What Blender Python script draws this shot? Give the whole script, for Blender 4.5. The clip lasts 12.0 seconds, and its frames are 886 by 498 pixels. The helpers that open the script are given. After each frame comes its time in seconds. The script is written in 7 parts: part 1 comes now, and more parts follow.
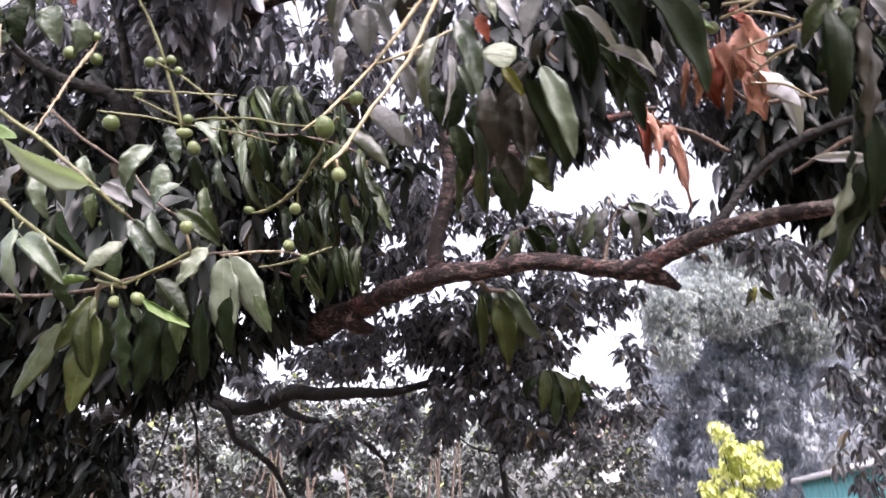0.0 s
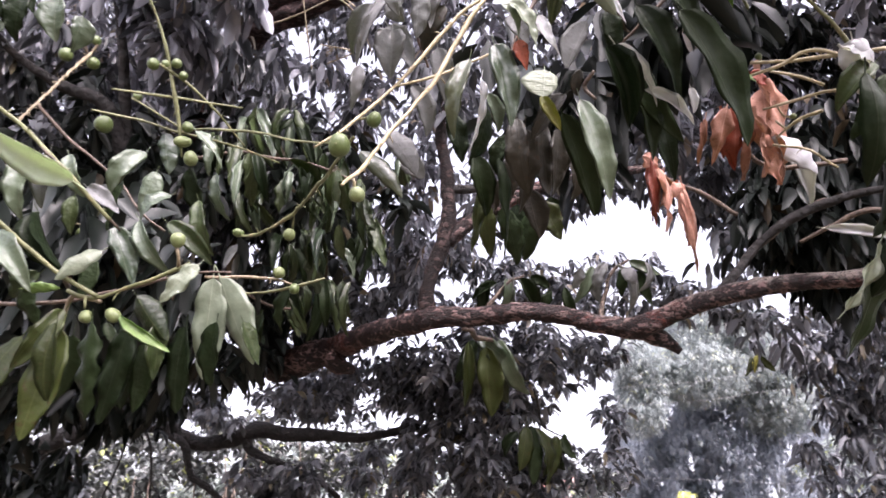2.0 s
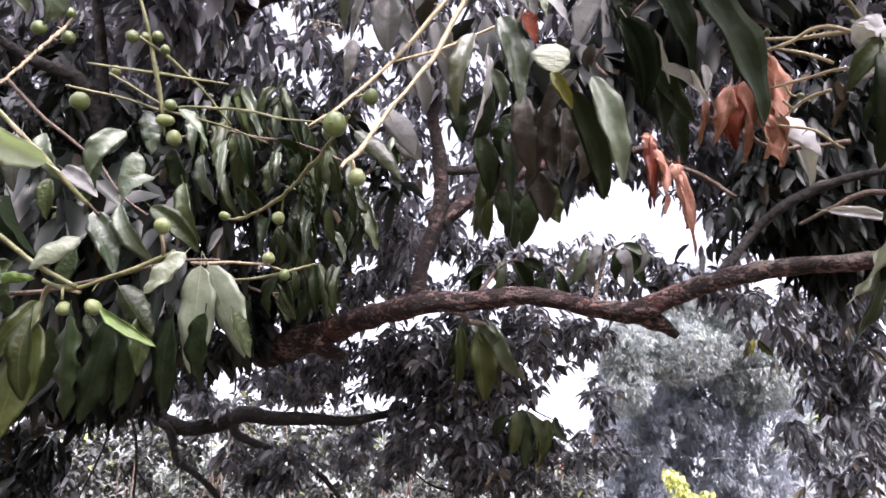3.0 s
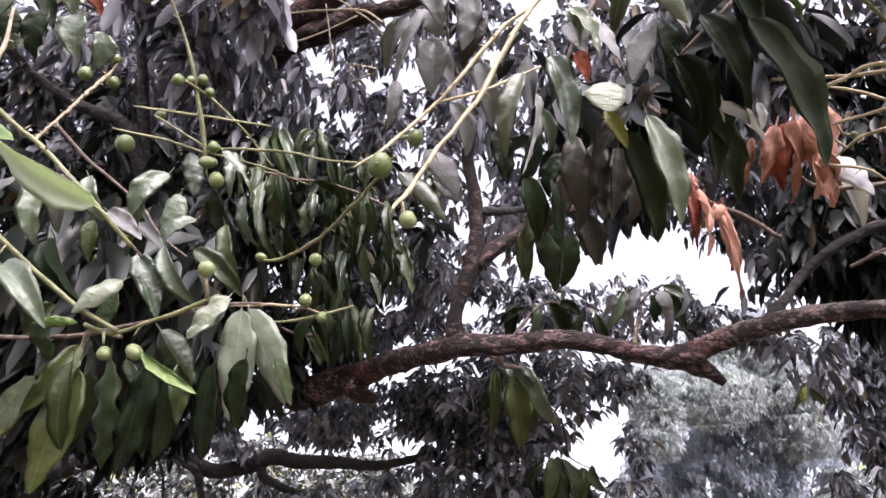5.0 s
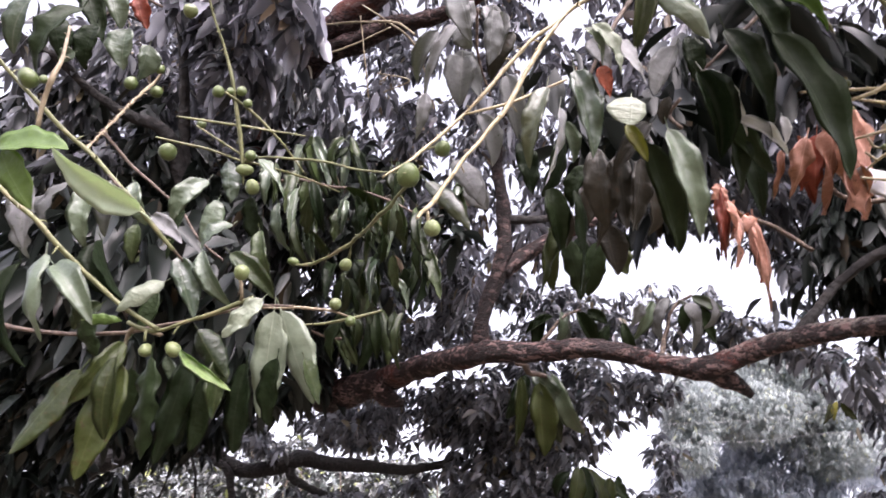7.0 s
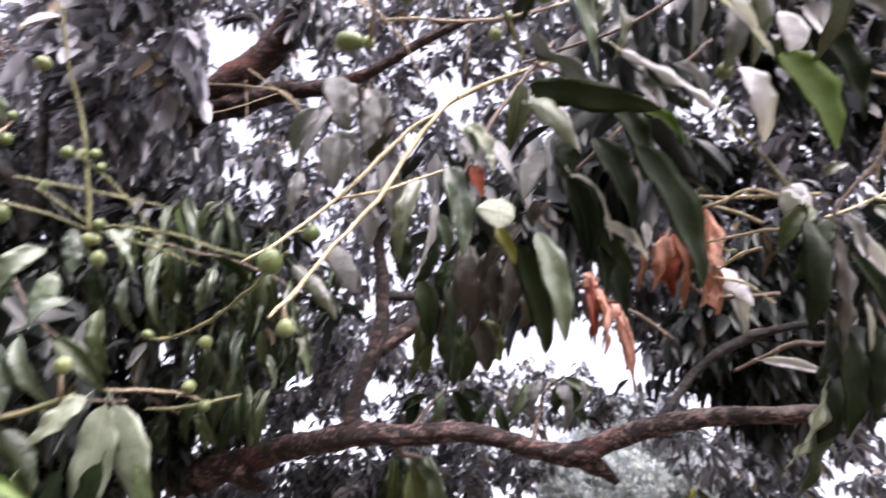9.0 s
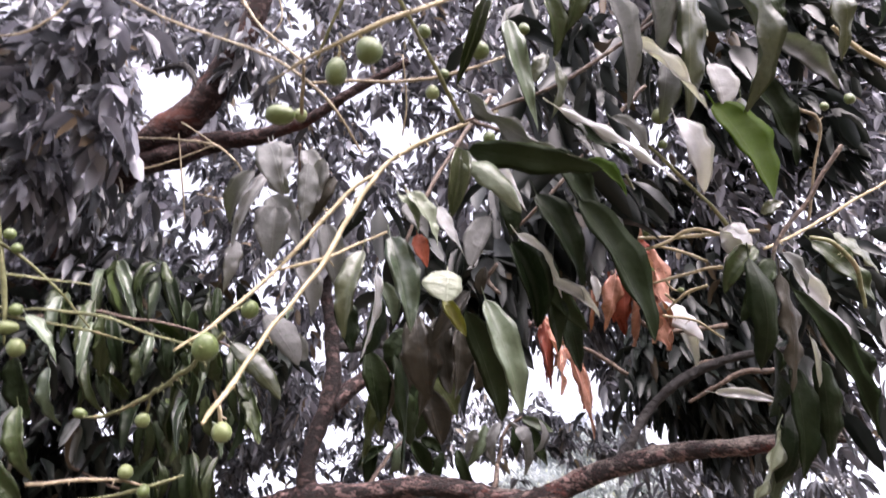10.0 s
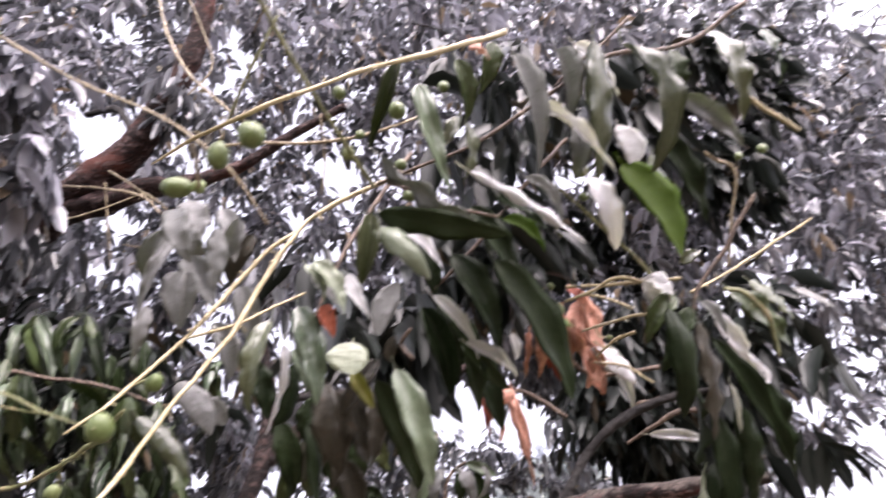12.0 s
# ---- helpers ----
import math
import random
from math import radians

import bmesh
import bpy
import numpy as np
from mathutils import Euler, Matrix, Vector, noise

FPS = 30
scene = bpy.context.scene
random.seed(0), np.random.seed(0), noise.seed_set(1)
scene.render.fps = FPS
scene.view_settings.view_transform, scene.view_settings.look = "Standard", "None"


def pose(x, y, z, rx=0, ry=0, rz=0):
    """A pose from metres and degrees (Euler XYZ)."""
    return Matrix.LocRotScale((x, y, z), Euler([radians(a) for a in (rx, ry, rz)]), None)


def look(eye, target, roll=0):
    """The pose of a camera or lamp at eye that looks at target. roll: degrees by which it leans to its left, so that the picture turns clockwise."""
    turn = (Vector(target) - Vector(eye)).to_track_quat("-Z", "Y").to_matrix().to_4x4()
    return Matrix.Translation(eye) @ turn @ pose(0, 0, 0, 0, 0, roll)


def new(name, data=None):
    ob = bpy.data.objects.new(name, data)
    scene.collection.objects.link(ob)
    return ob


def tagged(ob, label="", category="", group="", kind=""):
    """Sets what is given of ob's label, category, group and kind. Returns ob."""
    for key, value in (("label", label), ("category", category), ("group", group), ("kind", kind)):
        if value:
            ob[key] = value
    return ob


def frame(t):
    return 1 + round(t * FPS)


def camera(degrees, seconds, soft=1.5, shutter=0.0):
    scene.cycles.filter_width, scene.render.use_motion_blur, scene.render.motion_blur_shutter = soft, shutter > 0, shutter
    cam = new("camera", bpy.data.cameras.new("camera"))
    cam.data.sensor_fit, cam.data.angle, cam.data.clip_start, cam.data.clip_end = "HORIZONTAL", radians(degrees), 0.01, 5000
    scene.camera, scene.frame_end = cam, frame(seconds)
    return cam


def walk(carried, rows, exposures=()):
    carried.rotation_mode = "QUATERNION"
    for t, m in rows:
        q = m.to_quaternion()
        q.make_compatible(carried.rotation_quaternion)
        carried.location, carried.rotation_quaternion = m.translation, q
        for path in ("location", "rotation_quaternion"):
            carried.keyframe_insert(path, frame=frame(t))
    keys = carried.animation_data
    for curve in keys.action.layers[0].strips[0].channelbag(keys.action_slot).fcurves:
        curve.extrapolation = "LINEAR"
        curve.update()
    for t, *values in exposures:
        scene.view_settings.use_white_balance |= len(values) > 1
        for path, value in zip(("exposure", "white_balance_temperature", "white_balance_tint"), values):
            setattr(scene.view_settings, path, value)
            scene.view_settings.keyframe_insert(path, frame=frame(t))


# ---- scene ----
cam = camera(69.07, 12.0, soft=1.6, shutter=0.9)
walk(cam, [
    (0.0, pose(0.0615, -0.0887, 1.5838, 112.730, 1.077, 1.718)),
    (0.5, pose(0.0149, -0.0482, 1.5860, 113.909, -0.414, 0.733)),
    (1.0, pose(0.0055, -0.0157, 1.5999, 114.907, -0.506, -0.097)),
    (1.5, pose(0.0002, 0.0025, 1.6012, 115.999, -1.700, -0.600)),
    (2.0, pose(-0.0168, 0.0266, 1.6145, 116.848, -2.306, -2.068)),
    (2.5, pose(-0.0376, 0.0621, 1.6398, 116.359, -1.878, -3.724)),
    (3.0, pose(-0.0496, 0.0864, 1.6534, 115.178, -1.629, -3.243)),
    (3.5, pose(-0.0708, 0.1076, 1.6621, 117.097, -2.736, -2.533)),
    (5.5, pose(-0.0895, 0.1220, 1.6772, 118.879, -3.090, -0.799)),
    (6.0, pose(-0.0826, 0.0998, 1.6675, 119.173, -4.075, -0.023)),
    (6.5, pose(-0.0820, 0.0831, 1.6583, 118.588, -4.388, 1.659)),
    (8.5, pose(-0.0457, 0.0961, 1.6788, 123.955, -5.231, -6.749)),
    (9.0, pose(-0.0417, 0.0961, 1.7361, 125.269, -1.928, -9.142)),
    (9.5, pose(-0.0325, 0.1024, 1.7913, 126.537, 1.367, -11.687)),
    (10.0, pose(-0.0342, 0.0846, 1.8218, 127.738, 3.172, -10.826)),
    (10.5, pose(-0.0346, 0.0579, 1.8277, 129.282, 2.731, -9.995)),
    (11.0, pose(-0.0231, 0.0490, 1.8378, 129.379, 3.058, -10.285)),
    (11.5, pose(0.0025, 0.0491, 1.8466, 129.268, 4.238, -10.856)),
    (12.0, pose(0.0447, 0.0342, 1.8704, 130.212, 6.362, -13.133)),
], exposures=((0.0, 2.19, 6370, 26), (2.0, 2.25, 6370, 26), (3.5, 2.17, 6370, 26), (6.0, 2.15, 6370, 26), (8.5, 2.27, 6390, 26), (10.5, 2.32, 6440, 26), (11.5, 2.48, 6480, 26), (12.0, 2.34, 6500, 26)))

# ---- world and light: a bright overcast afternoon ----
SUN_UP, SUN_TURN = radians(52), radians(150)
world = bpy.data.worlds.new("overcast_sky")
scene.world = world
world.use_nodes = True
wn = world.node_tree.nodes
wl = world.node_tree.links
sky = wn.new("ShaderNodeTexSky")
sky.sky_type = "NISHITA"
sky.sun_disc = False
sky.sun_elevation, sky.sun_rotation = SUN_UP, SUN_TURN
sky.air_density, sky.dust_density, sky.ozone_density = 1.0, 6.0, 1.0
veil = wn.new("ShaderNodeHueSaturation")
veil.inputs["Saturation"].default_value = 0.3
wl.new(sky.outputs["Color"], veil.inputs["Color"])
wl.new(veil.outputs["Color"], wn["Background"].inputs["Color"])
wn["Background"].inputs["Strength"].default_value = 0.15
sun_data = bpy.data.lights.new("sun", "SUN")
sun_data.energy, sun_data.angle, sun_data.color = 1.0, radians(25), (1.0, 0.96, 0.9)
sun = new("sun", sun_data)
sun.matrix_world = look((-4, -6, 12), (0, 2, 2))


# ---- materials ----
def nodes_of(name):
    m = bpy.data.materials.new(name)
    m.use_nodes = True
    nt = m.node_tree
    return m, nt, nt.nodes["Principled BSDF"]


def node(nt, kind, **values):
    n = nt.nodes.new(kind)
    for k, v in values.items():
        n.inputs[k].default_value = v
    return n


def mixed(nt, fac, a, b):
    """A colour mix; fac, a and b are sockets or values."""
    n = nt.nodes.new("ShaderNodeMix")
    n.data_type = "RGBA"
    for socket, v in ((n.inputs[0], fac), (n.inputs[6], a), (n.inputs[7], b)):
        if isinstance(v, bpy.types.NodeSocket):
            nt.links.new(v, socket)
        else:
            socket.default_value = (*v, 1) if isinstance(v, tuple) else v
    return n.outputs[2]


def ramp(nt, socket, lo, hi):
    n = nt.nodes.new("ShaderNodeMapRange")
    n.interpolation_type = "SMOOTHSTEP"
    n.inputs[1].default_value, n.inputs[2].default_value = lo, hi
    nt.links.new(socket, n.inputs[0])
    return n.outputs[0]


def calc(nt, op, a, b=0.0):
    n = nt.nodes.new("ShaderNodeMath")
    n.operation = op
    for i, v in enumerate((a, b)):
        if isinstance(v, bpy.types.NodeSocket):
            nt.links.new(v, n.inputs[i])
        else:
            n.inputs[i].default_value = v
    return n.outputs[0]


def leaf_material(name, dark, light, vein, rough=0.4, through_light=0.25, blotch=None, gloss=0.5, wax=0.2):
    """A single large leaf: pale midrib, side veins, blotches, and light that shines through."""
    m, nt, p = nodes_of(name)
    co = nt.nodes.new("ShaderNodeTexCoord").outputs["Object"]
    info = nt.nodes.new("ShaderNodeObjectInfo").outputs["Random"]
    xyz = nt.nodes.new("ShaderNodeSeparateXYZ")
    nt.links.new(co, xyz.inputs[0])
    ax = calc(nt, "ABSOLUTE", xyz.outputs[0])
    rib = ramp(nt, ax, 0.032, 0.008)
    side = calc(nt, "SINE", calc(nt, "MULTIPLY", calc(nt, "SUBTRACT", xyz.outputs[1], calc(nt, "MULTIPLY", ax, 0.18)), 95.0))
    side = calc(nt, "MULTIPLY", ramp(nt, side, 0.6, 1.0), 0.07)
    no = node(nt, "ShaderNodeTexNoise", Scale=3.0, Detail=4.0, Roughness=0.6)
    offs = nt.nodes.new("ShaderNodeVectorMath")
    offs.operation = "MULTIPLY_ADD"
    nt.links.new(co, offs.inputs[0])
    offs.inputs[1].default_value = (1.0, 3.3, 3.3)
    shift = nt.nodes.new("ShaderNodeCombineXYZ")
    nt.links.new(calc(nt, "MULTIPLY", info, 37.0), shift.inputs[0])
    nt.links.new(shift.outputs[0], offs.inputs[2])
    nt.links.new(offs.outputs[0], no.inputs["Vector"])
    mottled = calc(nt, "ADD", calc(nt, "MULTIPLY", no.outputs[0], 0.55), calc(nt, "MULTIPLY", info, 0.6))
    col = mixed(nt, ramp(nt, mottled, 0.2, 0.95), dark, light)
    if blotch:
        fine = node(nt, "ShaderNodeTexNoise", Scale=4.0, Detail=6.0, Roughness=0.7)
        nt.links.new(offs.outputs[0], fine.inputs["Vector"])
        col = mixed(nt, ramp(nt, fine.outputs[0], 0.57, 0.66), col, blotch)
    col = mixed(nt, side, col, vein)
    col = mixed(nt, calc(nt, "MULTIPLY", rib, 0.4), col, vein)
    dust = node(nt, "ShaderNodeTexNoise", Scale=9.0, Detail=6.0, Roughness=0.75)
    nt.links.new(offs.outputs[0], dust.inputs["Vector"])
    col = mixed(nt, calc(nt, "MULTIPLY", ramp(nt, dust.outputs[0], 0.48, 0.75), 0.35), col, vein)
    spots = node(nt, "ShaderNodeTexNoise", Scale=17.0, Detail=3.0, Roughness=0.6)
    nt.links.new(offs.outputs[0], spots.inputs["Vector"])
    col = mixed(nt, calc(nt, "MULTIPLY", ramp(nt, spots.outputs[0], 0.63, 0.72), 0.5), col, tuple(c * 0.45 for c in dark))
    nt.links.new(col, p.inputs["Base Color"])
    p.inputs["Specular IOR Level"].default_value = gloss
    p.inputs["Coat Weight"].default_value = wax
    p.inputs["Coat Roughness"].default_value = 0.24
    p.inputs["Coat Tint"].default_value = (0.95, 0.97, 1.0, 1)
    rr = nt.nodes.new("ShaderNodeMapRange")
    rr.inputs[1].default_value, rr.inputs[2].default_value = 0.3, 0.7
    rr.inputs[3].default_value, rr.inputs[4].default_value = rough - 0.07, rough + 0.14
    nt.links.new(dust.outputs[0], rr.inputs[0])
    nt.links.new(rr.outputs[0], p.inputs["Roughness"])
    bump = node(nt, "ShaderNodeBump", Strength=0.22, Distance=0.003)
    nt.links.new(calc(nt, "ADD", calc(nt, "MULTIPLY", side, 1.0), calc(nt, "ADD", dust.outputs[0], rib)), bump.inputs["Height"])
    buckle = node(nt, "ShaderNodeTexNoise", Scale=3.2, Detail=1.0)
    nt.links.new(offs.outputs[0], buckle.inputs["Vector"])
    swell = node(nt, "ShaderNodeBump", Strength=0.3, Distance=0.01)
    nt.links.new(buckle.outputs[0], swell.inputs["Height"])
    nt.links.new(swell.outputs[0], bump.inputs["Normal"])
    nt.links.new(bump.outputs[0], p.inputs["Normal"])
    nt.links.new(bump.outputs[0], p.inputs["Coat Normal"])
    tr = nt.nodes.new("ShaderNodeBsdfTranslucent")
    nt.links.new(mixed(nt, 0.5, col, tuple(min(1.0, c * k) for c, k in zip(light, (1.6, 1.9, 1.0)))), tr.inputs["Color"])
    mix = node(nt, "ShaderNodeMixShader", Fac=through_light)
    nt.links.new(p.outputs[0], mix.inputs[1])
    nt.links.new(tr.outputs[0], mix.inputs[2])
    nt.links.new(mix.outputs[0], nt.nodes["Material Output"].inputs["Surface"])
    return m


def foliage_material(name, dark, light, odd, rough=0.45, through_light=0.2, gloss=0.75):
    """Many small leaves in one mesh: each leaf takes its own tone."""
    m, nt, p = nodes_of(name)
    geo = nt.nodes.new("ShaderNodeNewGeometry")
    rnd = geo.outputs["Random Per Island"]
    no = node(nt, "ShaderNodeTexNoise", Scale=14.0, Detail=3.0)
    nt.links.new(geo.outputs["Position"], no.inputs["Vector"])
    big = node(nt, "ShaderNodeTexNoise", Scale=0.9, Detail=3.0)
    nt.links.new(geo.outputs["Position"], big.inputs["Vector"])
    tone = calc(nt, "ADD", calc(nt, "MULTIPLY", rnd, 0.5), calc(nt, "ADD", calc(nt, "MULTIPLY", no.outputs[0], 0.25), calc(nt, "MULTIPLY", big.outputs[0], 0.35)))
    col = mixed(nt, ramp(nt, tone, 0.25, 0.85), dark, light)
    col = mixed(nt, ramp(nt, rnd, 0.95, 0.97), col, odd)
    nt.links.new(col, p.inputs["Base Color"])
    p.inputs["Roughness"].default_value = rough
    p.inputs["Specular IOR Level"].default_value = gloss
    tr = nt.nodes.new("ShaderNodeBsdfTranslucent")
    nt.links.new(col, tr.inputs["Color"])
    mix = node(nt, "ShaderNodeMixShader", Fac=through_light)
    nt.links.new(p.outputs[0], mix.inputs[1])
    nt.links.new(tr.outputs[0], mix.inputs[2])
    nt.links.new(mix.outputs[0], nt.nodes["Material Output"].inputs["Surface"])
    return m


def rough_material(name, a, b, c, scale, rough=0.85, bump_by=0.02, stretch=(1, 1, 1), strength=0.8, cut=(0.52, 0.66)):
    """Bark, soil, plaster: two tones with patches of a third, and relief."""
    m, nt, p = nodes_of(name)
    co = nt.nodes.new("ShaderNodeTexCoord").outputs["Object"]
    mp = nt.nodes.new("ShaderNodeMapping")
    mp.inputs["Scale"].default_value = stretch
    nt.links.new(co, mp.inputs[0])
    n1 = node(nt, "ShaderNodeTexNoise", Scale=scale, Detail=8.0, Roughness=0.7)
    n2 = node(nt, "ShaderNodeTexNoise", Scale=scale * 0.35, Detail=5.0, Roughness=0.6)
    vo = node(nt, "ShaderNodeTexVoronoi", Scale=scale * 1.3)
    for n in (n1, n2, vo):
        nt.links.new(mp.outputs[0], n.inputs["Vector"])
    col = mixed(nt, ramp(nt, n1.outputs[0], 0.35, 0.68), a, b)
    col = mixed(nt, ramp(nt, calc(nt, "ADD", calc(nt, "MULTIPLY", n2.outputs[0], 0.6), calc(nt, "MULTIPLY", n1.outputs[0], 0.4)), *cut), col, c)
    nt.links.new(col, p.inputs["Base Color"])
    p.inputs["Roughness"].default_value = rough
    bump = node(nt, "ShaderNodeBump", Strength=strength, Distance=bump_by)
    nt.links.new(calc(nt, "ADD", n1.outputs[0], calc(nt, "MULTIPLY", vo.outputs["Distance"], 0.6)), bump.inputs["Height"])
    nt.links.new(bump.outputs[0], p.inputs["Normal"])
    return m


def bark_material(name, deep, brown, rust, flake, lichen_and_lit_top, lichen_from, rough=0.7):
    """Flaking bark along a limb: dark fissures between long plates, rust-brown where flakes fell, pale flakes, and
    grey lichens that thicken towards the limb's outer end. The same grey paints upward faces lighter, as if lit from
    above."""
    m, nt, p = nodes_of(name)
    co = nt.nodes.new("ShaderNodeTexCoord").outputs["Object"]
    mp = nt.nodes.new("ShaderNodeMapping")
    mp.inputs["Scale"].default_value = (0.45, 1, 1)
    nt.links.new(co, mp.inputs[0])
    warp = node(nt, "ShaderNodeTexNoise", Scale=26.0, Detail=3.0)
    nt.links.new(mp.outputs[0], warp.inputs["Vector"])
    add = nt.nodes.new("ShaderNodeVectorMath")
    add.operation = "MULTIPLY_ADD"
    nt.links.new(warp.outputs[1], add.inputs[0])
    add.inputs[1].default_value = (0.09, 0.06, 0.06)
    nt.links.new(mp.outputs[0], add.inputs[2])
    plate = node(nt, "ShaderNodeTexVoronoi", Scale=62.0)
    plate.feature = "DISTANCE_TO_EDGE"
    cell = node(nt, "ShaderNodeTexVoronoi", Scale=62.0)
    grain = node(nt, "ShaderNodeTexNoise", Scale=120.0, Detail=6.0, Roughness=0.7)
    blot = node(nt, "ShaderNodeTexNoise", Scale=17.0, Detail=6.0, Roughness=0.65)
    wide = node(nt, "ShaderNodeTexNoise", Scale=5.0, Detail=4.0, Roughness=0.6)
    for n in (plate, cell):
        nt.links.new(add.outputs[0], n.inputs["Vector"])
    for n in (grain, blot, wide):
        nt.links.new(mp.outputs[0], n.inputs["Vector"])
    one = nt.nodes.new("ShaderNodeSeparateColor")
    nt.links.new(cell.outputs["Color"], one.inputs[0])
    xyz = nt.nodes.new("ShaderNodeSeparateXYZ")
    nt.links.new(co, xyz.inputs[0])
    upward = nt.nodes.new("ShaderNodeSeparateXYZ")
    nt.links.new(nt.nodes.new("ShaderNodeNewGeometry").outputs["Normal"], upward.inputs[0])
    col = mixed(nt, ramp(nt, grain.outputs[0], 0.38, 0.68), deep, brown)
    col = mixed(nt, ramp(nt, calc(nt, "ADD", wide.outputs[0], calc(nt, "MULTIPLY", grain.outputs[0], 0.3)), 0.68, 0.82), col, rust)
    pale = calc(nt, "ADD", calc(nt, "MULTIPLY", one.outputs[0], 0.4), blot.outputs[0])
    col = mixed(nt, calc(nt, "MULTIPLY", ramp(nt, calc(nt, "ADD", pale, calc(nt, "MULTIPLY", grain.outputs[0], 0.35)), 0.93, 1.05), 0.7), col, flake)
    # The normal's z term puts a lit upper side into the colour.
    lichen_or_lit = calc(nt, "ADD", calc(nt, "ADD", calc(nt, "MULTIPLY", upward.outputs[2], 0.12), calc(nt, "MULTIPLY", calc(nt, "SUBTRACT", xyz.outputs[0], lichen_from), 0.22)), blot.outputs[0])
    col = mixed(nt, calc(nt, "MULTIPLY", ramp(nt, lichen_or_lit, 0.52, 0.68), 0.65), col, lichen_and_lit_top)
    crack = ramp(nt, plate.outputs["Distance"], 0.11, 0.02)
    col = mixed(nt, calc(nt, "MULTIPLY", crack, calc(nt, "MULTIPLY", blot.outputs[0], 0.9)), col, deep)
    nt.links.new(col, p.inputs["Base Color"])
    p.inputs["Roughness"].default_value = rough
    p.inputs["Specular IOR Level"].default_value = 0.35
    bump = node(nt, "ShaderNodeBump", Strength=1.0, Distance=0.012)
    nt.links.new(calc(nt, "ADD", calc(nt, "MULTIPLY", crack, -0.6), calc(nt, "ADD", calc(nt, "MULTIPLY", grain.outputs[0], 0.35), calc(nt, "ADD", one.outputs[0], blot.outputs[0]))), bump.inputs["Height"])
    nt.links.new(bump.outputs[0], p.inputs["Normal"])
    return m


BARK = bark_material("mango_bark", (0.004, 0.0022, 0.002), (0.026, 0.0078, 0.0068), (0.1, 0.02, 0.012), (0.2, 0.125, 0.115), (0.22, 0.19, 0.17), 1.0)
# Far bark, paled in its base colour to stand for haze.
BARK_HAZED = rough_material("hazed_far_bark", (0.26, 0.28, 0.28), (0.34, 0.36, 0.36), (0.36, 0.38, 0.38), 6.0, 0.9, 0.01)
# Darker bark copy with the shade of the crown in its colours.
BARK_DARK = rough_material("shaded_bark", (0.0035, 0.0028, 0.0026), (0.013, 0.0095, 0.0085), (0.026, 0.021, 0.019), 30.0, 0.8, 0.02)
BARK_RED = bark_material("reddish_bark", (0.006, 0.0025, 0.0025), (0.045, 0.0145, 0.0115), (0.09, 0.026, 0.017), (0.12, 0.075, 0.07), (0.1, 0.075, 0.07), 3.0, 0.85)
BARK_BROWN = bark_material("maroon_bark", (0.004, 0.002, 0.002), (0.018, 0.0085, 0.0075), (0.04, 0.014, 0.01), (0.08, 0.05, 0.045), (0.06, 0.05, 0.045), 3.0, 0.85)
TWIG = rough_material("woody_twig", (0.05, 0.035, 0.028), (0.13, 0.09, 0.065), (0.22, 0.17, 0.13), 60.0, 0.7, 0.003)
STALK = rough_material("yellow_green_stalk", (0.25, 0.21, 0.11), (0.37, 0.315, 0.19), (0.41, 0.34, 0.25), 40.0, 0.5, 0.002, strength=0.4)
STALK_GREEN = rough_material("green_stalk", (0.1, 0.108, 0.045), (0.19, 0.195, 0.09), (0.25, 0.2, 0.115), 40.0, 0.5, 0.002, strength=0.4)
STALK_BROWN = rough_material("drying_stalk", (0.15, 0.115, 0.07), (0.29, 0.24, 0.155), (0.34, 0.31, 0.22), 40.0, 0.6, 0.002, strength=0.4)
FRUIT = rough_material("young_mango_skin", (0.062, 0.092, 0.026), (0.105, 0.14, 0.045), (0.16, 0.185, 0.08), 30.0, 0.38, 0.0015, strength=0.3, cut=(0.5, 0.75))
FRUIT_PALE = rough_material("pale_young_mango_skin", (0.11, 0.14, 0.05), (0.17, 0.205, 0.085), (0.23, 0.255, 0.13), 30.0, 0.38, 0.0015, strength=0.3, cut=(0.5, 0.75))

GREEN = leaf_material("mature_leaf", (0.011, 0.022, 0.006), (0.047, 0.07, 0.022), (0.12, 0.14, 0.065), 0.32, 0.26, (0.035, 0.026, 0.008), gloss=0.42, wax=0.1)
# Pale sky sheen on green blades, put into the diffuse colour.
GREY = leaf_material("sky_sheen_leaf", (0.024, 0.045, 0.021), (0.12, 0.16, 0.095), (0.19, 0.21, 0.15), 0.31, 0.24, gloss=0.65, wax=0.35)
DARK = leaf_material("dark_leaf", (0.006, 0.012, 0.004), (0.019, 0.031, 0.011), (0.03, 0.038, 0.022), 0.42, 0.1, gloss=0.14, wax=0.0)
UMBER = leaf_material("umber_leaf", (0.018, 0.017, 0.012), (0.05, 0.045, 0.032), (0.06, 0.055, 0.04), 0.4, 0.2, (0.06, 0.034, 0.018), gloss=0.35, wax=0.05)
OLIVE = leaf_material("olive_leaf", (0.035, 0.045, 0.018), (0.1, 0.115, 0.055), (0.15, 0.17, 0.07), 0.3, 0.38, (0.05, 0.055, 0.024), gloss=0.7, wax=0.6)
# Silvery blades; the sky's glare on them is put into the base colour.
PALE = leaf_material("silvery_leaf_with_sky_glare", (0.38, 0.385, 0.4), (0.62, 0.62, 0.68), (0.64, 0.64, 0.64), 0.3, 0.45)
BRIGHT = leaf_material("young_bright_leaf", (0.085, 0.15, 0.03), (0.18, 0.27, 0.08), (0.26, 0.34, 0.14), 0.34, 0.4)
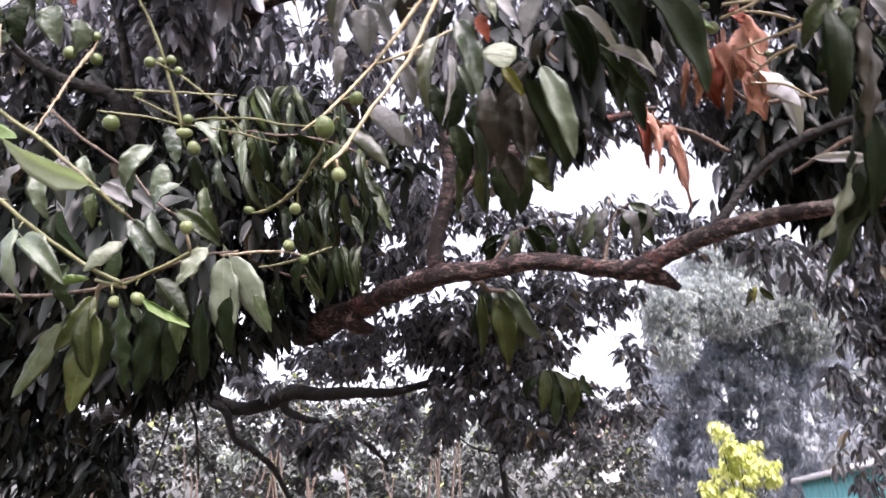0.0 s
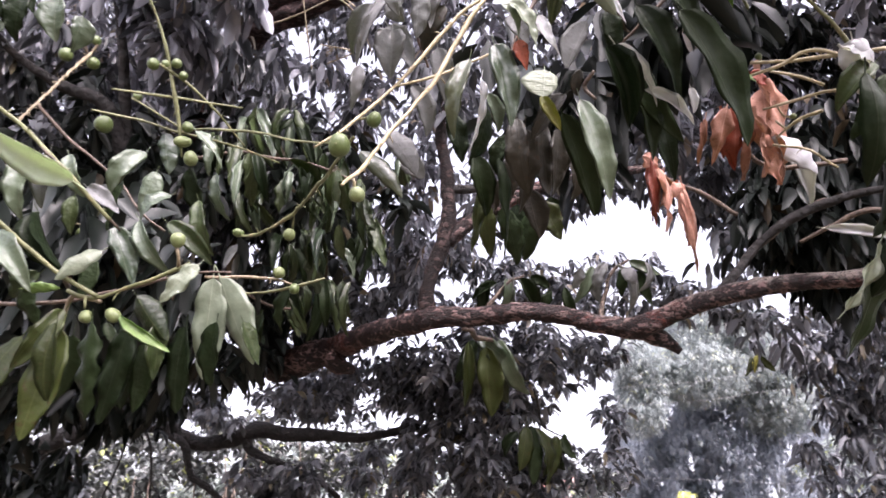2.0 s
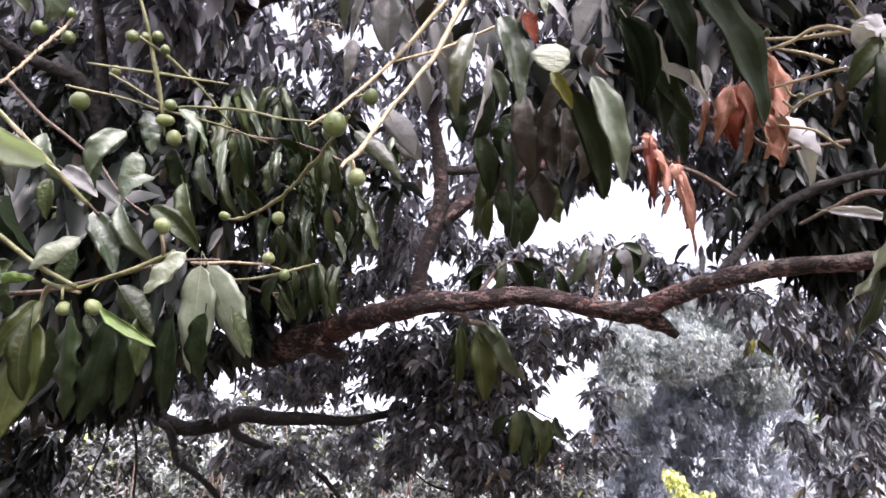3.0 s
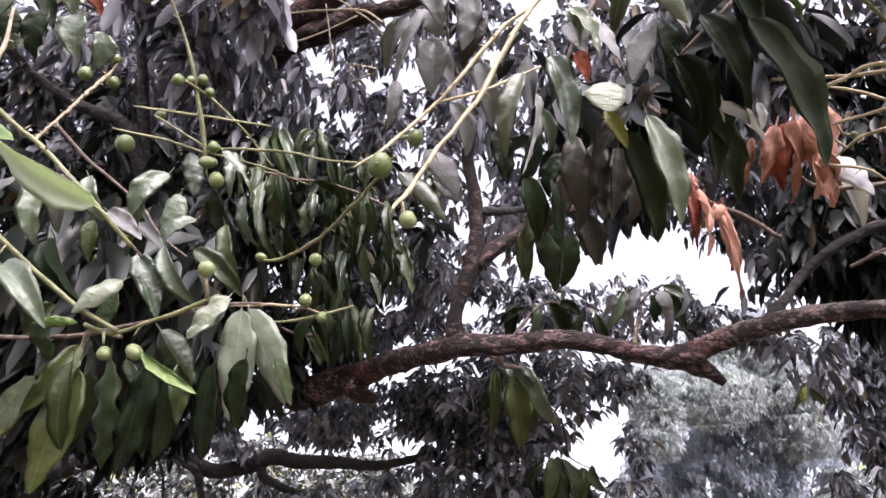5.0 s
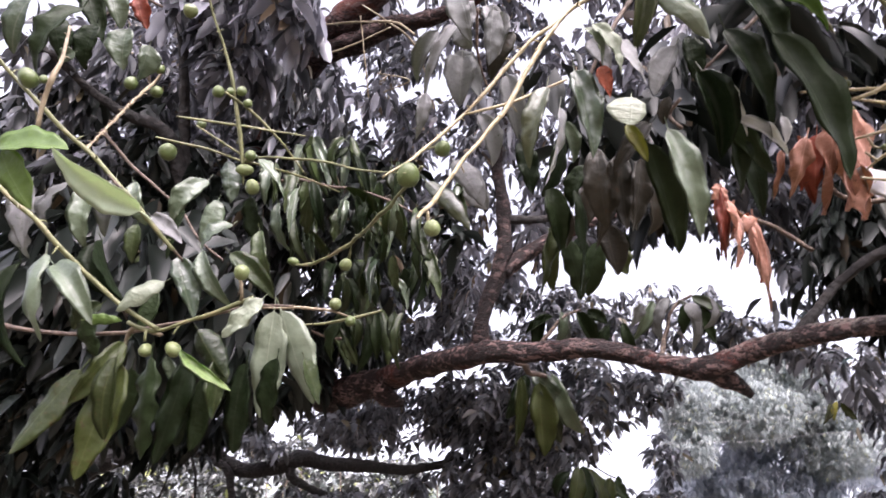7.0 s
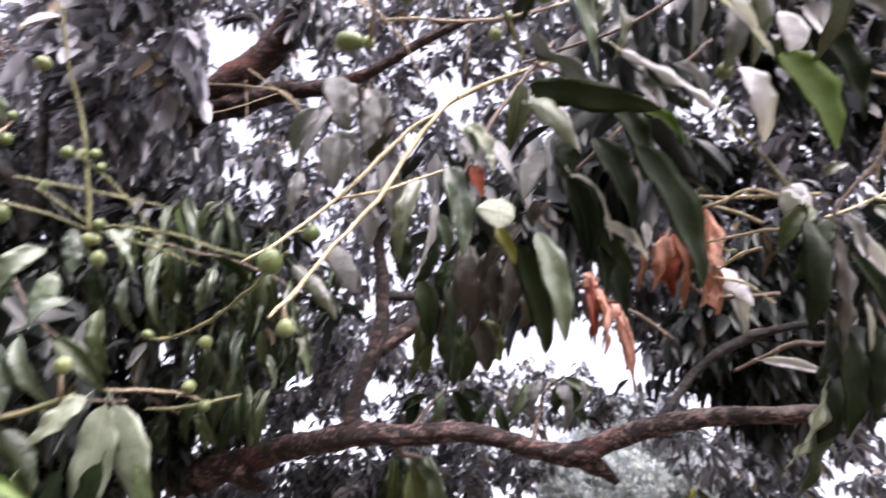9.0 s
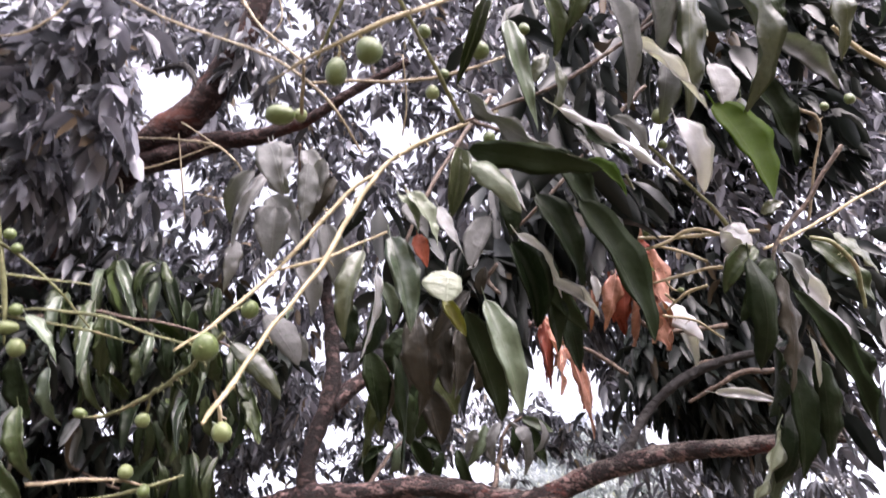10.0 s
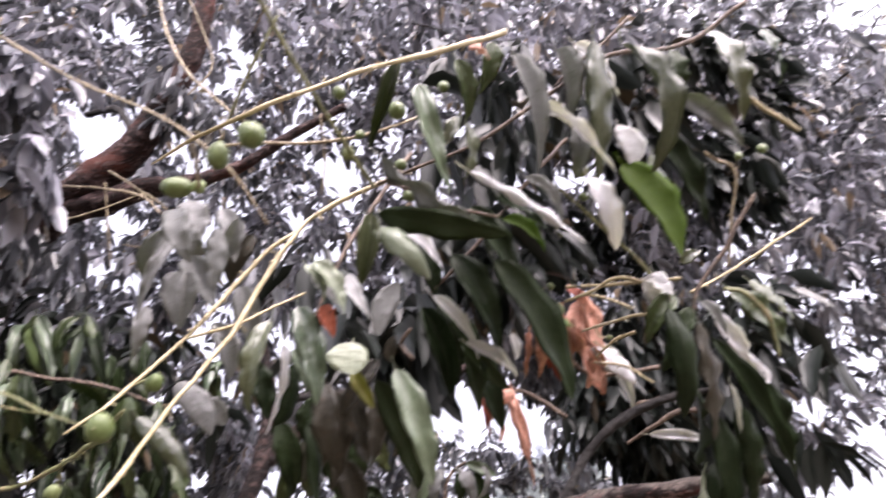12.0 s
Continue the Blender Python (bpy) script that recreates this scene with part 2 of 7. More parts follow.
MINT = leaf_material("pale_young_leaf", (0.4, 0.49, 0.36), (0.54, 0.63, 0.5), (0.6, 0.66, 0.52), 0.36, 0.33, gloss=0.4, wax=0.1)
VIVID = leaf_material("lush_leaf", (0.04, 0.078, 0.004), (0.075, 0.13, 0.008), (0.11, 0.15, 0.03), 0.5, 0.6, gloss=0.2, wax=0.0)
# Grey-lilac of back light and reflection, painted into the blade's colour.
ASH = leaf_material("ashen_backlit_leaf", (0.11, 0.115, 0.112), (0.22, 0.22, 0.225), (0.28, 0.28, 0.265), 0.5, 0.4, (0.07, 0.075, 0.065), gloss=0.4, wax=0.06)
# Pale green with the sheen of lit blades included in the colour.
SAGE = leaf_material("sage_leaf", (0.15, 0.18, 0.125), (0.25, 0.28, 0.2), (0.3, 0.33, 0.24), 0.3, 0.3)
MOSS = leaf_material("moss_green_leaf", (0.02, 0.031, 0.006), (0.05, 0.066, 0.014), (0.1, 0.115, 0.04), 0.42, 0.3, (0.05, 0.03, 0.01), gloss=0.35, wax=0.1)
YELLOW = leaf_material("yellowing_leaf", (0.15, 0.16, 0.02), (0.25, 0.24, 0.04), (0.3, 0.28, 0.1), 0.45, 0.35, (0.14, 0.07, 0.02))
DEAD = leaf_material("withered_leaf", (0.2, 0.075, 0.045), (0.72, 0.4, 0.31), (0.72, 0.48, 0.38), 0.55, 0.22, (0.11, 0.04, 0.026), wax=0.0)
RED = leaf_material("red_withered_leaf", (0.15, 0.026, 0.015), (0.36, 0.085, 0.04), (0.36, 0.14, 0.08), 0.5, 0.3, (0.06, 0.018, 0.013), wax=0.0)

# Blue-lavender cast of haze and flare, painted into the leaf colour.
BEHIND = foliage_material("haze_tinted_canopy_leaves", (0.014, 0.0165, 0.018), (0.31, 0.312, 0.362), (0.2, 0.15, 0.1), 0.36, 0.3)
# Darker copy of the leaves above; deep-crown shade is in its colour.
BEHIND_DARK = foliage_material("shaded_canopy_leaves", (0.011, 0.013, 0.013), (0.225, 0.233, 0.26), (0.17, 0.14, 0.085), 0.34, 0.3)
# Near-black leaf copy: the crown's inner shade is put into the colour.
SHADE_FILL = foliage_material("shaded_inner_leaves", (0.003, 0.005, 0.003), (0.018, 0.023, 0.02), (0.05, 0.036, 0.02), 0.34, 0.1, gloss=0.3)
BUSH = foliage_material("bush_leaves", (0.026, 0.03, 0.029), (0.112, 0.12, 0.112), (0.2, 0.23, 0.07), 0.45, 0.2)
# The next three leaf colours have distance haze painted into them.
HAZED_TREE = foliage_material("hazed_far_tree_leaves", (0.345, 0.378, 0.425), (0.4, 0.435, 0.48), (0.46, 0.5, 0.48), 0.9, 0.55, gloss=0.1)
HAZED_LIGHT = foliage_material("hazed_far_light_leaves", (0.345, 0.385, 0.39), (0.4, 0.44, 0.43), (0.52, 0.56, 0.42), 0.9, 0.55, gloss=0.1)
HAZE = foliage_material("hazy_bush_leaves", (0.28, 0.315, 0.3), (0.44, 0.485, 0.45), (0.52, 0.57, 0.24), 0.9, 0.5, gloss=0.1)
LIME = foliage_material("lime_leaves", (0.45, 0.5, 0.12), (0.7, 0.73, 0.28), (0.7, 0.68, 0.3), 0.5, 0.4)


# ---- builders ----
def part(name, mesh, material, parent, label="", kind=""):
    """Links a mesh, drawn in world coordinates, under a thing or a part."""
    mesh.materials.append(material)
    for f in mesh.polygons:
        f.use_smooth = True
    ob = new(name, mesh)
    if parent is not None:
        ob.parent = parent
        if parent.type == "EMPTY":
            ob.matrix_parent_inverse = Matrix.Translation(parent.location).inverted()
    return tagged(ob, label, kind=kind)


def thing(name, place, label, category, group="", kind=""):
    ob = new(name)
    ob.location = place
    ob.empty_display_size = 0.2
    return tagged(ob, label, category, group, kind)


def glide(points, step):
    """A smooth line of (x, y, z, radius) through the given ones."""
    p = np.array(points, float)
    p = np.vstack([2 * p[0] - p[1], p, 2 * p[-1] - p[-2]])
    out = []
    for i in range(1, len(p) - 2):
        a, b, c, d = p[i - 1:i + 3]
        n = max(2, int(np.linalg.norm(c[:3] - b[:3]) / step))
        for s in np.arange(n) / n:
            out.append(0.5 * (2 * b + (c - a) * s + (2 * a - 5 * b + 4 * c - d) * s ** 2 + (3 * b - a - 3 * c + d) * s ** 3))
    out.append(p[-2])
    return np.array(out)


def tube(points, sides=10, rough=0.0, step=0.03, cap=True, swell=0.0, wander=0.0):
    """A limb, twig or stalk: rings along a smooth line, with knots and bumps."""
    line = glide(points, step)
    verts, faces = [], []
    up = Vector((0.3, 0.2, 1)).normalized()
    for i, (x, y, z, r) in enumerate(line):
        a, b = line[max(0, i - 1)], line[min(len(line) - 1, i + 1)]
        way = Vector(b[:3] - a[:3]).normalized()
        if wander:
            x, y, z = Vector((x, y, z)) + noise.noise_vector(Vector((x, y, z)) * 14) * wander * r
        side = way.cross(up)
        side = side.normalized() if side.length > 0.05 else way.cross(Vector((1, 0, 0))).normalized()
        over = side.cross(way)
        for k in range(sides):
            t = 2 * math.pi * k / sides
            v = Vector((x, y, z))
            d = math.cos(t) * side + math.sin(t) * over
            w = v + d * r
            bump = (noise.noise(w * 6) * 0.5 + noise.noise(w * 17) * 0.5 + noise.noise(w * 45) * 0.3) * rough + noise.noise(v * 9 + d) * swell
            verts.append(v + d * max(r, 0.0004) * (1 + bump))
    n = len(line)
    for i in range(n - 1):
        for k in range(sides):
            j = (k + 1) % sides
            faces.append((i * sides + k, i * sides + j, (i + 1) * sides + j, (i + 1) * sides + k))
    if cap:
        faces.append(tuple(range(sides - 1, -1, -1)))
        faces.append(tuple((n - 1) * sides + k for k in range(sides)))
    mesh = bpy.data.meshes.new("limb")
    mesh.from_pydata(verts, [], faces)
    return mesh


def join(meshes):
    verts, faces = [], []
    for m in meshes:
        n = len(verts)
        verts += [v.co.copy() for v in m.vertices]
        faces += [tuple(n + i for i in f.vertices) for f in m.polygons]
        bpy.data.meshes.remove(m)
    mesh = bpy.data.meshes.new("joined")
    mesh.from_pydata(verts, [], faces)
    return mesh


def leaf_mesh(arch=0.12, fold=0.1, wave=0.02, twist=0.0, hook=0.0, ragged=0.0, seed=0, blunt=0.0):
    """A mango leaf of length 1 along y and width 1 along x, closed and slightly thick: pointed, folded at
    the midrib, arched, with wavy edges."""
    rng = random.Random(seed)
    rows, cols = 22, 7
    phase = rng.random() * 6
    bow = rng.uniform(-0.7, 0.7)
    ripple, waves = rng.uniform(0.6, 1.7), rng.uniform(11, 20)
    fold *= rng.choice((1.0, 1.25, 0.6, -0.5))
    twist += rng.uniform(-0.5, 0.5)
    sag = rng.uniform(-0.02, 0.12)
    lean = rng.uniform(-0.35, 0.35)
    top, bottom = [], []
    for i in range(-2, rows + 1):
        s = max(0.0, i / rows)
        stem = min(0, i) * 0.07
        if blunt:
            half = 0.5 * math.sin(math.pi * s) ** 0.55
        else:
            half = 1.13 * s ** 0.5 * (1 - s) ** 0.62 * (1 - 0.3 * s ** 3)
        half = max(half, 0.016 if s < 0.5 else 0.004)
        half *= 1 if blunt else 1 + 0.03 * math.sin(phase * 2 + s * 29) + 0.02 * math.sin(phase + s * 43)
        if ragged:
            half *= 1 + ragged * (1.2 * math.sin(phase * 3 + s * 8) + 0.8 * math.sin(phase + s * 21) - 0.3)
        bend = arch * 4 * s * (1 - s) - hook * s * s * s + hook * s - sag * s * s * (1.6 - s)
        for j in range(cols):
            u = (j / (cols - 1)) * 2 - 1
            x = u * half * (1 + 0.035 * math.sin(phase + s * 17 + (2.2 if u > 0 else 0))) + bow * s * (1 - s) * (1 + 0.8 * s)
            z = bend + 0.65 * fold * abs(u) ** 1.3 * half * (1 + lean * u) + ripple * wave * u * u * math.sin(phase + s * waves + (2.3 if u > 0 else 0) + 2 * s * s) * min(1, 6 * s) * min(1, 5 * (1 - s))
            if ragged:
                z += ragged * 0.3 * math.sin(phase + s * 11 + u * 3)
            tw = twist * s
            xx, zz = x * math.cos(tw) - z * math.sin(tw) * 0.2, z + x * math.sin(tw) * 0.3
            top.append((xx, s + stem, zz))
            bottom.append((xx, s + stem, zz - (0.0035 if i > 0 else 0.012)))
    verts = top + bottom
    n = len(top)
    faces = []
    for i in range(rows + 2):
        for j in range(cols - 1):
            a, b, c, d = i * cols + j, i * cols + j + 1, (i + 1) * cols + j + 1, (i + 1) * cols + j
            faces += [(a, b, c), (a, c, d), (n + c, n + b, n + a), (n + d, n + c, n + a)]
        for j, turn in ((0, 1), (cols - 1, -1)):
            a, d = i * cols + j, (i + 1) * cols + j
            faces.append((a, d, n + d, n + a)[::turn])
    mesh = bpy.data.meshes.new("leaf")
    mesh.from_pydata(verts, [], faces)
    for f in mesh.polygons:
        f.use_smooth = True
    return mesh


SHAPES = {
    "soft": dict(arch=0.10, fold=0.3, wave=0.018, twist=0.35),
    "droop": dict(arch=0.2, fold=0.35, wave=0.02, twist=-0.3),
    "flat": dict(arch=0.04, fold=0.15, wave=0.018),
    "wavy": dict(arch=0.07, fold=0.25, wave=0.04, twist=0.6),
    "folded": dict(arch=0.08, fold=0.9, wave=0.015),
    "twist": dict(arch=0.12, fold=0.35, wave=0.02, twist=1.1),
    "crumpled": dict(arch=0.12, fold=0.8, wave=0.04, twist=0.8, ragged=0.16),
    "withered": dict(arch=0.1, fold=0.32, wave=0.035, twist=0.7, ragged=0.11),
    "blunt": dict(arch=0.05, fold=0.1, wave=0.012, blunt=1.0),
}
LEAF_SHAPES = {}
for shape, settings in SHAPES.items():
    for which in range(6):
        LEAF_SHAPES[shape, which] = leaf_mesh(seed=which + 7 * len(shape), **settings)
LEAF_DATA = {}
leaf_rng = random.Random(11)


def leaf(parent, base, tip, width, turn=0.0, shape="soft", material=GREEN, label=""):
    """One large leaf from the end of its stem to its point. turn: degrees by which the blade is turned about
    its length from facing the camera's side."""
    which = leaf_rng.randrange(6)
    key = (shape, which, material.name)
    if key not in LEAF_DATA:
        LEAF_DATA[key] = LEAF_SHAPES[shape, which].copy()
        LEAF_DATA[key].materials.append(material)
    base, tip = Vector(base), Vector(tip)
    along = tip - base
    length = along.length
    along.normalize()
    face = Vector((0, -1, -0.35))
    face = (face - along * face.dot(along)).normalized()
    face.rotate(Matrix.Rotation(radians(turn), 3, along))
    across = along.cross(face)
    ob = new("leaf", LEAF_DATA[key])
    ob.parent = parent
    m = Matrix((across, along, face)).transposed().to_4x4()
    ob.matrix_basis = Matrix.Translation(base) @ m @ Matrix.Diagonal((width, length, length, 1))
    return tagged(ob, label)


def fruit_mesh(length=1.0, seed=0):
    """A young mango: an egg with one fuller cheek and a dimple at the stem; its stem end at the top."""
    rings, sides = 12, 16
    verts, faces = [(0, 0, 0.47)], []
    for i in range(1, rings):
        a = math.pi * i / rings
        z = math.cos(a) * 0.5 * length
        r = 0.5 * math.sin(a) ** 0.92 * (1 - 0.10 * math.cos(a))
        for k in range(sides):
            t = 2 * math.pi * k / sides
            cheek = 1 + 0.07 * math.cos(t + seed) * math.sin(a)
            verts.append((r * cheek * math.cos(t), r * 0.94 * math.sin(t), z))
    verts.append((0.02, 0, -0.5 * length))
    for k in range(sides):
        j = (k + 1) % sides
        faces.append((0, 1 + k, 1 + j))
        for i in range(rings - 2):
            a = 1 + i * sides
            faces.append((a + k, a + sides + k, a + sides + j, a + j))
        faces.append((len(verts) - 1, 1 + (rings - 2) * sides + j, 1 + (rings - 2) * sides + k))
    mesh = bpy.data.meshes.new("fruit")
    mesh.from_pydata(verts, [], faces)
    for f in mesh.polygons:
        f.use_smooth = True
    return mesh


FRUITS = {}


def fruit(stalk, place, size, length=1.15, hang=(0, 0, 1), material=FRUIT):
    """A young mango under a fruit stalk; size is its width, hang the way to its stem."""
    key = (round(length, 2), material.name)
    if key not in FRUITS:
        FRUITS[key] = fruit_mesh(length, len(FRUITS))
        FRUITS[key].materials.append(material)
    ob = new("fruit", FRUITS[key])
    ob.parent = stalk
    q = Vector(hang).normalized().to_track_quat("Z", "Y").to_matrix().to_4x4()
    ob.matrix_basis = Matrix.Translation(place) @ q @ Matrix.Diagonal((size, size, size, 1))
    return ob


def twig(tree, points, material=TWIG, name="twig", label=""):
    return part(name, tube(points, 8, 0.25, 0.012, swell=0.12, wander=0.7), material, tree, label)


def stalk(tree, points, material=STALK, name="fruit_stalk", label=""):
    """A fruit stalk with the short spurs left where flowers fell."""
    rng = random.Random(int(abs(points[0][0]) * 9999))
    line = glide(points, 0.02)
    pieces = [tube(points, 8, 0.45, 0.008, swell=0.3, wander=0.7)]
    for i in range(2, len(line) - 1, 2):
        x, y, z, r = line[i]
        for _ in range(rng.choice((0, 1, 1, 2))):
            d = Vector((rng.uniform(-1, 1), rng.uniform(-1, 1), rng.uniform(-1, 1))).normalized()
            n = rng.uniform(1.6, 4.5) * r + 0.002
            a = Vector((x, y, z))
            b, c = a + d * n * 0.6, a + d * n + Vector((0, 0, -0.2 * n))
            pieces.append(tube([(*a, r * 0.45), (*b, r * 0.32), (*c, r * 0.26)], 5, 0, 0.05))
    return part(name, join(pieces), material, tree, label)


def limb(tree, points, material=BARK, name="limb", label="", rough=0.42):
    rough *= min(1.0, 0.065 / max(p[3] for p in points))
    return part(name, tube(points, 26, rough, 0.014, swell=0.14), material, tree, label)


def sight_lane(lanes, near, far, radius):
    """A lane fitted to the camera's view, from near to far, kept free of leaves so that the sky or the distance shows.
    """
    lanes.append((near, far, radius))


def foliage(name, parent, material, lumps, count, size, seed, open_lanes=(), droop=0.75, per=9, label="", slim=0.27, gaps=0.0, wave=0.45):
    """Leaves in whorls at shoot ends, spread over lumps (x, y, z, rx, ry, rz): one mesh of small folded leaves.
    gaps: how much of the crown stays open, in patches about wave metres across. open_lanes: (a, b, r) leave free the round lane from a to b, where the sky shows through the crown."""
    rng = np.random.default_rng(seed)
    lumps = np.array(lumps, float)
    weight = lumps[:, 3] * lumps[:, 4] * lumps[:, 5]
    weight = weight ** 0.75 / (weight ** 0.75).sum()
    which = rng.choice(len(lumps), count, p=weight)
    way = rng.normal(size=(count, 3))
    way /= np.linalg.norm(way, axis=1)[:, None]
    reach = rng.random(count)[:, None] ** 0.45
    at = lumps[which, :3] + way * reach * lumps[which, 3:]
    field = np.zeros(count)
    for _ in range(14):
        k = rng.normal(size=3)
        field += np.cos(at @ (k / np.linalg.norm(k) * 2 * np.pi / (wave * (0.6 + rng.random()))) + rng.random() * 7)
    keep = field > gaps * 2.6 if gaps else np.ones(count, bool)
    for a, b, r in open_lanes:
        a, b = np.array(a), np.array(b)
        s = np.clip(((at - a) @ (b - a)) / ((b - a) @ (b - a)), 0, 1)
        near = np.linalg.norm(at - (a + s[:, None] * (b - a)), axis=1)
        keep &= near > r * (0.15 + 0.85 * s) * (0.8 + 0.4 * rng.random(count)) + 0.4 * size
    at = at[keep]
    n = len(at) * per
    at = np.repeat(at, per, 0)
    turn = rng.random(n) * 2 * np.pi
    pitch = -droop + rng.normal(size=n) * 0.35
    length = size * (0.65 + 0.6 * rng.random(n))
    out = np.stack([np.cos(turn) * np.cos(pitch), np.sin(turn) * np.cos(pitch), np.sin(pitch)], 1)
    fall = out.copy()
    fall[:, 2] -= 0.9
    fall /= np.linalg.norm(fall, axis=1)[:, None]
    side = np.cross(out, np.array([0, 0, 1.0]))
    side /= np.linalg.norm(side, axis=1)[:, None] + 1e-6
    lean = rng.normal(size=n) * 0.7
    side = side * np.cos(lean)[:, None] + np.cross(out, side) * np.sin(lean)[:, None]
    over = np.cross(side, out)
    start = at + out * (0.12 * size) + rng.normal(size=(n, 3)) * 0.16 * size
    L = length[:, None]
    w = L * slim * 0.5 * (0.8 + 0.4 * rng.random(n))[:, None]
    mid = start + out * L * 0.45
    tip = start + out * L * 0.55 + fall * L * 0.45
    rise = over * w * 0.35
    v = np.stack([start, mid * 0.5 + start * 0.5 + side * w * 0.85 + rise, mid + side * w + rise, mid * 0.35 + tip * 0.65 + side * w * 0.62 + rise,
                  tip, mid * 0.35 + tip * 0.65 - side * w * 0.62 + rise, mid - side * w + rise, mid * 0.5 + start * 0.5 - side * w * 0.85 + rise,
                  mid], 1)
    k = np.arange(n)[:, None] * 9
    quads = np.concatenate([k + np.array([[0, 1, 2, 8]]), k + np.array([[8, 2, 3, 4]]), k + np.array([[8, 4, 5, 6]]), k + np.array([[0, 8, 6, 7]])])
    mesh = bpy.data.meshes.new(name)
    mesh.vertices.add(n * 9)
    mesh.vertices.foreach_set("co", v.reshape(-1))
    mesh.loops.add(quads.size)
    mesh.loops.foreach_set("vertex_index", quads.reshape(-1).astype(np.int32))
    mesh.polygons.add(len(quads))
    mesh.polygons.foreach_set("loop_start", np.arange(0, quads.size, 4, dtype=np.int32))
    mesh.update(calc_edges=True)
    return part(name, mesh, material, parent, label, "stuff")


# ---- ground ----
def ground_sheet():
    bm = bmesh.new()
    n = 60
    grid = []
    for i in range(n + 1):
        for j in range(n + 1):
            x, y = (i / n * 2 - 1), (j / n * 2 - 1)
            x, y = math.copysign(abs(x) ** 2.2, x) * 400, math.copysign(abs(y) ** 2.2, y) * 400
            z = 0.12 * noise.noise(Vector((x * 0.3, y * 0.3, 0)))
            grid.append(bm.verts.new((x, y, z)))
    for i in range(n):
        for j in range(n):
            bm.faces.new((grid[i * (n + 1) + j], grid[(i + 1) * (n + 1) + j], grid[(i + 1) * (n + 1) + j + 1], grid[i * (n + 1) + j + 1]))
    mesh = bpy.data.meshes.new("ground")
    bm.to_mesh(mesh)
    return mesh


SOIL = rough_material("leaf_littered_soil", (0.045, 0.034, 0.024), (0.1, 0.078, 0.05), (0.06, 0.078, 0.032), 1.5, 0.95, 0.05)
tagged(part("ground", ground_sheet(), SOIL, None), "bare brown soil with grass and fallen leaves", "ground", kind="structure")

# ---- the mango tree ----
TRUNK_FOOT = (-5.2, 4.7, 0.0)
mango_tree = thing("mango_tree", TRUNK_FOOT, "fruiting mango tree with drooping leaves and young green mangoes", "tree")
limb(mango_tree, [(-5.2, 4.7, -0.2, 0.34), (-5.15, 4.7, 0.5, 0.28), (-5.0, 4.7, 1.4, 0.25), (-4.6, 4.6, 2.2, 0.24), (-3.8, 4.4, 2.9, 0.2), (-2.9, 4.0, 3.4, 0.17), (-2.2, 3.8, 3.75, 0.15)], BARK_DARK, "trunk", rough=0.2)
low_limb = limb(mango_tree, [(-0.911, 3.670, 2.629, 0.0625), (-0.823, 3.564, 2.617, 0.0852), (-0.683, 3.399, 2.615, 0.0817), (-0.479, 3.224, 2.635, 0.0606), (-0.221, 2.848, 2.609, 0.0498), (-0.024, 2.633, 2.596, 0.0487), (0.157, 2.580, 2.592, 0.0415), (0.319, 2.522, 2.598, 0.0408), (0.505, 2.503, 2.592, 0.0383), (0.679, 2.462, 2.540, 0.0375), (0.818, 2.395, 2.520, 0.0445), (0.953, 2.318, 2.565, 0.0375), (1.081, 2.196, 2.588, 0.0360), (1.237, 2.086, 2.586, 0.0325), (1.376, 1.984, 2.568, 0.0294), (1.497, 1.883, 2.548, 0.0262), (1.635, 1.782, 2.528, 0.0200)], BARK, "limb", "gnarled reddish-brown limb with flaking grey bark")
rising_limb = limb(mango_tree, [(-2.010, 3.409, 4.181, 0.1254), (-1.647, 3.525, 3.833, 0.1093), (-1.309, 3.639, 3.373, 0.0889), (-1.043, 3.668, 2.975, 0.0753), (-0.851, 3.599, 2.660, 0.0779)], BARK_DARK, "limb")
knob = limb(mango_tree, [(-0.529, 3.195, 2.578, 0.0579), (-0.455, 3.216, 2.536, 0.0435), (-0.382, 3.225, 2.518, 0.0145)], BARK, "broken_stub")
stub = limb(mango_tree, [(0.788, 2.438, 2.544, 0.0456), (0.862, 2.437, 2.503, 0.0362), (0.927, 2.440, 2.473, 0.0271), (0.977, 2.446, 2.439, 0.0135)], BARK, "broken_stub", "short broken stub of a branch")
fork_limb = limb(mango_tree, [(-0.024, 2.654, 2.598, 0.0545), (-0.037, 2.616, 2.697, 0.0348), (-0.014, 2.580, 2.818, 0.0338), (0.023, 2.553, 2.919, 0.0353), (0.039, 2.518, 3.059, 0.0331), (0.024, 2.482, 3.246, 0.0311), (-0.013, 2.444, 3.439, 0.0237), (0.008, 2.363, 3.605, 0.0184), (0.053, 2.259, 3.820, 0.0158)], BARK_BROWN, "limb")
fork_limb_b = limb(mango_tree, [(0.043, 2.559, 2.931, 0.0329), (0.127, 2.540, 3.016, 0.0331), (0.229, 2.528, 3.086, 0.0333), (0.358, 2.522, 3.168, 0.0311), (0.546, 2.531, 3.266, 0.0263), (0.782, 2.511, 3.309, 0.0211), (1.052, 2.574, 3.410, 0.0163)], BARK, "limb")
fork_limb_c = limb(mango_tree, [(0.029, 2.491, 3.161, 0.0205), (0.150, 2.513, 3.185, 0.0181), (0.295, 2.532, 3.215, 0.0157), (0.442, 2.550, 3.225, 0.0132)], BARK_DARK, "limb")
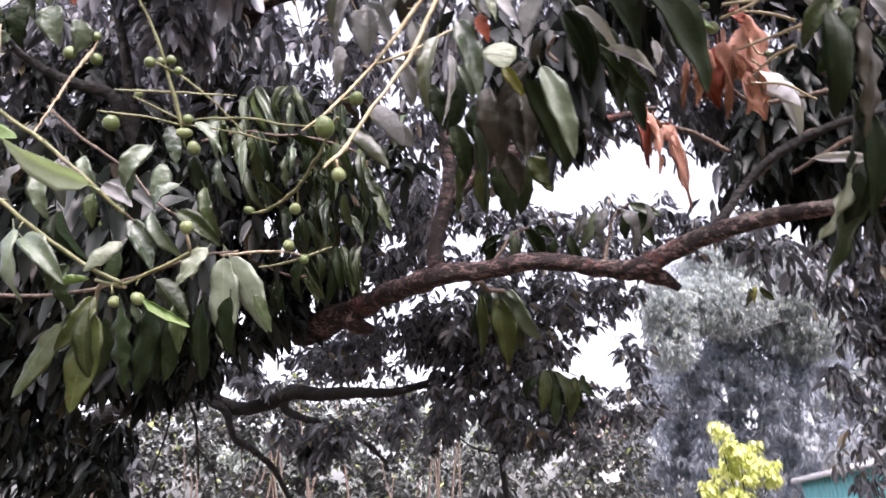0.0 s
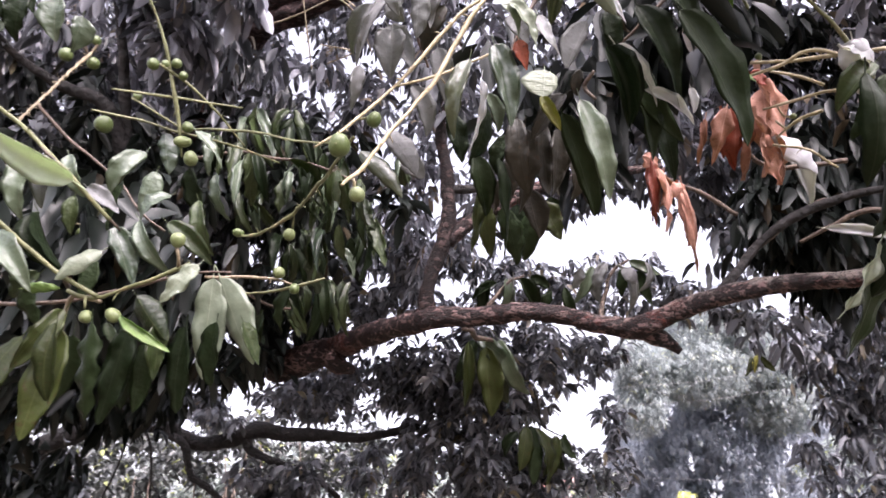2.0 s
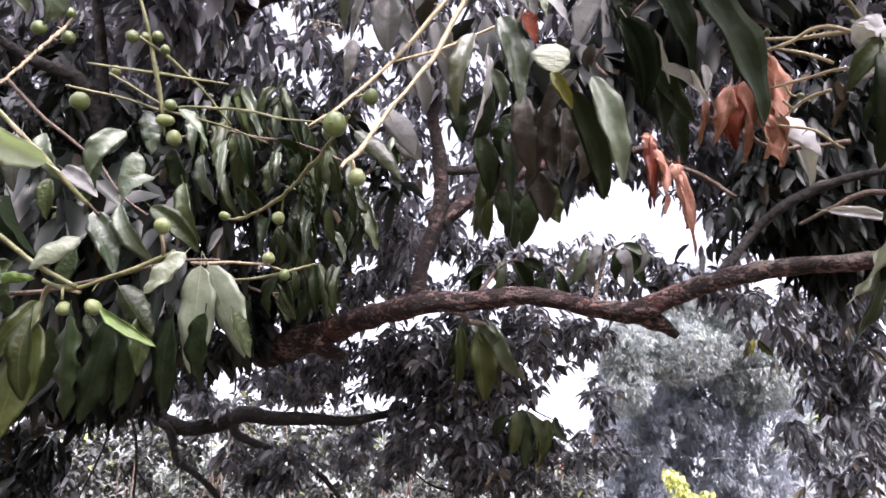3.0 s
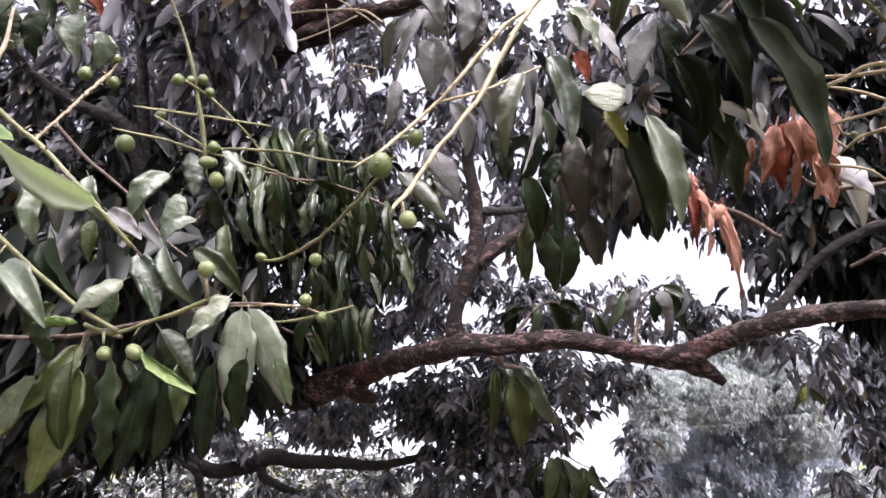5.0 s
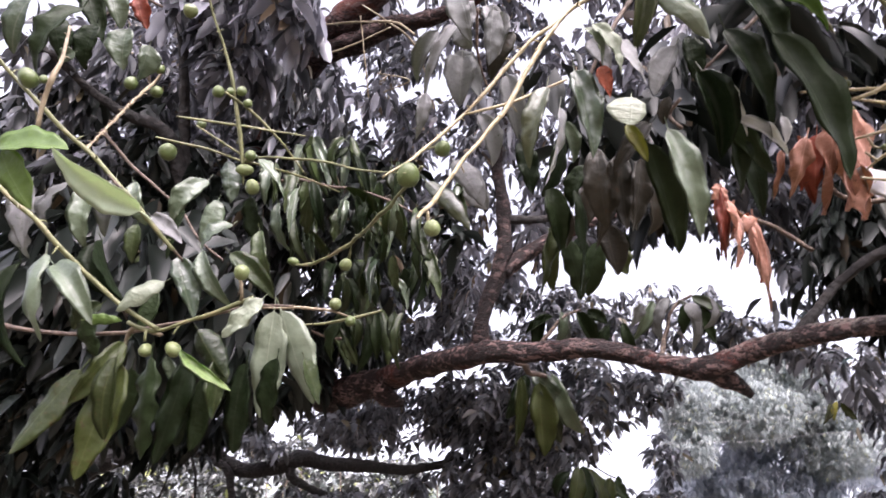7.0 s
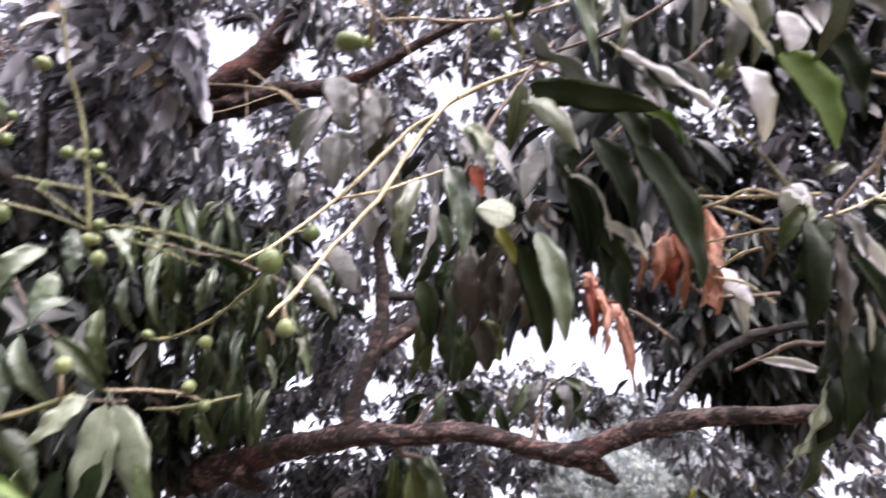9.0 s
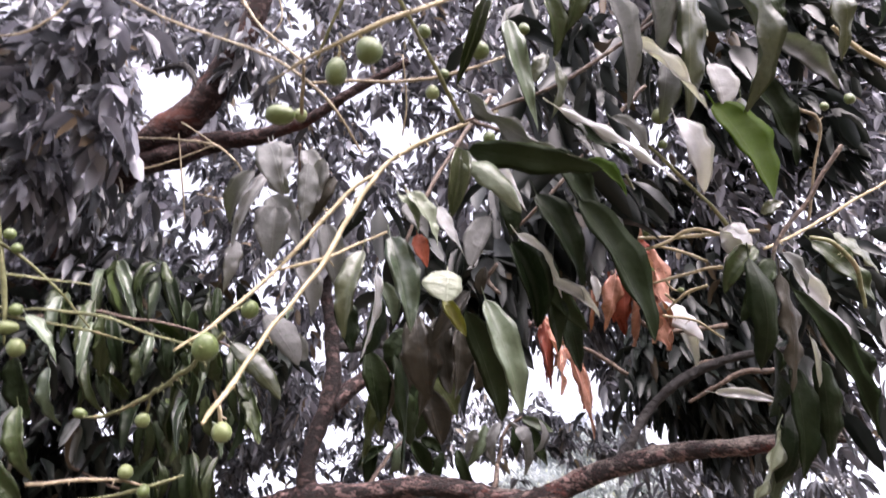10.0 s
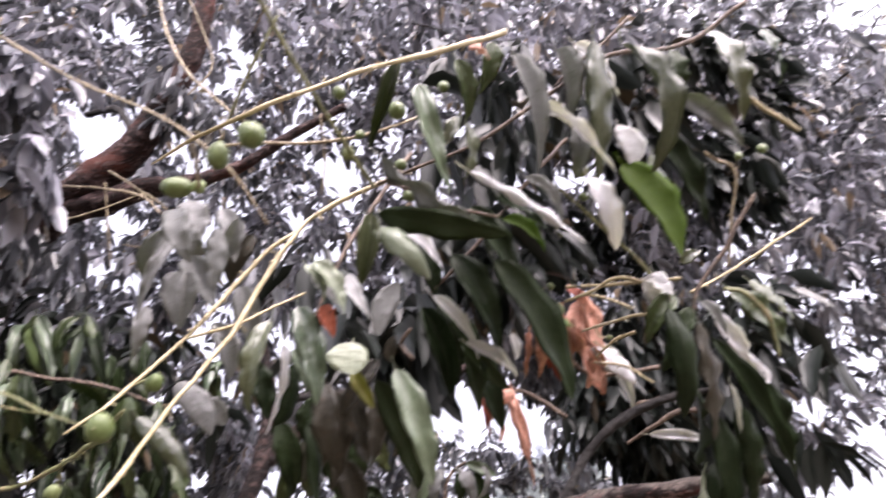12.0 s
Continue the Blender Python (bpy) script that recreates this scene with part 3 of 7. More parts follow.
side_limb = limb(mango_tree, [(1.059, 2.214, 2.596, 0.0221), (1.119, 2.204, 2.663, 0.0188), (1.220, 2.211, 2.786, 0.0176), (1.310, 2.120, 2.859, 0.0172), (1.429, 2.042, 2.906, 0.0152), (1.549, 1.932, 2.904, 0.0145), (1.713, 1.834, 2.878, 0.0124)], BARK_DARK, "limb")
side_twig = twig(mango_tree, [(1.479, 2.012, 2.923, 0.0104), (1.423, 2.138, 2.938, 0.0088), (1.236, 2.316, 2.800, 0.0068)], TWIG, "twig")
side_twig_b = twig(mango_tree, [(1.995, 1.829, 2.976, 0.0105), (1.710, 2.020, 2.900, 0.0108), (1.596, 2.101, 2.912, 0.0110), (1.439, 2.250, 2.854, 0.0067)], TWIG, "twig")
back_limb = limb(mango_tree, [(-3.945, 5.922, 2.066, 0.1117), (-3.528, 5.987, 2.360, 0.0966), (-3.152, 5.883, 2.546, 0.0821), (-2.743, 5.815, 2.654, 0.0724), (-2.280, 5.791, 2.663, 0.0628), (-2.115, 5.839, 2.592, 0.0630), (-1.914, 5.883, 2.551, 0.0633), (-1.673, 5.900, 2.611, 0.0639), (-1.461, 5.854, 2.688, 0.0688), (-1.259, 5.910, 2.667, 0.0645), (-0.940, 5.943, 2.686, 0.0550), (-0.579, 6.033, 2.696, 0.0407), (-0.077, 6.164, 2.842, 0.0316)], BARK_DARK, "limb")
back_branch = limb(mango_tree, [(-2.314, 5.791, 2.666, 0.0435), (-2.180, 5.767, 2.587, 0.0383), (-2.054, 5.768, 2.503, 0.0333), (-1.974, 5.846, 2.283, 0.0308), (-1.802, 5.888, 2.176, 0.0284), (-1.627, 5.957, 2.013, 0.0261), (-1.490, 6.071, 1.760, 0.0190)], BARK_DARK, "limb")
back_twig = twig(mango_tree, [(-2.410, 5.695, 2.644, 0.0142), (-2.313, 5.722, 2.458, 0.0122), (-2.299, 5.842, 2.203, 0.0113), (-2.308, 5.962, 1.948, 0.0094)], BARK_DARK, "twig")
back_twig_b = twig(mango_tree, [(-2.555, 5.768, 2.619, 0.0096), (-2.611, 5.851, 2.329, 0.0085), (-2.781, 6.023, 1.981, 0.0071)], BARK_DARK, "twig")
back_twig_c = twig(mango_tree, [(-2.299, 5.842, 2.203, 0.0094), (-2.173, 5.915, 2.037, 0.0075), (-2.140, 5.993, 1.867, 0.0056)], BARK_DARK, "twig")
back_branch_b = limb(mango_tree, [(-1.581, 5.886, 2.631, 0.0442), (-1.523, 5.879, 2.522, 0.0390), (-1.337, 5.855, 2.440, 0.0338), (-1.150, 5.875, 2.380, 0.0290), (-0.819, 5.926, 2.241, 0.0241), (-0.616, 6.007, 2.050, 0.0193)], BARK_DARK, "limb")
high_limb = limb(mango_tree, [(-3.301, 5.232, 3.439, 0.1448), (-2.211, 4.305, 3.633, 0.1264), (-1.596, 3.485, 3.822, 0.0995), (-1.220, 2.879, 4.055, 0.0818), (-1.037, 2.631, 4.226, 0.0826), (-0.838, 2.455, 4.306, 0.0856), (-0.681, 2.330, 4.414, 0.0770), (-0.564, 2.203, 4.615, 0.0652), (-0.471, 2.085, 4.811, 0.0573), (-0.422, 1.952, 5.037, 0.0492), (-0.409, 1.826, 5.343, 0.0415)], BARK_RED, "limb", "thick reddish-brown limb rising into the crown")
high_limb_b = limb(mango_tree, [(-1.031, 2.621, 4.205, 0.0636), (-0.790, 2.484, 4.179, 0.0573), (-0.592, 2.371, 4.185, 0.0492), (-0.398, 2.285, 4.157, 0.0392), (-0.163, 2.192, 4.209, 0.0299), (0.041, 2.068, 4.303, 0.0231), (0.298, 1.927, 4.406, 0.0185)], BARK_RED, "limb")
high_twig = limb(mango_tree, [(-1.012, 2.509, 4.839, 0.0158), (-0.836, 2.395, 4.772, 0.0169), (-0.742, 2.373, 4.616, 0.0179), (-0.676, 2.362, 4.454, 0.0203)], BARK_DARK, "limb")
left_limb = limb(mango_tree, [(-1.475, 2.577, 3.290, 0.0421), (-1.558, 2.416, 3.471, 0.0337), (-1.728, 2.334, 3.504, 0.0229), (-1.883, 2.234, 3.569, 0.0200), (-2.007, 2.131, 3.643, 0.0172), (-2.260, 2.065, 3.743, 0.0172)], BARK_DARK, "limb")
left_limb_b = limb(mango_tree, [(-1.475, 2.539, 3.359, 0.0263), (-1.496, 2.410, 3.588, 0.0237), (-1.522, 2.269, 3.840, 0.0211), (-1.572, 2.128, 4.090, 0.0184), (-1.601, 2.000, 4.319, 0.0158)], BARK_DARK, "limb")

# fruit stalks and young mangoes
hanging_stalk = stalk(mango_tree, [(-0.168, 0.895, 2.157, 0.0025), (-0.163, 0.946, 2.205, 0.0031), (-0.154, 1.002, 2.262, 0.0034), (-0.113, 1.080, 2.411, 0.0043), (-0.062, 1.126, 2.533, 0.0049), (-0.029, 1.150, 2.622, 0.0056), (0.020, 1.151, 2.750, 0.0059), (0.081, 1.138, 2.877, 0.0061), (0.154, 1.128, 2.948, 0.0059), (0.274, 1.107, 3.022, 0.0053), (0.390, 1.100, 3.096, 0.0051)], STALK, "fruit_stalk", "long bent yellow-green fruit stalk")
hanging_stalk_b = stalk(mango_tree, [(0.081, 1.138, 2.877, 0.0046), (0.018, 1.150, 2.815, 0.0044), (-0.056, 1.149, 2.693, 0.0043), (-0.121, 1.148, 2.585, 0.0039), (-0.183, 1.128, 2.483, 0.0037), (-0.223, 1.102, 2.413, 0.0033), (-0.265, 1.088, 2.362, 0.0023)], STALK, "fruit_stalk")
side_stalk = stalk(mango_tree, [(-0.121, 1.150, 2.583, 0.0028), (-0.029, 1.150, 2.622, 0.0034), (0.024, 1.166, 2.668, 0.0034), (0.100, 1.172, 2.720, 0.0033)], STALK, "fruit_stalk")
arched_stalk = stalk(mango_tree, [(-0.196, 1.128, 2.422, 0.0034), (-0.239, 1.230, 2.438, 0.0040), (-0.334, 1.472, 2.505, 0.0046), (-0.462, 1.796, 2.609, 0.0052), (-0.577, 1.951, 2.627, 0.0054), (-0.662, 2.045, 2.648, 0.0052), (-0.715, 2.081, 2.665, 0.0036)], STALK_GREEN, "fruit_stalk")
pedicel = stalk(mango_tree, [(-0.462, 1.796, 2.609, 0.0026), (-0.468, 1.832, 2.599, 0.0026), (-0.475, 1.867, 2.591, 0.0032)], STALK_GREEN, "fruit_stalk")
pedicel_b = stalk(mango_tree, [(-0.222, 1.096, 2.412, 0.0026), (-0.222, 1.100, 2.400, 0.0034)], STALK_GREEN, "fruit_stalk")
pedicel_c = stalk(mango_tree, [(-0.160, 0.955, 2.209, 0.0026), (-0.157, 0.964, 2.198, 0.0030), (-0.156, 0.972, 2.189, 0.0030)], STALK, "fruit_stalk")
pedicel_d = stalk(mango_tree, [(-0.192, 1.137, 2.475, 0.0024), (-0.177, 1.163, 2.502, 0.0026), (-0.162, 1.149, 2.499, 0.0026)], STALK_GREEN, "fruit_stalk")
fruit(pedicel_b, (-0.218, 1.090, 2.373), 0.0440, 1.12, (0.08, -0.65, 0.76), FRUIT)
fruit(pedicel_d, (-0.162, 1.155, 2.492), 0.0324, 1.1, (0.45, -0.63, 0.63), FRUIT)
fruit(pedicel_c, (-0.146, 0.923, 2.159), 0.0262, 1, (-0.27, -0.58, 0.77), FRUIT_PALE)
fruit(pedicel, (-0.480, 1.860, 2.565), 0.0385, 1.05, (0.17, -0.65, 0.74), FRUIT_PALE)
fruit(arched_stalk, (-0.715, 2.076, 2.672), 0.0330, 1.3, (0.97, 0.01, -0.26), FRUIT)
top_stalk = stalk(mango_tree, [(-0.121, 0.642, 2.517, 0.0016), (-0.073, 0.596, 2.516, 0.0027), (-0.012, 0.544, 2.506, 0.0033), (0.050, 0.525, 2.541, 0.0036), (0.137, 0.523, 2.606, 0.0038), (0.228, 0.528, 2.674, 0.0041), (0.366, 0.531, 2.776, 0.0045)], STALK, "fruit_stalk", "pale stout fruit stalk with knobbly side spurs")
spur = stalk(mango_tree, [(-0.035, 0.562, 2.505, 0.0016), (-0.032, 0.566, 2.499, 0.0019), (-0.034, 0.573, 2.491, 0.0019)], STALK, "fruit_stalk")
spur_b = stalk(mango_tree, [(-0.010, 0.545, 2.505, 0.0023), (-0.005, 0.547, 2.501, 0.0023)], STALK, "fruit_stalk")
spur_c = stalk(mango_tree, [(-0.079, 0.638, 2.557, 0.0016), (-0.082, 0.724, 2.603, 0.0028), (-0.083, 0.774, 2.618, 0.0024)], STALK_BROWN, "fruit_stalk")
fruit(spur, (-0.035, 0.577, 2.473), 0.0262, 1.32, (0.08, -0.65, 0.76), FRUIT)
fruit(spur_b, (0.001, 0.549, 2.483), 0.0330, 0.98, (-0.43, -0.52, 0.74), FRUIT)
fruit(spur_c, (-0.116, 0.781, 2.619), 0.0337, 1.4, (0.98, -0.17, -0.05), FRUIT)
fruit(spur_c, (-0.086, 0.788, 2.631), 0.0224, 1, (0.50, -0.62, 0.61), FRUIT_PALE)
steep_stalk = stalk(mango_tree, [(-0.031, 0.508, 2.789, 0.0033), (0.015, 0.581, 2.770, 0.0035), (0.069, 0.657, 2.744, 0.0036), (0.137, 0.749, 2.727, 0.0036), (0.202, 0.856, 2.740, 0.0035)], STALK_GREEN, "fruit_stalk")
level_stalk = stalk(mango_tree, [(-0.083, 0.946, 2.912, 0.0031), (-0.002, 0.928, 2.912, 0.0031), (0.118, 0.925, 2.932, 0.0032), (0.231, 0.918, 2.975, 0.0033), (0.335, 0.913, 3.048, 0.0034)], STALK_BROWN, "fruit_stalk")
fruit(level_stalk, (0.142, 0.866, 3.028), 0.0274, 1.1, (-0.47, -0.50, 0.72), FRUIT)
fruit(level_stalk, (0.273, 0.899, 3.033), 0.0402, 1, (-0.51, 0.61, -0.60), FRUIT)
fruit(level_stalk, (0.170, 0.944, 2.927), 0.0297, 1.1, (-0.18, -0.61, 0.77), FRUIT_PALE)
fruit(level_stalk, (0.191, 0.915, 2.957), 0.0206, 1.15, (0.00, 0.00, 1.00), FRUIT)
fruit(level_stalk, (0.298, 1.006, 2.978), 0.0269, 1, (0.00, 0.00, 1.00), FRUIT)
fruit(level_stalk, (0.245, 0.900, 3.040), 0.0213, 1.15, (0.00, 0.00, 1.00), FRUIT)
fruit(level_stalk, (0.321, 1.048, 2.922), 0.0294, 1.1, (0.00, 0.00, 1.00), FRUIT)
fruit(level_stalk, (0.406, 0.932, 3.197), 0.0287, 1.15, (0.00, 0.00, 1.00), FRUIT)
thin_stalk = stalk(mango_tree, [(-0.629, 1.042, 3.334, 0.0037), (-0.411, 0.977, 3.118, 0.0034), (-0.245, 0.890, 2.942, 0.0030), (-0.128, 0.804, 2.778, 0.0027), (-0.043, 0.799, 2.682, 0.0022), (0.021, 0.858, 2.626, 0.0019)], STALK_BROWN, "fruit_stalk")
thin_stalk_b = stalk(mango_tree, [(0.006, 0.731, 3.067, 0.0030), (-0.022, 0.783, 3.012, 0.0030), (-0.056, 0.853, 2.969, 0.0031), (-0.075, 0.912, 2.950, 0.0023)], STALK_GREEN, "fruit_stalk")
fruit(thin_stalk, (-0.676, 1.045, 3.374), 0.0317, 1.2, (0.00, 0.00, 1.00), FRUIT)
fruit(thin_stalk, (-0.636, 1.041, 3.336), 0.0235, 1.1, (0.00, 0.00, 1.00), FRUIT)
dry_stalk = stalk(mango_tree, [(-0.343, 1.704, 3.416, 0.0038), (-0.459, 1.828, 3.614, 0.0042), (-0.676, 2.063, 3.863, 0.0047), (-0.875, 2.233, 4.027, 0.0042)], STALK_BROWN, "fruit_stalk")
dry_stalk_b = stalk(mango_tree, [(-0.139, 1.457, 3.659, 0.0038), (-0.337, 1.581, 4.036, 0.0058), (-0.483, 1.672, 4.439, 0.0065), (-0.582, 1.664, 4.791, 0.0070)], STALK_BROWN, "fruit_stalk")
upright_stalk = stalk(mango_tree, [(-0.771, 1.065, 2.958, 0.0044), (-0.750, 1.134, 2.870, 0.0040), (-0.722, 1.191, 2.803, 0.0037), (-0.686, 1.250, 2.702, 0.0037), (-0.656, 1.330, 2.559, 0.0045), (-0.647, 1.361, 2.504, 0.0023)], STALK_GREEN, "fruit_stalk", "green flower stalk with many thin side stalks")
panicle_arm = stalk(mango_tree, [(-0.806, 1.254, 2.617, 0.0022), (-0.754, 1.271, 2.623, 0.0026), (-0.632, 1.306, 2.638, 0.0027), (-0.519, 1.342, 2.650, 0.0023)], STALK_GREEN, "fruit_stalk")
panicle_arm_b = stalk(mango_tree, [(-0.852, 1.278, 2.571, 0.0022), (-0.803, 1.297, 2.573, 0.0029), (-0.740, 1.311, 2.571, 0.0029), (-0.661, 1.331, 2.557, 0.0030)], STALK_GREEN, "fruit_stalk")
panicle_arm_c = stalk(mango_tree, [(-0.759, 1.264, 2.601, 0.0022), (-0.725, 1.289, 2.593, 0.0026), (-0.657, 1.325, 2.568, 0.0026)], STALK_GREEN, "fruit_stalk")
panicle_arm_d = stalk(mango_tree, [(-0.702, 1.237, 2.688, 0.0029), (-0.648, 1.285, 2.673, 0.0030), (-0.587, 1.345, 2.640, 0.0027), (-0.524, 1.422, 2.590, 0.0024)], STALK_GREEN, "fruit_stalk")
panicle_arm_e = stalk(mango_tree, [(-0.691, 1.405, 2.610, 0.0032), (-0.614, 1.373, 2.601, 0.0031), (-0.467, 1.306, 2.551, 0.0028), (-0.320, 1.174, 2.437, 0.0022), (-0.219, 1.069, 2.361, 0.0017)], STALK_GREEN, "fruit_stalk")
panicle_arm_f = stalk(mango_tree, [(-0.656, 1.331, 2.557, 0.0026), (-0.583, 1.381, 2.573, 0.0027), (-0.520, 1.464, 2.602, 0.0024), (-0.463, 1.547, 2.627, 0.0021)], STALK_GREEN, "fruit_stalk")
fruit(panicle_arm_b, (-0.837, 1.321, 2.562), 0.0424, 1, (0.45, -0.42, 0.79), FRUIT)
fruit(upright_stalk, (-0.804, 1.155, 2.862), 0.0349, 1, (0.98, -0.06, 0.17), FRUIT_PALE)
fruit(upright_stalk, (-0.724, 1.250, 2.698), 0.0300, 1, (0.00, 0.00, 1.00), FRUIT)
fruit(upright_stalk, (-0.668, 1.250, 2.703), 0.0249, 1, (0.00, 0.00, 1.00), FRUIT)
fruit(upright_stalk, (-0.651, 1.264, 2.678), 0.0224, 1, (0.00, 0.00, 1.00), FRUIT)
fruit(upright_stalk, (-0.695, 1.250, 2.700), 0.0199, 1.15, (0.00, 0.00, 1.00), FRUIT)
fruit(upright_stalk, (-0.759, 1.288, 2.627), 0.0224, 1.3, (0.00, 0.00, 1.00), FRUIT)
fruit(upright_stalk, (-0.636, 1.325, 2.569), 0.0274, 1, (0.00, 0.00, 1.00), FRUIT)
fruit(upright_stalk, (-0.647, 1.342, 2.537), 0.0300, 1.45, (1.00, -0.00, 0.07), FRUIT_PALE)
fruit(upright_stalk, (-0.626, 1.362, 2.503), 0.0349, 1.1, (-0.24, -0.48, 0.84), FRUIT_PALE)
left_stalk = stalk(mango_tree, [(-0.876, 0.819, 2.377, 0.0043), (-0.834, 0.863, 2.342, 0.0038), (-0.791, 0.905, 2.310, 0.0039), (-0.744, 0.946, 2.281, 0.0039), (-0.696, 0.970, 2.242, 0.0039), (-0.649, 1.005, 2.202, 0.0039), (-0.605, 1.063, 2.164, 0.0035)], STALK_GREEN, "fruit_stalk")
left_stalk_b = stalk(mango_tree, [(-0.746, 0.945, 2.282, 0.0023), (-0.965, 1.268, 2.592, 0.0032), (-1.249, 1.699, 3.032, 0.0050), (-1.373, 1.934, 3.321, 0.0059), (-1.362, 1.948, 3.399, 0.0039)], STALK_BROWN, "fruit_stalk")
left_stalk_c = stalk(mango_tree, [(-0.789, 0.881, 2.272, 0.0037), (-0.779, 0.857, 2.315, 0.0037), (-0.770, 0.840, 2.346, 0.0037), (-0.770, 0.840, 2.388, 0.0027), (-0.780, 0.837, 2.454, 0.0023)], STALK_BROWN, "fruit_stalk")
fruit(left_stalk_b, (-1.469, 1.953, 3.343), 0.0526, 1.05, (0.00, 0.00, 1.00), FRUIT)
fruit(left_stalk_b, (-1.367, 1.969, 3.321), 0.0486, 1, (0.00, 0.00, 1.00), FRUIT)
fruit(left_stalk_b, (-1.368, 1.941, 3.412), 0.0367, 1.1, (0.00, 0.00, 1.00), FRUIT)
fruit(left_stalk_c, (-0.810, 0.842, 2.340), 0.0310, 1.1, (-0.59, -0.41, 0.70), FRUIT)
fruit(left_stalk_c, (-0.785, 0.843, 2.340), 0.0131, 1.15, (0.00, 0.00, 1.00), FRUIT)
low_stalk = stalk(mango_tree, [(-0.924, 1.012, 2.241, 0.0047), (-0.852, 1.042, 2.191, 0.0047), (-0.810, 1.064, 2.156, 0.0047), (-0.764, 1.096, 2.120, 0.0047), (-0.701, 1.131, 2.080, 0.0042), (-0.631, 1.151, 2.050, 0.0042)], STALK_GREEN, "fruit_stalk")
low_stalk_b = stalk(mango_tree, [(-0.697, 1.163, 2.061, 0.0036), (-0.666, 1.159, 2.051, 0.0042), (-0.625, 1.152, 2.049, 0.0039), (-0.551, 1.124, 2.065, 0.0038), (-0.482, 1.103, 2.089, 0.0038), (-0.456, 1.090, 2.097, 0.0029)], STALK_GREEN, "fruit_stalk")
low_stalk_c = stalk(mango_tree, [(-0.625, 1.155, 2.041, 0.0035), (-0.651, 1.162, 2.049, 0.0042), (-0.684, 1.168, 2.053, 0.0043), (-0.703, 1.188, 2.034, 0.0036), (-0.722, 1.225, 2.006, 0.0024)], STALK_BROWN, "fruit_stalk")
low_pedicel = stalk(mango_tree, [(-0.477, 1.102, 2.091, 0.0031), (-0.474, 1.084, 2.104, 0.0031), (-0.477, 1.075, 2.121, 0.0038)], STALK_BROWN, "fruit_stalk")
low_pedicel_b = stalk(mango_tree, [(-0.654, 1.152, 2.047, 0.0026), (-0.650, 1.153, 2.025, 0.0026)], STALK_GREEN, "fruit_stalk")
fruit(low_pedicel, (-0.478, 1.070, 2.132), 0.0266, 1.05, (0.06, 0.49, -0.87), FRUIT_PALE)
fruit(low_pedicel_b, (-0.649, 1.161, 2.011), 0.0246, 1, (0.00, 0.00, 1.00), FRUIT_PALE)
fruit(low_pedicel_b, (-0.596, 1.152, 2.013), 0.0270, 1.1, (-0.71, -0.36, 0.60), FRUIT_PALE)
far_stalk = stalk(mango_tree, [(-0.676, 1.755, 2.356, 0.0041), (-0.594, 1.796, 2.380, 0.0043), (-0.502, 1.823, 2.392, 0.0043), (-0.430, 1.851, 2.384, 0.0032)], STALK_BROWN, "fruit_stalk")
far_stalk_b = stalk(mango_tree, [(-0.587, 1.861, 2.356, 0.0032), (-0.504, 1.859, 2.366, 0.0044), (-0.430, 1.851, 2.384, 0.0049), (-0.345, 1.840, 2.411, 0.0032)], STALK_GREEN, "fruit_stalk")
fruit(far_stalk, (-0.481, 1.814, 2.410), 0.0367, 1, (0.00, 0.00, 1.00), FRUIT_PALE)
fruit(far_stalk, (-0.433, 1.839, 2.370), 0.0306, 1.1, (0.00, 0.00, 1.00), FRUIT)
far_stalk_c = stalk(mango_tree, [(-1.015, 1.598, 2.428, 0.0030), (-0.924, 1.604, 2.425, 0.0030), (-0.863, 1.615, 2.410, 0.0030)], STALK_BROWN, "fruit_stalk")
fruit(far_stalk_c, (-0.982, 1.612, 2.406), 0.0279, 1.3, (0.00, 0.00, 1.00), FRUIT)
right_stalk = stalk(mango_tree, [(0.782, 1.432, 2.975, 0.0044), (0.946, 1.401, 2.970, 0.0050), (1.079, 1.331, 2.940, 0.0054), (1.157, 1.272, 2.912, 0.0052)], STALK, "fruit_stalk")
right_stalk_b = stalk(mango_tree, [(0.845, 1.398, 2.904, 0.0040), (0.929, 1.375, 2.931, 0.0050), (0.969, 1.346, 2.947, 0.0054), (1.008, 1.325, 2.944, 0.0054), (1.071, 1.321, 2.930, 0.0052)], STALK, "fruit_stalk")
right_stalk_c = stalk(mango_tree, [(0.924, 1.493, 2.868, 0.0036), (0.980, 1.467, 2.875, 0.0042), (1.052, 1.413, 2.874, 0.0045), (1.089, 1.386, 2.861, 0.0045)], STALK, "fruit_stalk")
right_stalk_k = stalk(mango_tree, [(0.940, 1.445, 2.970, 0.0040), (0.989, 1.432, 2.951, 0.0045), (1.026, 1.414, 2.920, 0.0045), (1.063, 1.404, 2.894, 0.0045)], STALK, "fruit_stalk")
right_stalk_l = stalk(mango_tree, [(0.989, 1.560, 2.818, 0.0032), (1.012, 1.530, 2.836, 0.0042), (1.044, 1.500, 2.852, 0.0052), (1.078, 1.458, 2.847, 0.0052)], STALK, "fruit_stalk")
right_pedicel = stalk(right_stalk_l, [(0.978, 1.503, 2.893, 0.0028), (0.993, 1.507, 2.862, 0.0028), (1.021, 1.500, 2.852, 0.0030)], STALK, "pedicel")
right_pedicel_b = stalk(right_stalk_l, [(0.980, 1.530, 2.859, 0.0030), (1.003, 1.524, 2.825, 0.0030)], STALK, "pedicel")
right_stalk_d = stalk(mango_tree, [(1.076, 1.061, 2.711, 0.0052), (1.129, 1.058, 2.700, 0.0056), (1.178, 1.082, 2.660, 0.0056), (1.225, 1.133, 2.618, 0.0053), (1.235, 1.157, 2.587, 0.0035)], STALK_GREEN, "fruit_stalk")
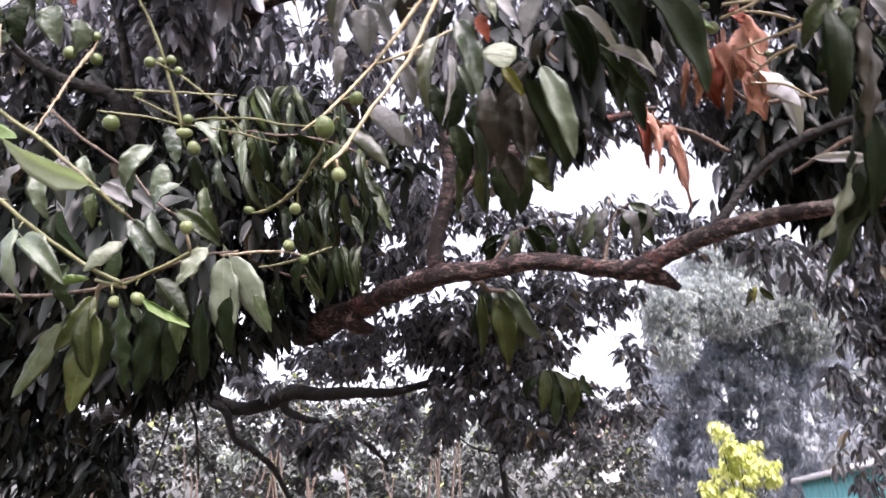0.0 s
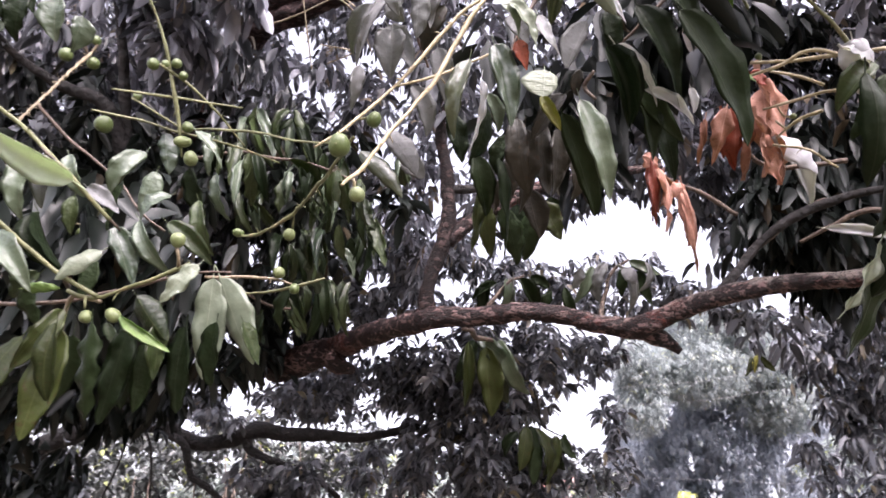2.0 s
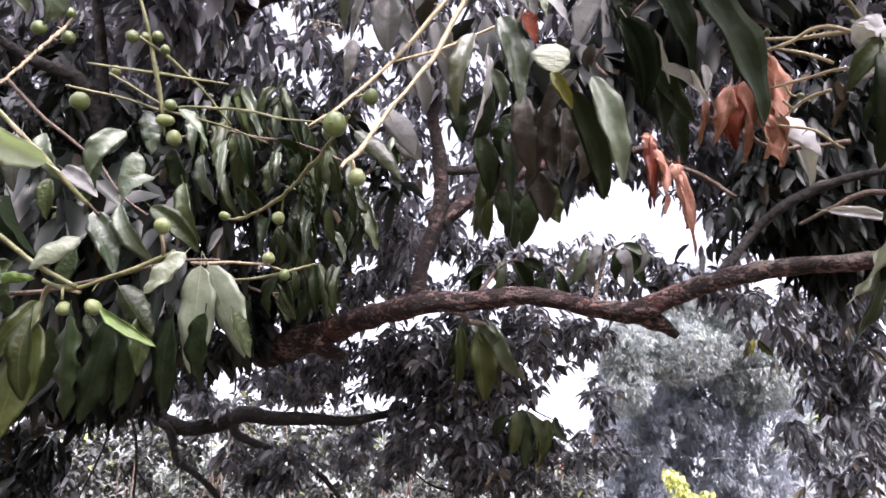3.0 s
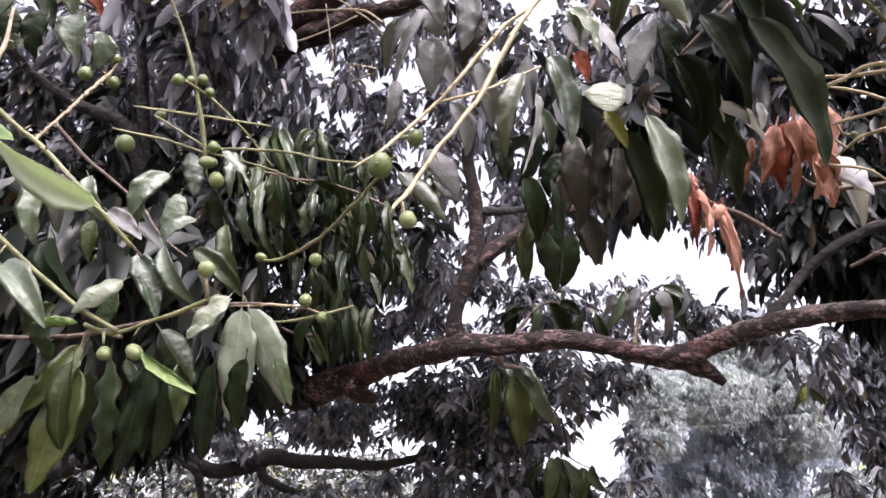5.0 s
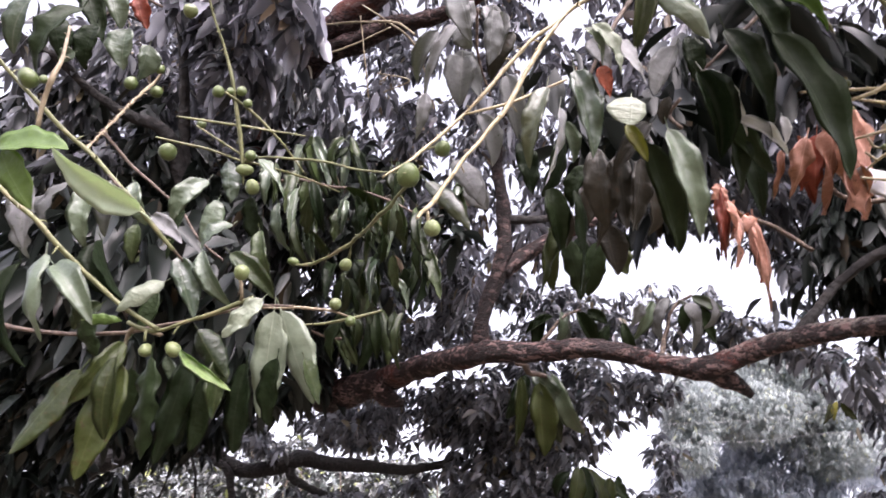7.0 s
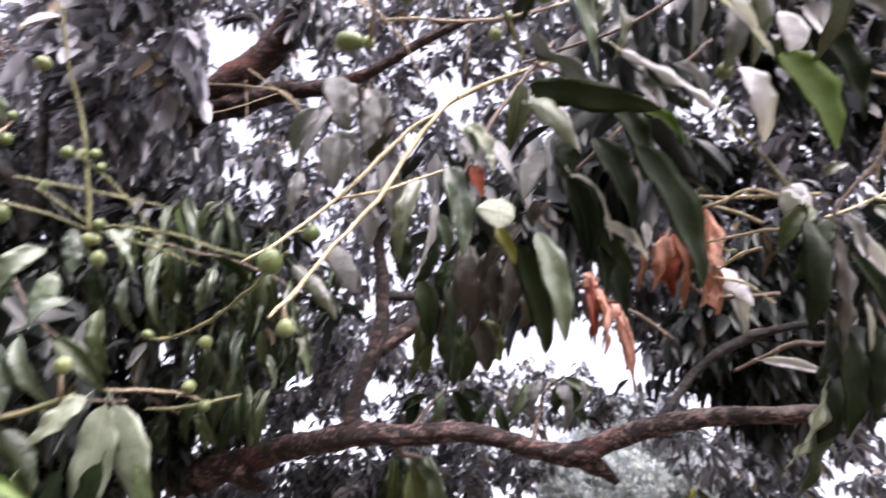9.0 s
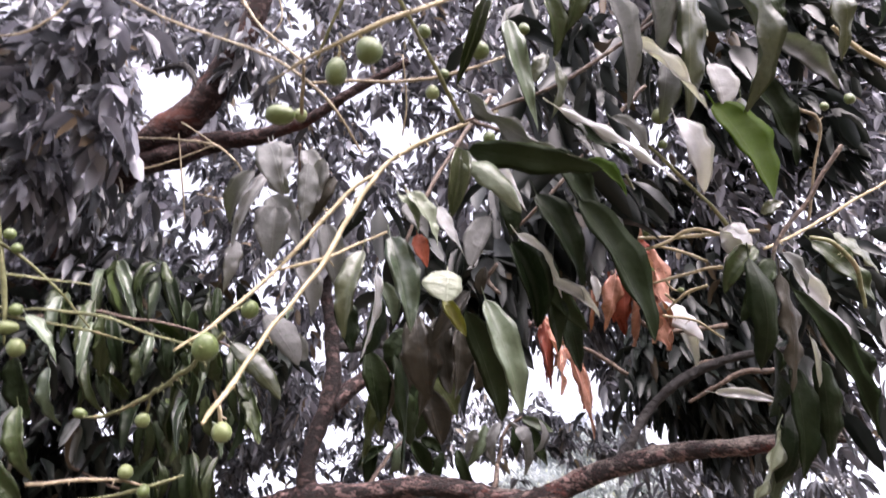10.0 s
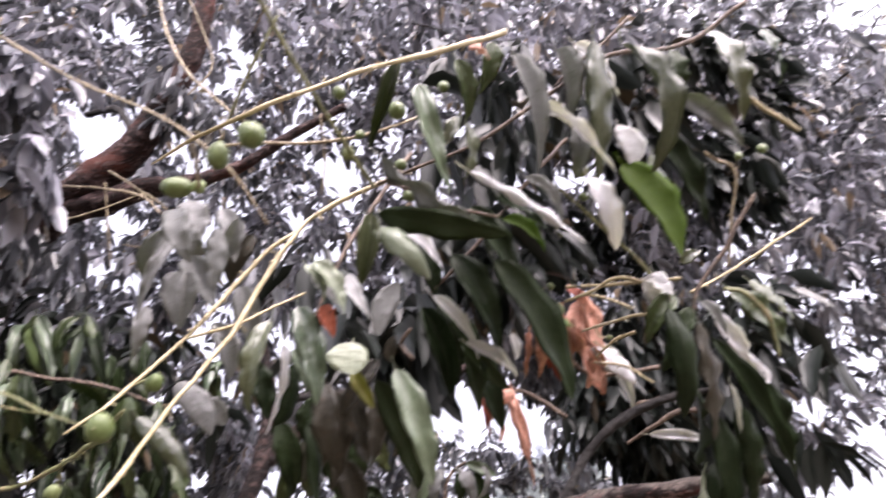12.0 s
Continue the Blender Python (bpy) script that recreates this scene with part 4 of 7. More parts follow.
right_stalk_e = stalk(mango_tree, [(0.750, 1.106, 3.057, 0.0039), (0.939, 1.201, 2.973, 0.0051), (1.068, 1.279, 2.926, 0.0063), (1.140, 1.326, 2.852, 0.0063)], STALK_GREEN, "fruit_stalk")
right_stalk_f = stalk(mango_tree, [(1.240, 1.083, 3.274, 0.0044), (1.304, 1.096, 3.243, 0.0050), (1.367, 1.108, 3.211, 0.0050), (1.366, 1.196, 3.106, 0.0044), (1.362, 1.295, 2.988, 0.0044)], STALK_BROWN, "fruit_stalk")
right_stalk_g = stalk(mango_tree, [(1.079, 0.748, 3.085, 0.0052), (1.148, 0.769, 3.041, 0.0056), (1.243, 0.787, 2.996, 0.0052)], STALK, "fruit_stalk")
right_stalk_h = stalk(mango_tree, [(1.445, 1.575, 3.107, 0.0051), (1.665, 1.565, 3.220, 0.0053), (2.036, 1.456, 3.412, 0.0056)], STALK, "fruit_stalk")
right_stalk_i = stalk(mango_tree, [(1.015, 1.624, 2.843, 0.0041), (1.120, 1.617, 2.824, 0.0041), (1.210, 1.635, 2.779, 0.0035)], STALK, "fruit_stalk")
right_stalk_j = stalk(mango_tree, [(0.862, 1.369, 3.188, 0.0046), (0.912, 1.417, 3.118, 0.0046), (0.942, 1.479, 3.035, 0.0046)], STALK_GREEN, "fruit_stalk")
fruit(right_stalk, (0.825, 1.416, 2.889), 0.0380, 1, (0.00, 0.00, 1.00), FRUIT_PALE)
fruit(right_stalk, (0.814, 1.405, 2.962), 0.0220, 1.15, (0.00, 0.00, 1.00), FRUIT)
fruit(right_stalk_b, (0.871, 1.373, 2.958), 0.0200, 1.1, (0.00, 0.00, 1.00), FRUIT)
fruit(right_stalk_l, (1.012, 1.495, 2.852), 0.0170, 1.3, (0.90, 0.10, 0.10), FRUIT_PALE)
fruit(right_stalk_e, (0.802, 1.064, 3.094), 0.0444, 0.95, (0.00, 0.00, 1.00), FRUIT_PALE)
fruit(right_stalk_e, (0.826, 1.121, 3.051), 0.0253, 1, (0.00, 0.00, 1.00), FRUIT)
fruit(right_stalk_f, (1.449, 1.049, 3.261), 0.0310, 1.15, (0.00, 0.00, 1.00), FRUIT)
fruit(right_stalk_f, (1.377, 1.076, 3.247), 0.0248, 1.15, (0.00, 0.00, 1.00), FRUIT)
fruit(right_stalk_f, (1.242, 1.073, 3.285), 0.0217, 1.15, (0.00, 0.00, 1.00), FRUIT)

# leaves near the camera
low_left_shoot = twig(mango_tree, [(-1.115, 1.265, 2.095, 0.0050), (-0.968, 1.264, 2.069, 0.0043), (-0.842, 1.260, 2.065, 0.0038), (-0.740, 1.249, 2.074, 0.0038), (-0.634, 1.239, 2.100, 0.0032), (-0.501, 1.208, 2.128, 0.0027), (-0.417, 1.206, 2.136, 0.0021)], TWIG, "twig")
leaf(low_left_shoot, (-0.802, 1.030, 2.122), (-0.773, 1.057, 1.977), 0.048, 20, "droop", GREY)
leaf(low_left_shoot, (-0.774, 1.023, 2.099), (-0.675, 1.026, 2.001), 0.042, -31.5, "droop", GREY)
leaf(low_left_shoot, (-0.642, 1.135, 2.134), (-0.702, 1.117, 2.065), 0.036, 29.5, "twist", SAGE)
leaf(low_left_shoot, (-0.620, 1.114, 2.174), (-0.571, 1.141, 2.069), 0.047, -14, "wavy", GREY)
leaf(low_left_shoot, (-0.587, 1.131, 2.201), (-0.515, 1.156, 2.103), 0.040, 12, "droop", GREY)
leaf(low_left_shoot, (-0.541, 1.150, 2.209), (-0.452, 1.191, 2.141), 0.038, -17.5, "droop", GREEN)
leaf(low_left_shoot, (-0.439, 1.091, 2.095), (-0.493, 1.097, 2.021), 0.034, 10, "wavy", SAGE)
leaf(low_left_shoot, (-0.474, 1.271, 2.148), (-0.479, 1.347, 1.953), 0.067, -8, "flat", SAGE)
leaf(low_left_shoot, (-0.460, 1.271, 2.149), (-0.373, 1.324, 1.982), 0.073, 8, "flat", SAGE)
leaf(low_left_shoot, (-0.573, 1.134, 2.007), (-0.475, 1.141, 1.945), 0.017, 10, "soft", BRIGHT)
leaf(low_left_shoot, (-0.563, 1.152, 2.053), (-0.500, 1.174, 1.978), 0.048, 0, "folded", GREEN)
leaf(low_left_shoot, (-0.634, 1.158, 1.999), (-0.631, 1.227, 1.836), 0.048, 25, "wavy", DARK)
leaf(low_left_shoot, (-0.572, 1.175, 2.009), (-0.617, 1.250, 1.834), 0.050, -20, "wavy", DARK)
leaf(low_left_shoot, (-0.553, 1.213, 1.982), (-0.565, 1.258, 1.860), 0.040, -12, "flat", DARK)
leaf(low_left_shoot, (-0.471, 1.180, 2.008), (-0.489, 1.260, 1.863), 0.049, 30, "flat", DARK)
leaf(low_left_shoot, (-0.672, 1.129, 2.011), (-0.729, 1.123, 1.898), 0.040, -18, "droop", MOSS)
leaf(low_left_shoot, (-0.662, 1.119, 1.972), (-0.698, 1.166, 1.787), 0.063, -10, "flat", MOSS)
leaf(low_left_shoot, (-0.653, 1.087, 1.972), (-0.660, 1.137, 1.845), 0.042, 8.5, "soft", MOSS)
leaf(low_left_shoot, (-0.745, 1.152, 1.964), (-0.820, 1.165, 1.817), 0.054, 5, "flat", MOSS)
leaf(low_left_shoot, (-0.877, 1.078, 2.126), (-0.857, 1.169, 1.964), 0.039, 7.5, "droop", DARK)
leaf(low_left_shoot, (-0.515, 1.175, 2.014), (-0.520, 1.211, 1.910), 0.039, -16.5, "wavy", GREEN)
leaf(low_left_shoot, (-0.607, 1.158, 2.001), (-0.595, 1.179, 1.962), 0.022, 0, "flat", GREY)
leaf(low_left_shoot, (-0.838, 1.195, 2.107), (-0.783, 1.248, 2.016), 0.040, 13, "wavy", DARK)
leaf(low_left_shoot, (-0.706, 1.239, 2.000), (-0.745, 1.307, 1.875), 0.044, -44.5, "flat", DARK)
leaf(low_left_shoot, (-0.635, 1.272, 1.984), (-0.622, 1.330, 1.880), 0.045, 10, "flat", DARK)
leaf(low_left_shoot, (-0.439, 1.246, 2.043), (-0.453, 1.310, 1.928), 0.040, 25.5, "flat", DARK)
leaf(low_left_shoot, (-0.387, 1.246, 2.047), (-0.351, 1.289, 1.973), 0.036, -42, "flat", GREEN)
leaf(low_left_shoot, (-0.732, 1.093, 2.033), (-0.669, 1.093, 2.037), 0.019, 20, "wavy", BRIGHT)
leaf(low_left_shoot, (-0.727, 1.113, 2.073), (-0.779, 1.135, 2.030), 0.031, 15, "wavy", GREEN)
mid_left_shoot = twig(mango_tree, [(-1.126, 1.460, 2.724, 0.0046), (-1.029, 1.512, 2.637, 0.0046), (-0.900, 1.565, 2.553, 0.0038), (-0.815, 1.571, 2.457, 0.0037), (-0.737, 1.601, 2.411, 0.0030)], TWIG, "twig")
leaf(mid_left_shoot, (-0.725, 1.337, 2.497), (-0.784, 1.349, 2.379), 0.050, -9.5, "droop", GREY)
leaf(mid_left_shoot, (-0.691, 1.334, 2.555), (-0.667, 1.362, 2.453), 0.045, -3.5, "wavy", GREY)
leaf(mid_left_shoot, (-0.606, 1.312, 2.549), (-0.531, 1.336, 2.456), 0.035, -39, "twist", GREY)
leaf(mid_left_shoot, (-0.680, 1.324, 2.435), (-0.708, 1.355, 2.340), 0.049, -12, "soft", GREY)
leaf(mid_left_shoot, (-0.626, 1.314, 2.367), (-0.682, 1.319, 2.300), 0.046, 21.5, "droop", GREY)
leaf(mid_left_shoot, (-0.554, 1.362, 2.463), (-0.517, 1.419, 2.364), 0.035, 14.5, "droop", GREY)
leaf(mid_left_shoot, (-0.564, 1.320, 2.360), (-0.516, 1.359, 2.239), 0.041, 2, "droop", GREEN)
leaf(mid_left_shoot, (-0.858, 1.090, 2.310), (-0.875, 1.134, 2.195), 0.042, 31, "droop", ASH)
leaf(mid_left_shoot, (-0.847, 1.129, 2.328), (-0.832, 1.168, 2.205), 0.041, -15.5, "droop", GREY)
leaf(mid_left_shoot, (-0.823, 1.159, 2.365), (-0.829, 1.202, 2.253), 0.041, -9, "droop", ASH)
leaf(mid_left_shoot, (-0.786, 1.162, 2.363), (-0.743, 1.190, 2.279), 0.038, -8, "droop", GREY)
leaf(mid_left_shoot, (-0.701, 1.123, 2.264), (-0.632, 1.132, 2.214), 0.035, 0, "wavy", ASH)
leaf(mid_left_shoot, (-0.818, 1.183, 2.235), (-0.745, 1.220, 2.119), 0.040, 14.5, "folded", DARK)
leaf(mid_left_shoot, (-0.703, 1.231, 2.157), (-0.724, 1.245, 2.076), 0.036, 4.5, "flat", DARK)
leaf(mid_left_shoot, (-0.906, 1.059, 2.275), (-0.883, 1.077, 2.153), 0.046, 0, "twist", ASH)
leaf(mid_left_shoot, (-0.957, 1.173, 2.331), (-0.989, 1.239, 2.210), 0.042, 36, "twist", ASH)
leaf(mid_left_shoot, (-0.818, 1.277, 2.331), (-0.825, 1.320, 2.254), 0.036, -1.5, "twist", GREEN)
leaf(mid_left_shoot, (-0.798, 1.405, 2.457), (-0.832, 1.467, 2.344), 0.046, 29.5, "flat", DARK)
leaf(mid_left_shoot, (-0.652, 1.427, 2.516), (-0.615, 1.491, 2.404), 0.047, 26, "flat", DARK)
bright_shoot = twig(mango_tree, [(-0.608, 1.118, 2.166, 0.0025), (-0.650, 1.005, 2.203, 0.0028), (-0.700, 0.958, 2.242, 0.0018)], TWIG, "twig")
leaf(bright_shoot, (-0.605, 0.928, 2.158), (-0.709, 0.830, 2.199), 0.052, -10, "soft", MINT)
leaf(left_stalk, (-0.831, 0.867, 2.216), (-0.692, 0.836, 2.204), 0.054, -20, "flat", BRIGHT)
leaf(left_stalk, (-0.817, 0.869, 2.214), (-0.756, 0.896, 2.129), 0.059, 20, "flat", BRIGHT)
leaf(left_stalk, (-0.848, 0.855, 2.237), (-0.871, 0.894, 2.163), 0.046, 0, "wavy", BRIGHT)
upper_left_shoot = twig(mango_tree, [(-1.540, 1.299, 3.154, 0.0064), (-1.379, 1.364, 3.151, 0.0066), (-1.213, 1.390, 3.220, 0.0059), (-1.100, 1.457, 3.210, 0.0043)], TWIG, "twig")
leaf(upper_left_shoot, (-1.213, 1.306, 3.022), (-1.293, 1.354, 2.821), 0.083, 0, "droop", DARK)
leaf(upper_left_shoot, (-1.161, 1.313, 3.115), (-1.131, 1.370, 3.015), 0.063, -4.5, "soft", GREY)
leaf(upper_left_shoot, (-1.108, 1.369, 3.018), (-1.107, 1.410, 2.902), 0.078, 10, "soft", GREY)
leaf(upper_left_shoot, (-1.070, 1.428, 3.017), (-1.101, 1.479, 2.923), 0.071, -34, "twist", GREY)
leaf(upper_left_shoot, (-1.086, 1.321, 3.106), (-1.057, 1.370, 3.021), 0.054, 20, "wavy", RED)
leaf(upper_left_shoot, (-1.327, 1.348, 3.041), (-1.294, 1.412, 2.928), 0.066, -18, "soft", DARK)
leaf(upper_left_shoot, (-1.230, 1.398, 3.060), (-1.255, 1.464, 2.940), 0.077, 4.5, "twist", DARK)
leaf(upper_left_shoot, (-1.192, 1.329, 2.878), (-1.237, 1.341, 2.854), 0.043, -2.5, "wavy", GREY)
leaf(upper_left_shoot, (-1.393, 1.325, 3.078), (-1.432, 1.405, 2.931), 0.075, 14.5, "soft", GREY)
leaf(upper_left_shoot, (-1.301, 1.376, 3.197), (-1.239, 1.461, 3.049), 0.073, -10.5, "wavy", DARK)
centre_shoot = twig(mango_tree, [(0.332, 1.030, 3.049, 0.0058), (0.227, 1.026, 2.844, 0.0054), (0.158, 1.016, 2.693, 0.0045), (0.126, 1.040, 2.606, 0.0039), (0.107, 1.067, 2.556, 0.0028)], TWIG, "twig")
leaf(centre_shoot, (-0.155, 1.015, 2.795), (-0.116, 1.028, 2.668), 0.050, 0, "droop", ASH)
leaf(centre_shoot, (-0.076, 0.996, 2.732), (-0.077, 1.037, 2.616), 0.041, 7, "wavy", ASH)
leaf(centre_shoot, (-0.137, 1.117, 2.717), (-0.135, 1.154, 2.606), 0.068, 0, "folded", ASH)
leaf(centre_shoot, (-0.154, 1.082, 2.778), (-0.213, 1.141, 2.625), 0.031, 1, "droop", ASH)
leaf(centre_shoot, (-0.220, 1.231, 2.712), (-0.238, 1.285, 2.613), 0.040, -22.5, "twist", ASH)
leaf(centre_shoot, (-0.146, 1.308, 2.578), (-0.069, 1.343, 2.477), 0.057, -10, "soft", ASH)
leaf(centre_shoot, (0.034, 0.998, 2.530), (0.011, 1.057, 2.380), 0.042, 14.5, "droop", OLIVE)
leaf(centre_shoot, (0.059, 1.002, 2.484), (0.042, 1.056, 2.344), 0.025, -20, "wavy", PALE)
leaf(centre_shoot, (0.078, 0.947, 2.523), (0.114, 0.980, 2.359), 0.051, 5, "wavy", GREY)
leaf(centre_shoot, (0.086, 0.888, 2.568), (0.119, 0.904, 2.498), 0.033, -15.5, "twist", SAGE)
leaf(centre_shoot, (0.101, 0.885, 2.575), (0.154, 0.912, 2.486), 0.042, -10, "wavy", SAGE)
leaf(centre_shoot, (0.120, 0.920, 2.512), (0.140, 0.948, 2.464), 0.031, 0, "twist", RED)
leaf(centre_shoot, (0.165, 0.909, 2.432), (0.162, 0.916, 2.377), 0.065, 0, "blunt", SAGE)
leaf(centre_shoot, (0.240, 0.942, 2.469), (0.240, 0.981, 2.438), 0.022, 20, "twist", UMBER)
leaf(centre_shoot, (0.167, 0.953, 2.412), (0.203, 0.973, 2.348), 0.024, 31.5, "soft", YELLOW)
leaf(centre_shoot, (0.247, 0.903, 2.552), (0.209, 0.930, 2.458), 0.043, 0, "blunt", ASH)
leaf(centre_shoot, (0.244, 0.974, 2.424), (0.306, 1.049, 2.250), 0.048, 0, "soft", GREY)
leaf(centre_shoot, (0.219, 1.020, 2.428), (0.319, 1.182, 2.288), 0.054, 5, "flat", DARK)
leaf(centre_shoot, (0.065, 1.173, 2.424), (0.093, 1.238, 2.310), 0.049, 10, "soft", DARK)
leaf(centre_shoot, (0.115, 1.157, 2.416), (0.137, 1.247, 2.212), 0.043, -22, "twist", DARK)
leaf(centre_shoot, (0.079, 1.255, 2.381), (0.066, 1.308, 2.242), 0.035, -10, "wavy", MOSS)
leaf(centre_shoot, (0.181, 1.209, 2.367), (0.214, 1.261, 2.277), 0.054, 20, "soft", UMBER)
leaf(centre_shoot, (0.231, 1.105, 2.455), (0.226, 1.174, 2.331), 0.046, 6, "wavy", UMBER)
leaf(centre_shoot, (0.137, 1.070, 2.449), (0.171, 1.146, 2.315), 0.050, 15, "droop", UMBER)
leaf(centre_shoot, (0.082, 1.123, 2.515), (0.048, 1.184, 2.404), 0.046, -38.5, "soft", DARK)
leaf(centre_shoot, (0.203, 1.140, 2.494), (0.225, 1.215, 2.360), 0.052, 30, "wavy", UMBER)
leaf(centre_shoot, (0.006, 1.247, 2.595), (0.040, 1.305, 2.493), 0.049, -3.5, "wavy", DARK)
leaf(centre_shoot, (0.197, 1.238, 2.523), (0.143, 1.312, 2.385), 0.051, 21.5, "soft", UMBER)
leaf(centre_shoot, (0.222, 0.993, 2.451), (0.160, 1.036, 2.368), 0.035, 27, "soft", UMBER)
leaf(centre_shoot, (-0.033, 1.210, 2.762), (0.003, 1.283, 2.633), 0.057, 10, "soft", ASH)
leaf(centre_shoot, (-0.094, 1.332, 2.745), (-0.049, 1.396, 2.633), 0.056, -17, "soft", ASH)
near_right_shoot = twig(mango_tree, [(0.796, 1.067, 3.222, 0.0062), (0.610, 1.055, 2.984, 0.0057), (0.515, 1.084, 2.863, 0.0050), (0.433, 1.126, 2.781, 0.0044), (0.381, 1.171, 2.737, 0.0032)], TWIG, "twig")
leaf(near_right_shoot, (0.260, 1.039, 2.842), (0.376, 1.040, 2.700), 0.059, 10, "twist", PALE)
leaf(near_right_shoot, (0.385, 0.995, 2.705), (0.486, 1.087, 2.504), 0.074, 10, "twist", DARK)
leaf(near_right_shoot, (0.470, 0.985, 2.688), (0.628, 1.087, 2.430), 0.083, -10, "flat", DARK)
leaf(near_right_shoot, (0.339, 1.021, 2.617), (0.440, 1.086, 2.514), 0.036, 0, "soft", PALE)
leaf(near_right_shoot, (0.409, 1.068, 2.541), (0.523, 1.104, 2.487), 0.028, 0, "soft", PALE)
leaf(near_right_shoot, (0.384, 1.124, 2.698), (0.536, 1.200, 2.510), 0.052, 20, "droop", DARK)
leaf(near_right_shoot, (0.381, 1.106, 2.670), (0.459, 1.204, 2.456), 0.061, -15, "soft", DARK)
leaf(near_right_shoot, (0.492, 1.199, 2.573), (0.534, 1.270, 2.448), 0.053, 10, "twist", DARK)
leaf(near_right_shoot, (0.535, 1.125, 2.605), (0.548, 1.153, 2.556), 0.021, 0, "flat", PALE)
leaf(near_right_shoot, (0.535, 1.039, 2.862), (0.631, 1.051, 2.784), 0.046, -14, "soft", VIVID)
leaf(near_right_shoot, (1.263, 1.967, 3.140), (1.417, 2.096, 2.919), 0.074, 10, "soft", PALE)
leaf(near_right_shoot, (0.458, 1.026, 2.880), (0.568, 1.096, 2.699), 0.066, 20, "wavy", DARK)
leaf(near_right_shoot, (0.600, 1.078, 2.632), (0.673, 1.096, 2.606), 0.025, 10, "twist", BRIGHT)
leaf(near_right_shoot, (0.363, 1.122, 2.824), (0.389, 1.173, 2.734), 0.047, 6.5, "soft", DARK)
dead_shoot = twig(mango_tree, [(1.408, 1.842, 2.963, 0.0092), (1.309, 1.893, 2.968, 0.0094), (1.191, 1.936, 2.984, 0.0097), (1.091, 1.906, 3.031, 0.0077), (1.004, 1.829, 3.163, 0.0058)], TWIG, "twig")
leaf(dead_shoot, (1.062, 1.685, 3.179), (1.176, 1.892, 2.877), 0.113, -10, "withered", DEAD)
leaf(dead_shoot, (1.093, 1.729, 3.165), (1.156, 1.886, 2.948), 0.130, 25, "withered", DEAD)
leaf(dead_shoot, (1.006, 1.710, 3.089), (1.054, 1.868, 2.871), 0.083, -25, "withered", DEAD)
leaf(dead_shoot, (1.000, 1.748, 3.103), (1.025, 1.885, 2.920), 0.081, 30, "withered", RED)
leaf(dead_shoot, (0.945, 1.713, 3.059), (0.923, 1.835, 2.901), 0.076, 10, "withered", DEAD)
leaf(dead_shoot, (0.886, 1.756, 3.039), (0.886, 1.860, 2.915), 0.031, 0, "withered", DEAD)
leaf(dead_shoot, (1.043, 1.726, 3.042), (1.102, 1.854, 2.879), 0.090, -35, "withered", DEAD)
leaf(dead_shoot, (0.957, 1.777, 3.089), (0.998, 1.879, 2.970), 0.063, -20, "withered", RED)
leaf(dead_shoot, (1.074, 1.749, 2.983), (1.163, 1.860, 2.852), 0.064, 15, "withered", DEAD)
leaf(dead_shoot, (1.011, 1.649, 3.158), (1.084, 1.693, 3.145), 0.054, 0, "withered", RED)
leaf(dead_shoot, (1.237, 1.937, 3.126), (1.285, 1.978, 3.034), 0.059, 0, "wavy", PALE)
dead_shoot_b = twig(mango_tree, [(1.224, 2.281, 2.984, 0.0088), (1.088, 2.281, 3.077, 0.0090), (0.951, 2.254, 3.116, 0.0067), (0.871, 2.243, 3.130, 0.0045)], TWIG, "twig")
leaf(dead_shoot_b, (0.832, 2.115, 3.139), (0.853, 2.218, 2.869), 0.044, 20, "withered", RED)
leaf(dead_shoot_b, (0.852, 2.134, 3.095), (0.902, 2.222, 2.855), 0.051, -20, "withered", DEAD)
leaf(dead_shoot_b, (0.955, 2.164, 3.023), (1.015, 2.266, 2.701), 0.050, 10, "withered", DEAD)
leaf(dead_shoot_b, (0.947, 2.181, 3.033), (1.005, 2.257, 2.817), 0.046, -30, "withered", RED)
leaf(dead_shoot_b, (0.965, 2.159, 3.031), (0.881, 2.186, 2.983), 0.061, 0, "withered", DEAD)
leaf(dead_shoot_b, (0.827, 2.111, 3.146), (0.799, 2.138, 3.092), 0.061, 0, "withered", DEAD)
leaf(dead_shoot_b, (0.835, 2.120, 3.081), (0.880, 2.238, 2.935), 0.050, 15, "withered", DEAD)
leaf(dead_shoot_b, (0.883, 2.156, 3.082), (0.882, 2.255, 2.965), 0.057, -30, "withered", DEAD)
leaf(dead_shoot_b, (0.824, 2.146, 3.116), (0.867, 2.285, 2.931), 0.037, 0, "withered", RED)
leaf(dead_shoot_b, (0.939, 2.151, 2.992), (1.025, 2.282, 2.824), 0.049, 25, "withered", DEAD)
crown_shoot = twig(mango_tree, [(1.143, 0.640, 3.307, 0.0062), (0.956, 0.717, 3.185, 0.0060), (0.733, 0.717, 3.085, 0.0050), (0.559, 0.782, 2.973, 0.0048), (0.418, 0.856, 2.890, 0.0041), (0.302, 0.900, 2.851, 0.0035), (0.224, 0.929, 2.821, 0.0029)], TWIG, "twig")
leaf(crown_shoot, (0.213, 0.874, 2.684), (0.425, 0.798, 2.588), 0.055, 45, "flat", DARK)
leaf(crown_shoot, (0.203, 0.875, 2.654), (0.294, 0.869, 2.539), 0.042, 4.5, "droop", SAGE)
leaf(crown_shoot, (0.200, 0.876, 2.684), (0.186, 0.944, 2.574), 0.039, 6.5, "folded", OLIVE)
leaf(crown_shoot, (0.291, 0.766, 2.951), (0.351, 0.857, 2.744), 0.045, 22.5, "wavy", GREY)
